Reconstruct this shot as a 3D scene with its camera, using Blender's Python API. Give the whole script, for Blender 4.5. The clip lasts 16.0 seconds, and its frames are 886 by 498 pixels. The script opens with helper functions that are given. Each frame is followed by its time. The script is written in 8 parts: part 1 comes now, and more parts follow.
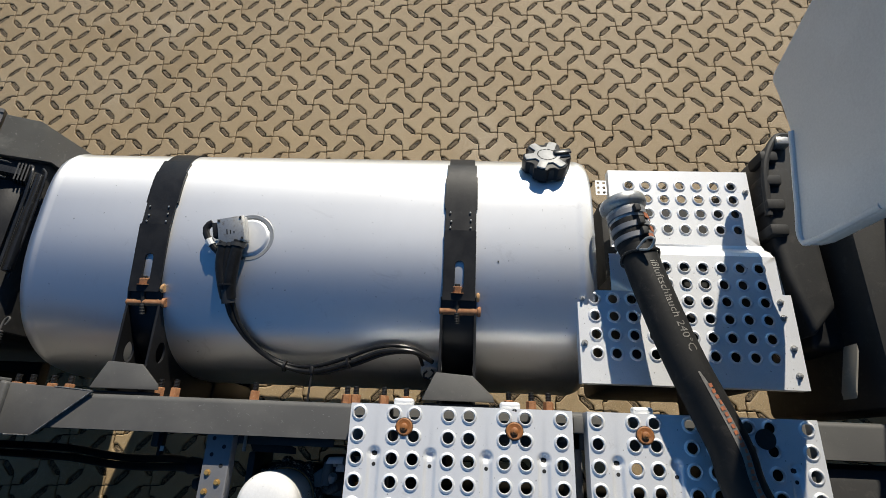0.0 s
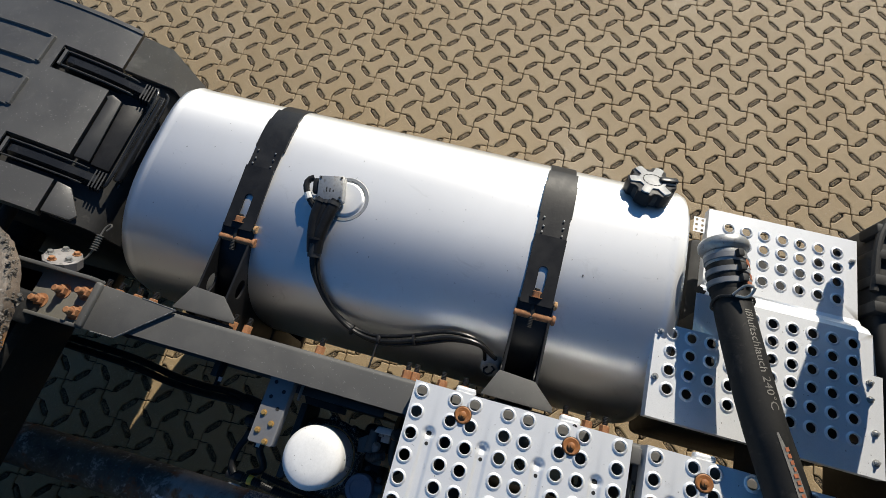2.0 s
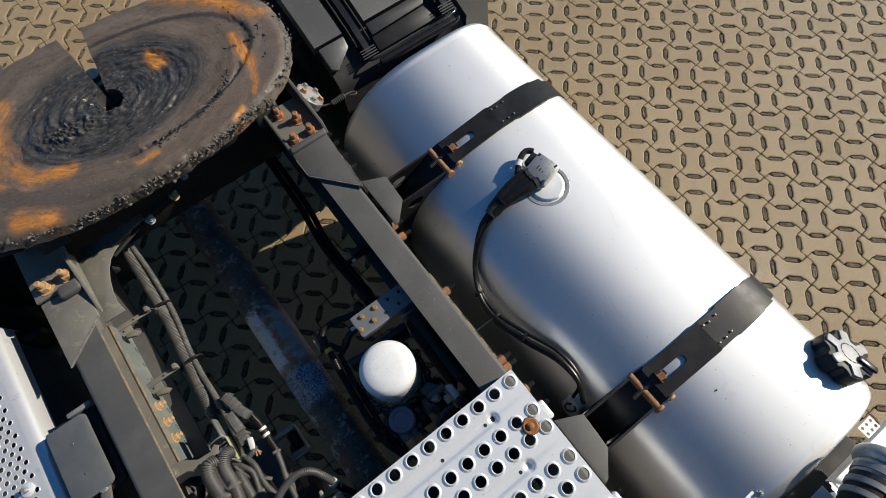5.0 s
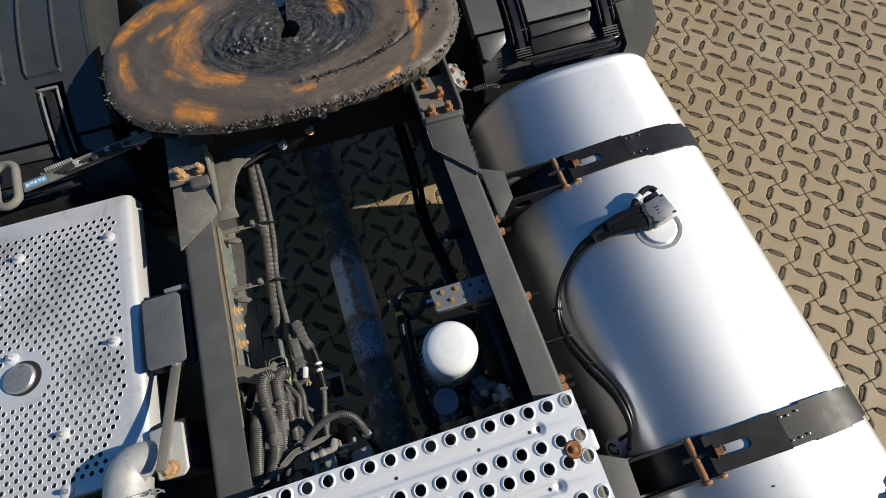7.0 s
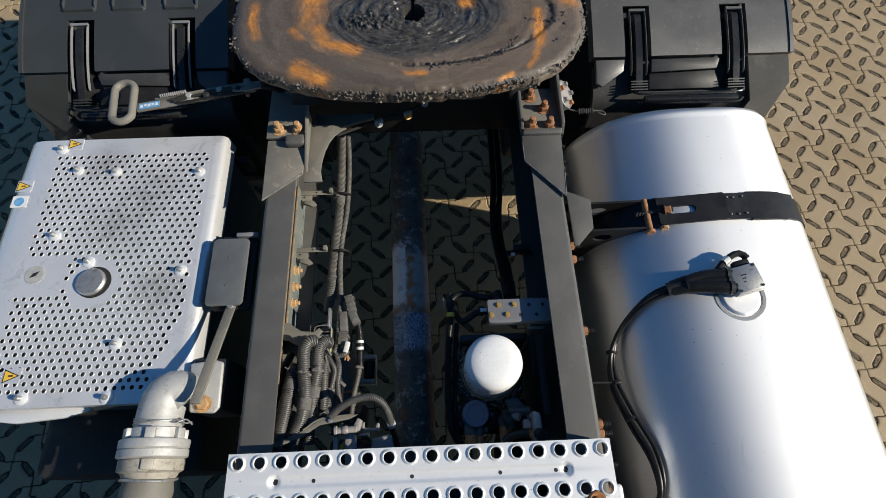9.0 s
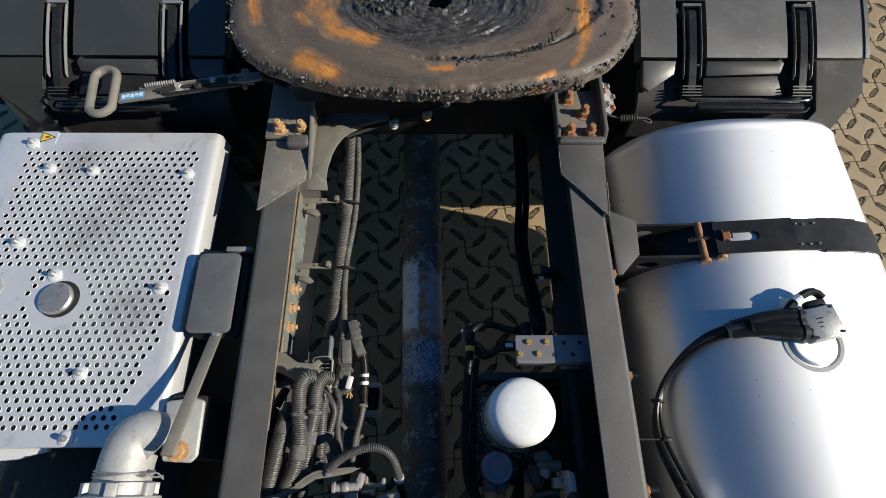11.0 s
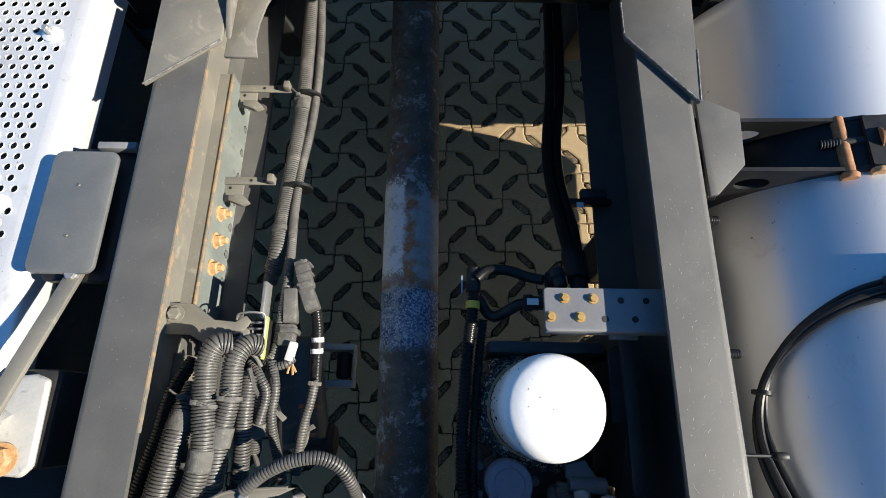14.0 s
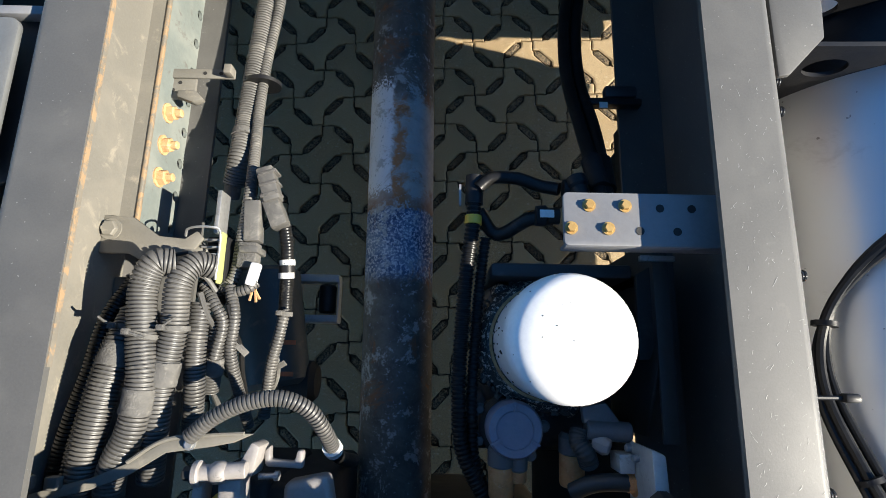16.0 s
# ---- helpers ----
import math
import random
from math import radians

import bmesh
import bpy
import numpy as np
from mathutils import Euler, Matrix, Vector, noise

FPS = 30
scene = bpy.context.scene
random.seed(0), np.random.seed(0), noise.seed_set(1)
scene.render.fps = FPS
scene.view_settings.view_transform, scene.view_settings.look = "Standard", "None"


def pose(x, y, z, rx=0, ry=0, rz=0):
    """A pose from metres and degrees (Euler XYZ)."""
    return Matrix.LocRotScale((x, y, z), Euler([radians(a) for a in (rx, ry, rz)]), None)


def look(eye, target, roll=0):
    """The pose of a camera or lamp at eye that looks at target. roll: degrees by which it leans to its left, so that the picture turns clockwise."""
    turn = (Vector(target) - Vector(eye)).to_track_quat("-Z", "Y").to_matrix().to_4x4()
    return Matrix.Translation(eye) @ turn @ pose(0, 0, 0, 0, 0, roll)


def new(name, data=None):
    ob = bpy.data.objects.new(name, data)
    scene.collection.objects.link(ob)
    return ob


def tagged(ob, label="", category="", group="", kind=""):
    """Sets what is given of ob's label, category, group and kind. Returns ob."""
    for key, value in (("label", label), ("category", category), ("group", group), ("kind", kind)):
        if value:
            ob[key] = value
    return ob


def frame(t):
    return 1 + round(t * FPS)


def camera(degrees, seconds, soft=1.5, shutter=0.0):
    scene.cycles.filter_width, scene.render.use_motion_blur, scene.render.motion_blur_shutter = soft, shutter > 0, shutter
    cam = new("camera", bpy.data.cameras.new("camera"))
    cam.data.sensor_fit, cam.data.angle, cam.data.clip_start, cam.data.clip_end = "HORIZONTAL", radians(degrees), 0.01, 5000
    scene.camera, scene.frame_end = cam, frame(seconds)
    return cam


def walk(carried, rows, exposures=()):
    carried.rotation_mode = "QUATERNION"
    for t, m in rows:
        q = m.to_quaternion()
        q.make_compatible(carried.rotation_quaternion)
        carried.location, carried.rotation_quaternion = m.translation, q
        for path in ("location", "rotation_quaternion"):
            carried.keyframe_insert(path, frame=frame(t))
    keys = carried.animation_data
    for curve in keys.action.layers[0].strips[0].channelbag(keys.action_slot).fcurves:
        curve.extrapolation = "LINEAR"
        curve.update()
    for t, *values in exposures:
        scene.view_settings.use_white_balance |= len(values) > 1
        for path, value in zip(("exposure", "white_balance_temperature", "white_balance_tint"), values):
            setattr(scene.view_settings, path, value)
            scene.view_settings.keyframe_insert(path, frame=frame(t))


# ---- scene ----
cam = camera(81.6, 16.0, 0.65)
PATH = [
    (0, (0.328, -0.13, 2.252), (1.05, -0.034, 0.39), -5.7),
    (0.5, (0.32, -0.105, 2.256), (1.045, -0.007, 0.394), -3.4),
    (1, (0.308, -0.075, 2.259), (1.025, 0.068, 0.398), -2.9),
    (1.5, (0.302, -0.042, 2.257), (1.008, 0.154, 0.396), -3.4),
    (2, (0.295, -0.006, 2.256), (0.985, 0.234, 0.395), -4.0),
    (2.5, (0.287, 0.02, 2.256), (0.962, 0.291, 0.393), -3.7),
    (3, (0.274, 0.032, 2.255), (0.923, 0.382, 0.396), -2.8),
    (3.5, (0.262, 0.047, 2.256), (0.862, 0.477, 0.397), -2.5),
    (4, (0.245, 0.049, 2.262), (0.783, 0.558, 0.404), -3.8),
    (4.2, (0.236, 0.049, 2.264), (0.747, 0.587, 0.407), -4.1),
    (6.3, (0.116, 0.06, 2.281), (0.439, 0.766, 0.438), 0.2),
    (6.5, (0.108, 0.059, 2.283), (0.405, 0.779, 0.44), -0.2),
    (7, (0.089, 0.039, 2.277), (0.318, 0.806, 0.444), -1.1),
    (7.5, (0.079, 0.035, 2.271), (0.224, 0.828, 0.441), -1.4),
    (8, (0.057, 0.042, 2.266), (0.153, 0.841, 0.435), 0.1),
    (8.5, (0.047, 0.048, 2.262), (0.119, 0.861, 0.436), 1.1),
    (9, (0.04, 0.053, 2.258), (0.083, 0.873, 0.434), 0.7),
    (9.5, (0.028, 0.068, 2.246), (0.057, 0.888, 0.422), 0.1),
    (9.7, (0.029, 0.077, 2.235), (0.051, 0.9, 0.412), -0.3),
    (11.8, (-0.017, 0.254, 1.983), (0.023, 1.045, 0.146), 3.3),
    (12, (-0.012, 0.264, 1.95), (0.026, 1.033, 0.104), 3.3),
    (12.5, (0.002, 0.285, 1.884), (0.038, 1.004, 0.018), 3.4),
    (13, (0.02, 0.297, 1.814), (0.037, 1.005, -0.057), 2.0),
    (13.5, (0.035, 0.301, 1.744), (0.03, 0.979, -0.138), 0.7),
    (14, (0.039, 0.306, 1.678), (0.03, 0.926, -0.223), 0.1),
    (14.5, (0.046, 0.3, 1.614), (0.038, 0.853, -0.308), 0.1),
    (15, (0.048, 0.294, 1.571), (0.047, 0.78, -0.37), 0.8),
    (15.5, (0.048, 0.292, 1.532), (0.046, 0.729, -0.42), 0.9),
    (16, (0.047, 0.293, 1.516), (0.043, 0.721, -0.437), 0.6),
]
EXPOSURES = ((0, 0.12), (4, 0.10), (9, 0.18), (12.5, 0.5), (13.5, 0.88), (14.5, 1.13), (16, 1.37))
walk(cam, [(t, look(eye, target, roll)) for t, eye, target, roll in PATH], EXPOSURES)


# ---- world, sun ----
SUN_EL, SUN_AZ = 32.5, -13.0      # degrees: height, and bearing from +x
sun_way = Vector((math.cos(radians(SUN_EL)) * math.cos(radians(SUN_AZ)), math.cos(radians(SUN_EL)) * math.sin(radians(SUN_AZ)), math.sin(radians(SUN_EL))))
world = bpy.data.worlds.new("world")
scene.world = world
world.use_nodes = True
wn = world.node_tree
sky = wn.nodes.new("ShaderNodeTexSky")
sky.sky_type = "NISHITA"
sky.sun_disc = False
sky.sun_elevation = radians(SUN_EL)
sky.sun_rotation = radians(90.0 - SUN_AZ)
sky.altitude, sky.air_density, sky.dust_density, sky.ozone_density = 800.0, 1.0, 0.0, 2.6
wn.nodes["Background"].inputs["Strength"].default_value = 0.084
deep = wn.nodes.new("ShaderNodeHueSaturation")
deep.inputs["Saturation"].default_value = 1.25
wn.links.new(sky.outputs["Color"], deep.inputs["Color"])
wn.links.new(deep.outputs["Color"], wn.nodes["Background"].inputs["Color"])
sun_data = bpy.data.lights.new("sun", "SUN")
sun_data.energy, sun_data.angle, sun_data.color = 5.0, radians(0.5), (1.0, 0.925, 0.785)
sun_lamp = new("sun", sun_data)
sun_lamp.matrix_world = look(sun_way * 20, (0, 0, 0))


# ---- materials ----
def material(name):
    m = bpy.data.materials.new(name)
    m.use_nodes = True
    return m, m.node_tree, m.node_tree.nodes["Principled BSDF"]


def coords(nt, scale=1.0, stretch=(1, 1, 1)):
    tc = nt.nodes.new("ShaderNodeNewGeometry")
    mp = nt.nodes.new("ShaderNodeMapping")
    mp.inputs["Scale"].default_value = [scale * s for s in stretch]
    nt.links.new(tc.outputs["Position"], mp.inputs["Vector"])
    return mp.outputs["Vector"]


def noise_node(nt, vec, scale, detail=5.0, rough=0.6, distort=0.0):
    n = nt.nodes.new("ShaderNodeTexNoise")
    n.inputs["Scale"].default_value, n.inputs["Detail"].default_value = scale, detail
    n.inputs["Roughness"].default_value, n.inputs["Distortion"].default_value = rough, distort
    nt.links.new(vec, n.inputs["Vector"])
    return n.outputs["Fac"]


def ramp(nt, fac, stops):
    r = nt.nodes.new("ShaderNodeValToRGB")
    el = r.color_ramp.elements
    while len(el) < len(stops):
        el.new(0.5)
    for e, (p, c) in zip(el, stops):
        e.position = p
        e.color = (c, c, c, 1) if isinstance(c, (int, float)) else (*c, 1)
    nt.links.new(fac, r.inputs["Fac"])
    return r.outputs["Color"]


def blend(nt, fac, a, b, mode="MIX"):
    m = nt.nodes.new("ShaderNodeMix")
    m.data_type, m.blend_type = "RGBA", mode
    if isinstance(fac, (int, float)):
        m.inputs[0].default_value = fac
    else:
        nt.links.new(fac, m.inputs[0])
    for slot, v in ((6, a), (7, b)):
        if isinstance(v, tuple):
            m.inputs[slot].default_value = (*v, 1)
        else:
            nt.links.new(v, m.inputs[slot])
    return m.outputs[2]


def bump(nt, bsdf, height, strength=0.3, dist=0.002):
    b = nt.nodes.new("ShaderNodeBump")
    b.inputs["Strength"].default_value, b.inputs["Distance"].default_value = strength, dist
    nt.links.new(height, b.inputs["Height"])
    nt.links.new(b.outputs["Normal"], bsdf.inputs["Normal"])


def worn(name, base, second, dirt=None, metal=0.0, rough=(0.4, 0.65), scale=9.0, fine=160.0, amount=(0.45, 0.62), dirt_at=(0.56, 0.68), relief=0.25, dist=0.001, stretch=(1, 1, 1), specular=0.5, specks=None):
    """Two tones in large and fine noise, a third in patches, uneven gloss and fine relief."""
    m, nt, b = material(name)
    vec = coords(nt, 1.0, stretch)
    big, small = noise_node(nt, vec, scale, 6, 0.62, 0.3), noise_node(nt, vec, fine, 4, 0.7)
    c = blend(nt, ramp(nt, big, ((amount[0], 0), (amount[1], 1))), base, second)
    c = blend(nt, ramp(nt, small, ((0.35, 0.0), (0.75, 0.35))), c, tuple(min(1, v * 1.35 + 0.01) for v in base))
    if dirt:
        patch = noise_node(nt, vec, scale * 2.7, 8, 0.72, 0.6)
        c = blend(nt, ramp(nt, patch, ((dirt_at[0], 0), (dirt_at[1], 1))), c, dirt)
    if specks:
        tone, lo, size = specks
        dots = noise_node(nt, vec, size, 1.5, 0.5)
        c = blend(nt, ramp(nt, dots, ((lo, 0), (lo + 0.03, 0.8))), c, tone)
    nt.links.new(c, b.inputs["Base Color"])
    nt.links.new(ramp(nt, big, ((0.3, rough[0]), (0.7, rough[1]))), b.inputs["Roughness"])
    b.inputs["Metallic"].default_value = metal
    b.inputs["Specular IOR Level"].default_value = specular
    bump(nt, b, small, relief, dist)
    return m


RAIL = worn("rail_paint", (0.086, 0.084, 0.080), (0.106, 0.103, 0.097), (0.15, 0.143, 0.13), specks=((0.22, 0.215, 0.2), 0.725, 240), rough=(0.50, 0.62), dirt_at=(0.62, 0.8), fine=400, dist=0.0004, specular=0.36)
SCRATCH = worn("bare_steel_scratch", (0.30, 0.295, 0.285), (0.40, 0.395, 0.38), metal=0.2, rough=(0.45, 0.6), scale=40)
RAIL_DUSTY = worn("dusty_rail_paint", (0.15, 0.142, 0.122), (0.19, 0.175, 0.145), (0.26, 0.235, 0.19), rough=(0.55, 0.75), fine=300)
GREENISH = worn("zinc_green_primer", (0.145, 0.165, 0.155), (0.20, 0.215, 0.195), (0.11, 0.10, 0.085), rough=(0.45, 0.65), scale=12, dirt_at=(0.6, 0.72))
RUST = worn("orange_rust", (0.33, 0.15, 0.065), (0.23, 0.10, 0.045), (0.42, 0.26, 0.14), rough=(0.75, 0.9), scale=60, fine=500, relief=0.6)
RUST_TAN = worn("dusty_rust", (0.46, 0.29, 0.14), (0.36, 0.19, 0.08), (0.5, 0.4, 0.27), rough=(0.7, 0.9), scale=50, fine=500, relief=0.6)
BLACK = worn("black_paint", (0.011, 0.011, 0.012), (0.017, 0.017, 0.018), (0.04, 0.038, 0.035), rough=(0.38, 0.55), scale=14, dirt_at=(0.62, 0.78), specular=0.3)
PLASTIC = worn("black_plastic", (0.030, 0.030, 0.030), (0.040, 0.040, 0.039), (0.085, 0.081, 0.075), rough=(0.36, 0.55), scale=7, dirt_at=(0.6, 0.78), fine=350, relief=0.35, dist=0.0006)
# black of dark parts, also painted where cab parts and disc rims are shaded
DEEP = worn("soot_and_shade_black", (0.012, 0.012, 0.012), (0.02, 0.019, 0.018), (0.035, 0.032, 0.03), rough=(0.6, 0.8), scale=15)
TYRE = worn("tyre_rubber", (0.02, 0.02, 0.02), (0.03, 0.029, 0.028), (0.05, 0.047, 0.043), rough=(0.75, 0.9))
HOSE = worn("hose_rubber", (0.012, 0.012, 0.012), (0.019, 0.0185, 0.0175), (0.038, 0.035, 0.031), rough=(0.55, 0.75), scale=8, specular=0.22)
ALU = worn("anodised_sheet", (0.78, 0.79, 0.80), (0.72, 0.73, 0.74), (0.62, 0.62, 0.62), metal=0.35, rough=(0.4, 0.52), scale=7, dirt_at=(0.62, 0.75), fine=500, relief=0.12, dist=0.0004, specks=((0.16, 0.15, 0.14), 0.735, 170))
SHIELD = worn("smudged_heat_shield", (0.80, 0.80, 0.80), (0.70, 0.70, 0.70), (0.50, 0.495, 0.48), metal=0.5, specks=((0.22, 0.21, 0.2), 0.74, 190), rough=(0.30, 0.42), scale=4.5, dirt_at=(0.56, 0.74), amount=(0.42, 0.66), fine=500, relief=0.12, dist=0.0004)
SEALGREEN = worn("pale_green_seal", (0.36, 0.38, 0.14), (0.30, 0.33, 0.14), rough=(0.5, 0.6), scale=60)
DIRTYCAST = worn("oily_cast_metal", (0.25, 0.235, 0.225), (0.34, 0.32, 0.31), (0.07, 0.066, 0.06), metal=0.2, rough=(0.45, 0.65), scale=14, dirt_at=(0.60, 0.74), fine=300, relief=0.4)
LEVER = worn("dusty_cast_lever", (0.25, 0.232, 0.218), (0.32, 0.298, 0.284), (0.12, 0.11, 0.10), metal=0.1, rough=(0.45, 0.6), scale=30, dirt_at=(0.58, 0.72), fine=350, relief=0.35)
CASTALU = worn("cast_aluminium", (0.46, 0.455, 0.44), (0.38, 0.375, 0.36), (0.25, 0.235, 0.21), metal=0.35, rough=(0.5, 0.7), scale=18, dirt_at=(0.58, 0.7))
TANCAST = worn("dirty_tan_casting", (0.36, 0.335, 0.285), (0.28, 0.255, 0.21), (0.17, 0.145, 0.11), metal=0.15, rough=(0.5, 0.7), scale=22, dirt_at=(0.54, 0.66))
STEEL = worn("zinc_steel", (0.42, 0.42, 0.41), (0.33, 0.33, 0.32), (0.22, 0.19, 0.15), metal=0.7, rough=(0.35, 0.55), scale=30)
CONDUIT = worn("dark_conduit", (0.070, 0.068, 0.065), (0.102, 0.098, 0.091), (0.18, 0.17, 0.152), rough=(0.36, 0.52), scale=18, dirt_at=(0.56, 0.72), fine=260)
EDGERUST = worn("rust_stained_edge", (0.15, 0.135, 0.11), (0.19, 0.16, 0.12), (0.29, 0.195, 0.11), rough=(0.6, 0.8), scale=14, dirt_at=(0.47, 0.55), fine=400)
DUSTY = worn("dusty_conduit", (0.084, 0.0815, 0.0765), (0.126, 0.121, 0.112), (0.20, 0.19, 0.17), rough=(0.48, 0.68), scale=14, dirt_at=(0.5, 0.7), fine=260)
CABLE = worn("black_cable", (0.009, 0.009, 0.009), (0.014, 0.014, 0.014), (0.03, 0.029, 0.027), rough=(0.28, 0.4), scale=20, specular=0.3)
TAPE = worn("grey_cloth_tape", (0.085, 0.082, 0.077), (0.13, 0.125, 0.115), (0.19, 0.18, 0.165), rough=(0.7, 0.85), scale=45, fine=420, relief=0.8, dist=0.0015)
WHITE = worn("white_enamel", (0.80, 0.80, 0.79), (0.77, 0.77, 0.76), rough=(0.28, 0.4), scale=10, relief=0.05)
FAIRING = worn("light_grey_fairing", (0.62, 0.615, 0.60), (0.58, 0.575, 0.56), rough=(0.3, 0.42), scale=6, relief=0.05)
PLATEGREY = worn("grey_powder_coat", (0.17, 0.175, 0.185), (0.2, 0.2, 0.205), (0.25, 0.245, 0.235), rough=(0.4, 0.55), dirt_at=(0.64, 0.8))
CAPGREY = worn("mauve_grey_plastic", (0.20, 0.205, 0.26), (0.24, 0.24, 0.29), rough=(0.5, 0.65), scale=25)
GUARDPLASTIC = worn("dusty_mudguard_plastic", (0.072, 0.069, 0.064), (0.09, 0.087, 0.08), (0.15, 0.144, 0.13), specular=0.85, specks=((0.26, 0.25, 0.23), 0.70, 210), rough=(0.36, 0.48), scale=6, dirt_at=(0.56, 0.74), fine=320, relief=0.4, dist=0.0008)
# cleaner plastic, its colour also darkened for the shade on the left guard
SHADEDGUARD = worn("clean_shaded_mudguard_plastic", (0.034, 0.037, 0.037), (0.044, 0.047, 0.047), (0.075, 0.075, 0.072), specular=0.7, rough=(0.30, 0.42), scale=5, dirt_at=(0.62, 0.8), fine=320, relief=0.25, dist=0.0006)
CAPFACE = worn("scuffed_grey_plastic", (0.34, 0.34, 0.33), (0.42, 0.42, 0.41), (0.22, 0.215, 0.20), rough=(0.4, 0.55), scale=40)
WORNEDGE = worn("worn_paint_edge", (0.20, 0.195, 0.185), (0.32, 0.31, 0.295), (0.10, 0.096, 0.09), metal=0.3, rough=(0.4, 0.6), scale=45, dirt_at=(0.45, 0.55))
DISC = worn("burnt_orange_disc", (0.30, 0.115, 0.03), (0.22, 0.08, 0.022), (0.38, 0.20, 0.09), rough=(0.5, 0.7), scale=60, fine=500)
SLATE = worn("slate_grey_paint", (0.105, 0.110, 0.112), (0.13, 0.134, 0.134), (0.19, 0.188, 0.182), rough=(0.4, 0.55), dirt_at=(0.64, 0.8), fine=300)
FLAKED = worn("flaking_black_paint", (0.016, 0.016, 0.016), (0.026, 0.025, 0.024), (0.52, 0.46, 0.38), rough=(0.45, 0.65), scale=60, dirt_at=(0.54, 0.56), fine=300, relief=0.6)
UNION = worn("orange_brown_brass", (0.56, 0.27, 0.10), (0.44, 0.20, 0.075), (0.58, 0.36, 0.20), rough=(0.5, 0.7), scale=60)
GLOSSBLACK = worn("polished_black_plastic", (0.014, 0.014, 0.014), (0.02, 0.02, 0.02), (0.045, 0.043, 0.04), rough=(0.2, 0.34), scale=10, dirt_at=(0.6, 0.78), fine=300, relief=0.15, dist=0.0004)
BOXSIDE = worn("blue_green_box_paint", (0.035, 0.055, 0.062), (0.05, 0.07, 0.075), (0.1, 0.1, 0.09), rough=(0.4, 0.6))
WETCLUMP = worn("wet_grease", (0.026, 0.023, 0.020), (0.05, 0.044, 0.038), (0.085, 0.075, 0.065), rough=(0.28, 0.5), scale=60, fine=300, relief=0.5)
CLUMP = worn("dried_grease", (0.085, 0.074, 0.062), (0.14, 0.122, 0.102), (0.035, 0.031, 0.028), rough=(0.45, 0.8), scale=40, fine=250, relief=0.7, dist=0.002)
YELLOW = worn("yellow_sticker", (0.75, 0.47, 0.05), (0.68, 0.43, 0.06), rough=(0.4, 0.5), scale=40)
LABEL = worn("white_label", (0.7, 0.7, 0.68), (0.62, 0.62, 0.6), rough=(0.4, 0.5), scale=60)
BLUE = worn("blue_label", (0.10, 0.30, 0.55), (0.2, 0.42, 0.62), rough=(0.4, 0.5), scale=60)
REDPRINT = worn("red_print", (0.40, 0.13, 0.055), (0.26, 0.10, 0.055), rough=(0.6, 0.7), scale=60)
GREYPRINT = worn("grey_print", (0.20, 0.19, 0.17), (0.11, 0.105, 0.095), rough=(0.6, 0.7), scale=60)
GOLD = worn("yellow_zinc", (0.55, 0.36, 0.13), (0.45, 0.27, 0.09), metal=0.6, rough=(0.35, 0.5), scale=50)


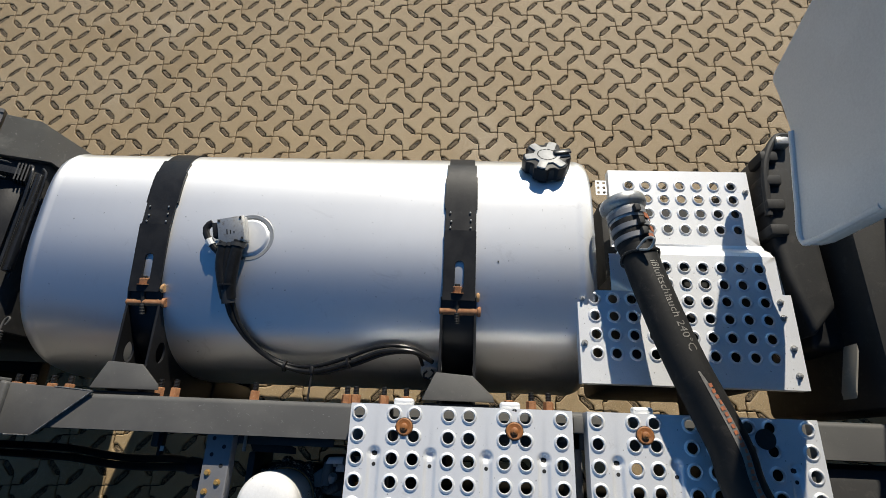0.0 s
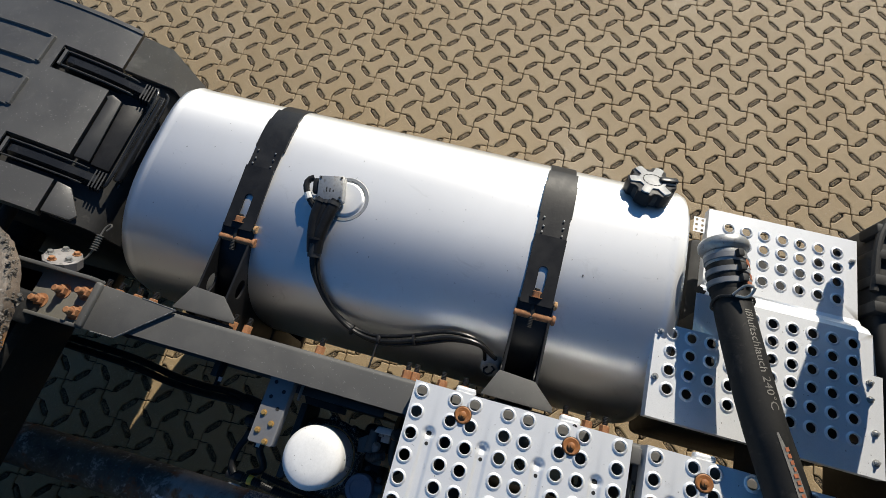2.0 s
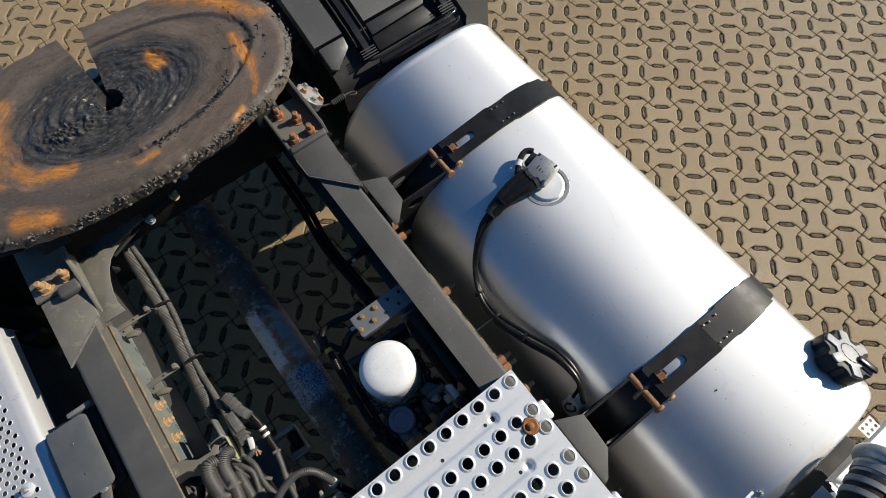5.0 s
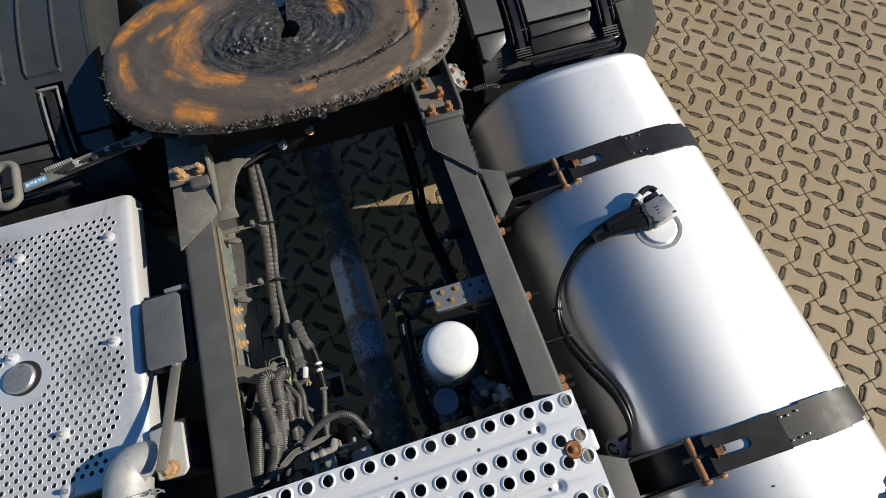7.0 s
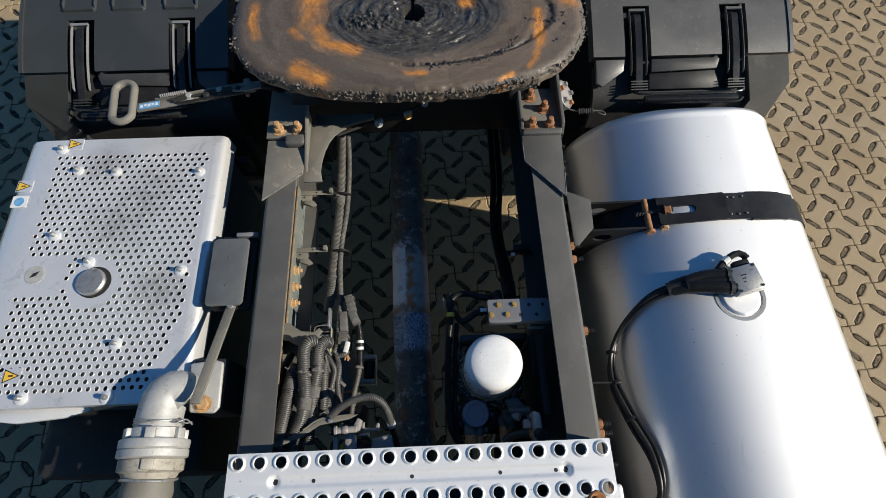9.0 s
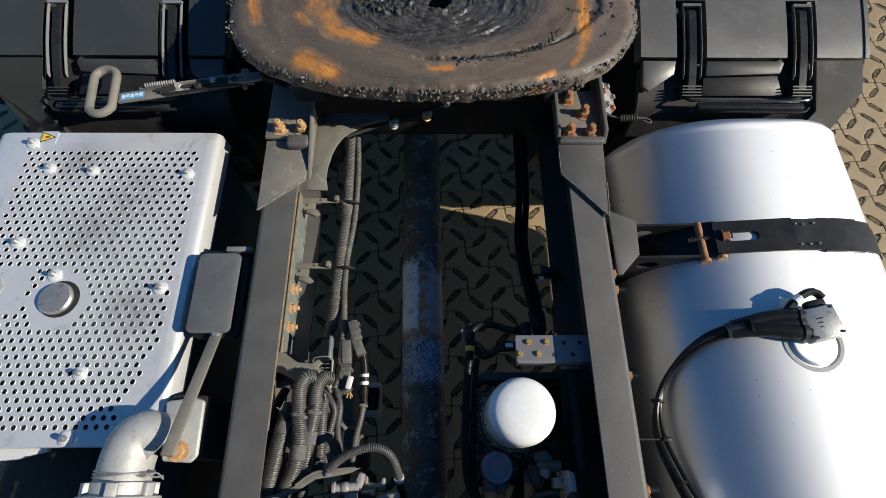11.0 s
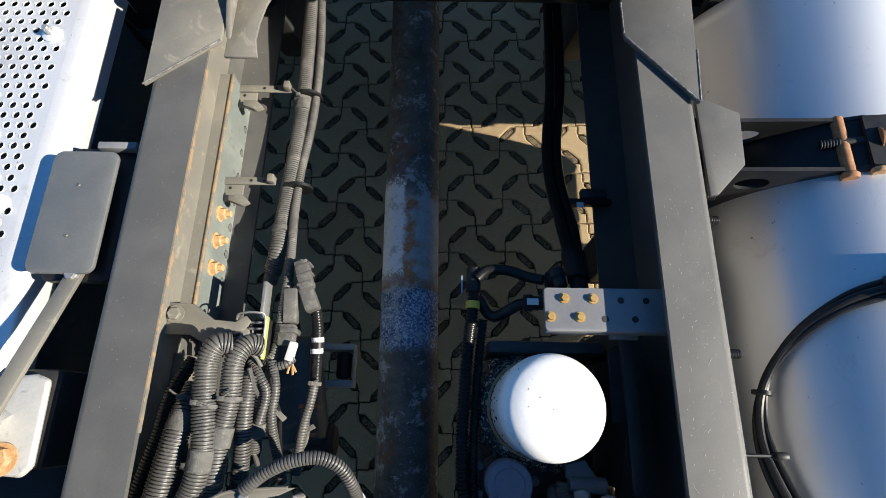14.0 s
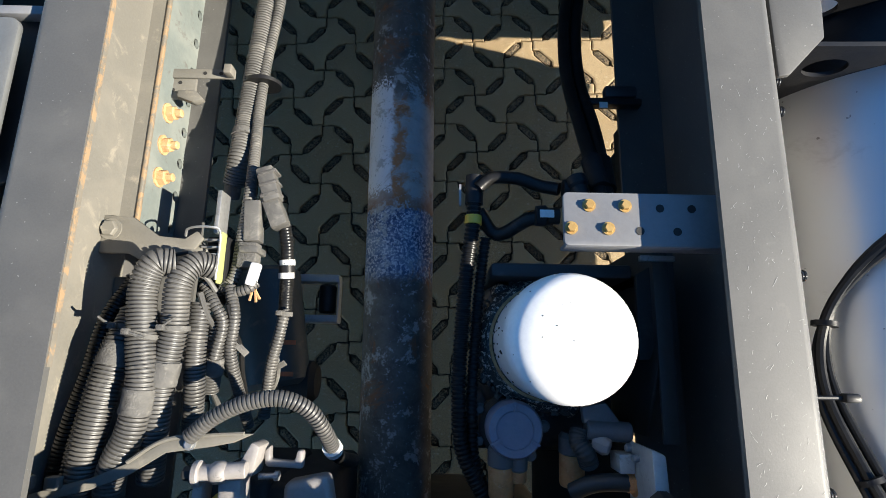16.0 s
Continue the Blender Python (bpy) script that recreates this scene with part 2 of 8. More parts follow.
def tank_material():
    """Satin aluminium brushed round the tank: a broad metal gloss over a little scattered light."""
    m, nt, b = material("brushed_tank_aluminium")
    nt.nodes.remove(b)
    brush = noise_node(nt, coords(nt, 1.0, (1.5, 60, 1.5)), 5.0, 6, 0.7)
    cloud = noise_node(nt, coords(nt), 3.2, 5, 0.6, 0.4)
    c = blend(nt, ramp(nt, cloud, ((0.35, 0), (0.7, 1))), (0.83, 0.83, 0.825), (0.79, 0.79, 0.785))
    stain = noise_node(nt, coords(nt, 1, (1.4, 1, 0.5)), 9, 8, 0.75, 0.8)
    c = blend(nt, ramp(nt, stain, ((0.60, 0), (0.78, 0.5))), c, (0.45, 0.44, 0.42))
    dots = noise_node(nt, coords(nt), 120, 1.5, 0.5)
    c = blend(nt, ramp(nt, dots, ((0.755, 0), (0.785, 0.7))), c, (0.22, 0.21, 0.20))
    gloss, flat = nt.nodes.new("ShaderNodeBsdfAnisotropic"), nt.nodes.new("ShaderNodeBsdfDiffuse")
    gloss.distribution = "BECKMANN"
    nt.links.new(c, gloss.inputs["Color"])
    nt.links.new(c, flat.inputs["Color"])
    nt.links.new(ramp(nt, blend(nt, 0.5, brush, cloud), ((0.3, 0.68), (0.7, 0.70))), gloss.inputs["Roughness"])
    grain = nt.nodes.new("ShaderNodeTangent")
    grain.direction_type, grain.axis = "RADIAL", "Y"
    gloss.inputs["Anisotropy"].default_value = 0.30
    nt.links.new(grain.outputs[0], gloss.inputs["Tangent"])
    relief = nt.nodes.new("ShaderNodeBump")
    relief.inputs["Strength"].default_value, relief.inputs["Distance"].default_value = 0.015, 0.0004
    nt.links.new(brush, relief.inputs["Height"])
    nt.links.new(relief.outputs["Normal"], gloss.inputs["Normal"])
    sharp = nt.nodes.new("ShaderNodeBsdfAnisotropic")
    nt.links.new(c, sharp.inputs["Color"])
    nt.links.new(ramp(nt, brush, ((0.3, 0.36), (0.7, 0.40))), sharp.inputs["Roughness"])
    nt.links.new(relief.outputs["Normal"], sharp.inputs["Normal"])
    sharp.inputs["Anisotropy"].default_value = 0.2
    nt.links.new(grain.outputs[0], sharp.inputs["Tangent"])
    both = nt.nodes.new("ShaderNodeMixShader")
    both.inputs[0].default_value = 0.48
    nt.links.new(gloss.outputs[0], both.inputs[1])
    nt.links.new(sharp.outputs[0], both.inputs[2])
    mix = nt.nodes.new("ShaderNodeMixShader")
    mix.inputs[0].default_value = 0.08
    nt.links.new(both.outputs[0], mix.inputs[1])
    nt.links.new(flat.outputs[0], mix.inputs[2])
    nt.links.new(mix.outputs[0], nt.nodes["Material Output"].inputs["Surface"])
    return m


def paver_material():
    m, nt, b = material("concrete_paver")
    info = nt.nodes.new("ShaderNodeObjectInfo")
    geo = nt.nodes.new("ShaderNodeNewGeometry")
    vec = coords(nt)
    add = nt.nodes.new("ShaderNodeMath")
    nt.links.new(info.outputs["Random"], add.inputs[0])
    nt.links.new(geo.outputs["Random Per Island"], add.inputs[1])
    frac = nt.nodes.new("ShaderNodeMath")
    frac.operation = "FRACT"
    nt.links.new(add.outputs[0], frac.inputs[0])
    tone = ramp(nt, frac.outputs[0], ((0.0, (0.312, 0.222, 0.116)), (1.0, (0.376, 0.275, 0.152))))
    big = noise_node(nt, vec, 1.7, 5, 0.6, 0.3)
    c = blend(nt, ramp(nt, big, ((0.42, 0.0), (0.66, 0.55))), tone, (0.384, 0.298, 0.186))
    grain = noise_node(nt, vec, 420, 3, 0.75)
    c = blend(nt, ramp(nt, grain, ((0.34, 0.65), (0.54, 0.0))), c, (0.10, 0.082, 0.058))
    spots = noise_node(nt, vec, 130, 2, 0.5)
    c = blend(nt, ramp(nt, spots, ((0.635, 0.0), (0.67, 0.55))), c, (0.48, 0.41, 0.31))
    dusty = noise_node(nt, vec, 0.9, 4, 0.6)
    crumbs = noise_node(nt, vec, 230, 3, 0.6)
    where = blend(nt, 1.0, ramp(nt, dusty, ((0.58, 0.0), (0.68, 1.0))), ramp(nt, crumbs, ((0.50, 0.0), (0.60, 0.7))), "MULTIPLY")
    c = blend(nt, where, c, (0.52, 0.45, 0.35))
    nt.links.new(c, b.inputs["Base Color"])
    nt.links.new(ramp(nt, grain, ((0.3, 0.8), (0.7, 0.62))), b.inputs["Roughness"])
    bump(nt, b, grain, 0.6, 0.002)
    return m


def joint_material():
    m, nt, b = material("joint_grit")
    vec = coords(nt)
    v = nt.nodes.new("ShaderNodeTexVoronoi")
    v.inputs["Scale"].default_value = 190
    nt.links.new(vec, v.inputs["Vector"])
    n = noise_node(nt, vec, 60, 6, 0.7)
    c = blend(nt, ramp(nt, n, ((0.35, 0), (0.68, 1))), (0.035, 0.029, 0.021), (0.10, 0.083, 0.06))
    c = blend(nt, ramp(nt, v.outputs["Distance"], ((0.0, 0.0), (0.7, 0.5))), c, (0.06, 0.05, 0.038))
    nt.links.new(c, b.inputs["Base Color"])
    b.inputs["Roughness"].default_value = 0.9
    bump(nt, b, v.outputs["Distance"], 0.8, 0.004)
    return m


def grease_material():
    """Smeared brown grease over worn orange paint, black and wet round the king pin hole."""
    m, nt, b = material("greased_plate")

    def sums(op, *ins):
        n = nt.nodes.new("ShaderNodeMath")
        n.operation = op
        for k, v in enumerate(ins):
            if isinstance(v, (int, float)):
                n.inputs[k].default_value = v
            else:
                nt.links.new(v, n.inputs[k])
        return n.outputs[0]
    geo = nt.nodes.new("ShaderNodeNewGeometry")
    pos = geo.outputs["Position"]
    sep = nt.nodes.new("ShaderNodeSeparateXYZ")
    nt.links.new(pos, sep.inputs[0])
    dx, dy = sums("SUBTRACT", sep.outputs["X"], 0.01), sums("MULTIPLY", sums("SUBTRACT", sep.outputs["Y"], 1.275), 1.5)
    dist = sums("SQRT", sums("ADD", sums("MULTIPLY", dx, dx), sums("MULTIPLY", dy, dy)))
    angle = sums("ARCTAN2", dx, dy)
    wob = noise_node(nt, pos, 5.5, 5, 0.6, 0.8)
    rr = sums("ADD", dist, sums("MULTIPLY_ADD", wob, 0.16, -0.08))
    comb = nt.nodes.new("ShaderNodeCombineXYZ")
    nt.links.new(rr, comb.inputs[0])
    nt.links.new(sums("MULTIPLY", angle, 0.035), comb.inputs[1])
    sweep = comb.outputs[0]
    rings, streaks = noise_node(nt, sweep, 22, 4, 0.6, 0.3), noise_node(nt, sweep, 95, 4, 0.65)
    fine = noise_node(nt, pos, 75, 6, 0.75, 0.5)
    c = ramp(nt, rings, ((0.28, (0.078, 0.057, 0.042)), (0.5, (0.125, 0.094, 0.070)), (0.72, (0.185, 0.144, 0.110))))
    c = blend(nt, ramp(nt, streaks, ((0.45, 0.0), (0.70, 0.30))), c, (0.20, 0.15, 0.11))
    smear = noise_node(nt, sweep, 7, 3, 0.5, 0.4)
    c = blend(nt, ramp(nt, smear, ((0.50, 0.0), (0.62, 0.5))), c, (0.060, 0.053, 0.047))
    # bare orange paint: smeared strokes between two points, with their widths
    ragged = nt.nodes.new("ShaderNodeVectorMath")
    ragged.operation = "MULTIPLY_ADD"
    jitter = nt.nodes.new("ShaderNodeTexNoise")
    jitter.inputs["Scale"].default_value, jitter.inputs["Detail"].default_value = 16, 5
    nt.links.new(pos, jitter.inputs["Vector"])
    nt.links.new(jitter.outputs["Color"], ragged.inputs[0])
    ragged.inputs[1].default_value = (0.036, 0.036, 0.0)
    nt.links.new(pos, ragged.inputs[2])
    spot = nt.nodes.new("ShaderNodeSeparateXYZ")
    nt.links.new(ragged.outputs[0], spot.inputs[0])
    px, py = sums("SUBTRACT", spot.outputs["X"], 0.018), sums("SUBTRACT", spot.outputs["Y"], 0.018)
    bare = None
    strokes = ((-0.223, 1.420, -0.273, 1.333, 0.016), (-0.273, 1.333, -0.278, 1.242, 0.023), (-0.278, 1.242, -0.236, 1.162, 0.017), (-0.236, 1.162, -0.152, 1.134, 0.013),
               (-0.258, 1.472, -0.340, 1.458, 0.018), (-0.340, 1.458, -0.401, 1.427, 0.017), (-0.401, 1.427, -0.457, 1.365, 0.011), (-0.308, 1.378, -0.357, 1.350, 0.009),
               (-0.445, 1.313, -0.444, 1.250, 0.009), (-0.444, 1.250, -0.429, 1.200, 0.011), (-0.301, 1.074, -0.237, 1.034, 0.019), (-0.324, 1.211, -0.308, 1.185, 0.009),
               (0.369, 1.266, 0.360, 1.138, 0.010), (0.360, 1.138, 0.327, 1.066, 0.007), (0.276, 1.040, 0.240, 1.013, 0.007), (0.162, 1.345, 0.165, 1.310, 0.014),
               (-0.011, 1.048, 0.041, 1.051, 0.006), (0.273, 1.542, 0.371, 1.438, 0.022), (0.371, 1.438, 0.462, 1.297, 0.017))
    for x0, y0, x1, y1, wide in strokes:
        vx, vy = x1 - x0, y1 - y0
        qx, qy = sums("SUBTRACT", px, x0), sums("SUBTRACT", py, y0)
        along = sums("DIVIDE", sums("ADD", sums("MULTIPLY", qx, vx), sums("MULTIPLY", qy, vy)), vx * vx + vy * vy)
        along = sums("MINIMUM", sums("MAXIMUM", along, 0.0), 1.0)
        ex, ey = sums("SUBTRACT", qx, sums("MULTIPLY", along, vx)), sums("SUBTRACT", qy, sums("MULTIPLY", along, vy))
        away = sums("SQRT", sums("ADD", sums("MULTIPLY", ex, ex), sums("MULTIPLY", ey, ey)))
        near = sums("SUBTRACT", 1.0, sums("DIVIDE", away, wide * 2.3))
        bare = near if bare is None else sums("MAXIMUM", bare, near)
    # a scraped arc of dark clotted grease
    dy2 = sums("MULTIPLY", dy, 1.33)
    far = sums("SQRT", sums("ADD", sums("MULTIPLY", dx, dx), sums("MULTIPLY", dy2, dy2)))
    arc = ramp(nt, sums("ADD", far, sums("MULTIPLY_ADD", fine, 0.03, -0.015)), ((0.378, 0.0), (0.388, 0.85), (0.404, 0.85), (0.414, 0.0)))
    part_of = ramp(nt, sums("MULTIPLY_ADD", sep.outputs["X"], 1.0, 0.5), ((0.45, 0.0), (0.56, 1.0)))
    c = blend(nt, blend(nt, 1.0, arc, part_of, "MULTIPLY"), c, (0.035, 0.03, 0.027))
    wet = ramp(nt, rr, ((0.225, 1.0), (0.285, 0.0)))
    c = blend(nt, wet, c, ramp(nt, streaks, ((0.35, (0.024, 0.0228, 0.022)), (0.7, (0.085, 0.080, 0.074)))))
    blots = noise_node(nt, pos, 13, 5, 0.65, 0.6)
    pat = ramp(nt, bare, ((0.0, 0.0), (0.35, 0.28), (0.75, 1.0)))
    pat = blend(nt, 1.0, pat, ramp(nt, streaks, ((0.30, 0.55), (0.60, 1.0))), "MULTIPLY")
    pat = blend(nt, 1.0, pat, ramp(nt, blots, ((0.36, 0.30), (0.58, 1.0))), "MULTIPLY")
    ruddy = ramp(nt, streaks, ((0.3, (0.34, 0.13, 0.03)), (0.5, (0.56, 0.215, 0.03)), (0.7, (0.64, 0.28, 0.07))))
    c = blend(nt, pat, c, ruddy)
    c = blend(nt, ramp(nt, fine, ((0.36, 0.3), (0.46, 0.0))), c, (0.04, 0.035, 0.03))
    flecks = noise_node(nt, pos, 140, 2, 0.5)
    c = blend(nt, ramp(nt, flecks, ((0.70, 0.0), (0.73, 0.7))), c, (0.36, 0.33, 0.29))
    nt.links.new(c, b.inputs["Base Color"])
    nt.links.new(blend(nt, wet, ramp(nt, fine, ((0.3, 0.56), (0.7, 0.38))), ramp(nt, fine, ((0.3, 0.13), (0.7, 0.30)))), b.inputs["Roughness"])
    b.inputs["Specular IOR Level"].default_value = 0.4
    bump(nt, b, sums("ADD", fine, sums("MULTIPLY", streaks, 0.6)), 0.5, 0.003)
    return m


def shaft_material():
    """Dark blue-green shaft paint, worn to grey metal, white and rust in one stretch."""
    m, nt, b = material("worn_shaft_paint")
    geo = nt.nodes.new("ShaderNodeNewGeometry")
    sep = nt.nodes.new("ShaderNodeSeparateXYZ")
    nt.links.new(geo.outputs["Position"], sep.inputs[0])
    wob = noise_node(nt, geo.outputs["Position"], 60, 6, 0.8)
    y = nt.nodes.new("ShaderNodeMath")
    y.operation = "MULTIPLY_ADD"
    y.inputs[1].default_value = 0.06
    nt.links.new(wob, y.inputs[0])
    nt.links.new(sep.outputs["Y"], y.inputs[2])
    n = noise_node(nt, geo.outputs["Position"], 25, 6, 0.75, 0.5)
    off = nt.nodes.new("ShaderNodeMath")
    off.operation = "MULTIPLY_ADD"
    off.inputs[1].default_value = 0.05
    nt.links.new(n, off.inputs[0])
    half = nt.nodes.new("ShaderNodeMath")
    half.inputs[1].default_value = 0.475
    nt.links.new(sep.outputs["X"], half.inputs[0])
    nt.links.new(half.outputs[0], off.inputs[2])
    shifted = off.outputs[0]
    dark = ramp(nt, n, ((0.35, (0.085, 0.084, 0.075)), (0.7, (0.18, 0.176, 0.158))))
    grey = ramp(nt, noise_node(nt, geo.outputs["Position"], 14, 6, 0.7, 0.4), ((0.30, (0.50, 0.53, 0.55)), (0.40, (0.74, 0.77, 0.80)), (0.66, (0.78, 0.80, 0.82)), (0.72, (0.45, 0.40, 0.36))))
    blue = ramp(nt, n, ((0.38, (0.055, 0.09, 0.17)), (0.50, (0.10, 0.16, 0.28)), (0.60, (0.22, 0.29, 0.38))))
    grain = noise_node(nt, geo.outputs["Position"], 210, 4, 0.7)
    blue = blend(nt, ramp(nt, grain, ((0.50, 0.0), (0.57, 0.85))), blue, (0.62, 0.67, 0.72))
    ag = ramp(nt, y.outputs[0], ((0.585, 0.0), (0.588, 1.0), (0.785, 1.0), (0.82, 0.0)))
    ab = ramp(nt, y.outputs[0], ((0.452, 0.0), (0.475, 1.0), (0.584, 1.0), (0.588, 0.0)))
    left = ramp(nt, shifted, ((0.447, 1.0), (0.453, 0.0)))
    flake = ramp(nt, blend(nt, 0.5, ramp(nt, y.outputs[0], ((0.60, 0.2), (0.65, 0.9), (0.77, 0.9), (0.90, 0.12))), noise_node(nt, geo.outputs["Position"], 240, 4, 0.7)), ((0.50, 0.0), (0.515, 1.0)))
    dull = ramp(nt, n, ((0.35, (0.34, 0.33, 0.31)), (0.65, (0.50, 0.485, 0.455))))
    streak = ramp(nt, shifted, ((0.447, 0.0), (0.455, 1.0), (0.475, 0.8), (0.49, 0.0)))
    spots = ramp(nt, noise_node(nt, geo.outputs["Position"], 34, 4, 0.6, 0.3), ((0.44, 0.0), (0.54, 0.95)))
    dull = blend(nt, blend(nt, 1.0, streak, spots, "MULTIPLY"), dull, (0.46, 0.19, 0.06))
    rim = ramp(nt, y.outputs[0], ((0.588, 0.85), (0.625, 0.0)))
    dull = blend(nt, rim, dull, (0.26, 0.12, 0.05))
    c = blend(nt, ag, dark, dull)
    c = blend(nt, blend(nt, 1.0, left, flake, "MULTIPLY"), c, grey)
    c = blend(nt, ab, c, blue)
    # flaked specks and patches down to primer, rust at some of them
    patch = noise_node(nt, geo.outputs["Position"], 16, 8, 0.82, 0.2)
    c = blend(nt, ramp(nt, patch, ((0.555, 0), (0.58, 0.8))), c, (0.42, 0.44, 0.43))
    speck = noise_node(nt, geo.outputs["Position"], 150, 3, 0.7)
    c = blend(nt, ramp(nt, speck, ((0.62, 0), (0.68, 0.8))), c, (0.30, 0.36, 0.42))
    rusty = noise_node(nt, geo.outputs["Position"], 11, 7, 0.75, 0.5)
    c = blend(nt, ramp(nt, rusty, ((0.56, 0), (0.65, 0.8))), c, (0.24, 0.11, 0.05))
    nt.links.new(c, b.inputs["Base Color"])
    b.inputs["Roughness"].default_value = 0.68
    b.inputs["Specular IOR Level"].default_value = 0.25
    bump(nt, b, n, 0.2, 0.001)
    return m


FILL = worn("joint_sand", (0.19, 0.138, 0.080), (0.27, 0.205, 0.125), (0.032, 0.026, 0.018), rough=(0.8, 0.95), scale=75, fine=300, relief=1.0, dist=0.004, dirt_at=(0.46, 0.54))
def soot(m, spots):
    """Soft sooty smudges on a sheet, each (x, y, reach), broken up by noise."""
    nt = m.node_tree
    base = nt.nodes["Principled BSDF"].inputs["Base Color"]
    c = base.links[0].from_socket
    where = nt.nodes.new("ShaderNodeNewGeometry").outputs["Position"]
    haze = noise_node(nt, where, 22, 7, 0.7, 0.8)
    for x, y, reach in spots:
        d = nt.nodes.new("ShaderNodeVectorMath")
        d.operation = "DISTANCE"
        d.inputs[1].default_value = (x, y, 0.95)
        nt.links.new(where, d.inputs[0])
        near = ramp(nt, d.outputs["Value"], ((reach * 0.15, 0.55), (reach, 0.0)))
        c = blend(nt, blend(nt, 1.0, near, ramp(nt, haze, ((0.36, 0.15), (0.62, 1.0))), "MULTIPLY"), c, (0.16, 0.14, 0.125))
    nt.links.new(c, base)


soot(SHIELD, ((-0.85, 0.76, 0.13), (-0.77, 0.87, 0.11), (-0.93, 0.96, 0.09), (-0.70, 0.55, 0.10)))
TANK, PAVER, GRIT, GREASE, SHAFT = tank_material(), paver_material(), joint_material(), grease_material(), shaft_material()


# ---- building helpers ----
def thing(name, at, label, category, group="", kind=""):
    ob = new(name)
    ob.location = at
    ob.empty_display_size = 0.05
    return tagged(ob, label, category, group, kind)


def base_of(ob):
    while ob.parent:
        ob = ob.parent
    return Vector(ob.location)


def part(name, bm, mat, parent, label="", smooth=True, angle=35.0):
    """Links a bmesh, made in world coordinates, as one mesh under a thing or part."""
    shift = base_of(parent)
    bmesh.ops.translate(bm, verts=bm.verts, vec=-shift)
    me = bpy.data.meshes.new(name)
    bm.normal_update()
    if smooth:
        for f in bm.faces:
            f.smooth = True
        for e in bm.edges:
            if len(e.link_faces) == 2 and e.calc_face_angle(0) > radians(angle):
                e.smooth = False
    bm.to_mesh(me)
    bm.free()
    me.materials.append(mat)
    ob = new(name, me)
    ob.parent = parent
    return tagged(ob, label) if label else ob


def solo(name, bm, mat, at, label, category, group="", kind=""):
    """A thing of one mesh."""
    holder = new("tmp_holder")
    holder.location = at
    ob = part(name, bm, mat, holder)
    ob.parent = None
    ob.location = at
    bpy.data.objects.remove(holder)
    return tagged(ob, label, category, group, kind)


def bevelled(bm, width, seg=2, angle=40):
    if width <= 0:
        return bm
    bm.normal_update()
    edges = [e for e in bm.edges if len(e.link_faces) == 2 and e.calc_face_angle(0) > radians(angle)]
    bmesh.ops.bevel(bm, geom=edges, offset=width, segments=seg, profile=0.5, affect="EDGES", clamp_overlap=True)
    return bm


def merge(*bms):
    out = bmesh.new()
    for b in bms:
        me = bpy.data.meshes.new("tmp")
        b.to_mesh(me)
        b.free()
        out.from_mesh(me)
        bpy.data.meshes.remove(me)
    return out


def moved(bm, m):
    bmesh.ops.transform(bm, matrix=m, verts=bm.verts)
    return bm


def box(x0, x1, y0, y1, z0, z1, bev=0.003, seg=2):
    bm = bmesh.new()
    bmesh.ops.create_cube(bm, size=1)
    bmesh.ops.transform(bm, matrix=Matrix.Translation(((x0 + x1) / 2, (y0 + y1) / 2, (z0 + z1) / 2)) @ Matrix.Diagonal((abs(x1 - x0), abs(y1 - y0), abs(z1 - z0), 1)), verts=bm.verts)
    return bevelled(bm, bev, seg)


def prism(pts, lo, hi, axis="z", bev=0.002, seg=2):
    """An outline drawn in the plane across an axis, given thickness along it."""
    bm = bmesh.new()
    put = {"z": lambda a, b, c: (a, b, c), "y": lambda a, b, c: (a, c, b), "x": lambda a, b, c: (c, a, b)}[axis]
    low = [bm.verts.new(put(a, b, lo)) for a, b in pts]
    top = [bm.verts.new(put(a, b, hi)) for a, b in pts]
    n = len(pts)
    bm.faces.new(low)
    bm.faces.new(top[::-1])
    for i in range(n):
        bm.faces.new((low[i], top[i], top[(i + 1) % n], low[(i + 1) % n]))
    bmesh.ops.recalc_face_normals(bm, faces=bm.faces)
    return bevelled(bm, bev, seg)


def turned(profile, seg=28):
    """A turned body round z from (radius, height) pairs, first to last; closed where the radius is nought."""
    bm = bmesh.new()
    rings = []
    for r, z in profile:
        rings.append([bm.verts.new((0, 0, z))] if r < 1e-6 else [bm.verts.new((r * math.cos(2 * math.pi * i / seg), r * math.sin(2 * math.pi * i / seg), z)) for i in range(seg)])
    for a, b in zip(rings, rings[1:]):
        for i in range(seg):
            j = (i + 1) % seg
            if len(a) == 1 and len(b) == 1:
                continue
            if len(a) == 1:
                bm.faces.new((a[0], b[j], b[i]))
            elif len(b) == 1:
                bm.faces.new((a[i], a[j], b[0]))
            else:
                bm.faces.new((a[i], a[j], b[j], b[i]))
    for ring, flip in ((rings[0], True), (rings[-1], False)):
        if len(ring) > 1:
            bm.faces.new(ring[::-1] if flip else ring)
    bmesh.ops.recalc_face_normals(bm, faces=bm.faces)
    return bm


def aim(p, way):
    """The pose that lays local z along way at p."""
    return Matrix.Translation(p) @ Vector(way).to_track_quat("Z", "Y").to_matrix().to_4x4()


def rod(a, b, r, seg=16, bev=0.0):
    a, b = Vector(a), Vector(b)
    n = (b - a).length
    prof = ((r, 0), (r, n)) if bev <= 0 else ((r - bev, 0), (r, bev), (r, n - bev), (r - bev, n))
    return moved(turned(prof, seg), aim(a, b - a))


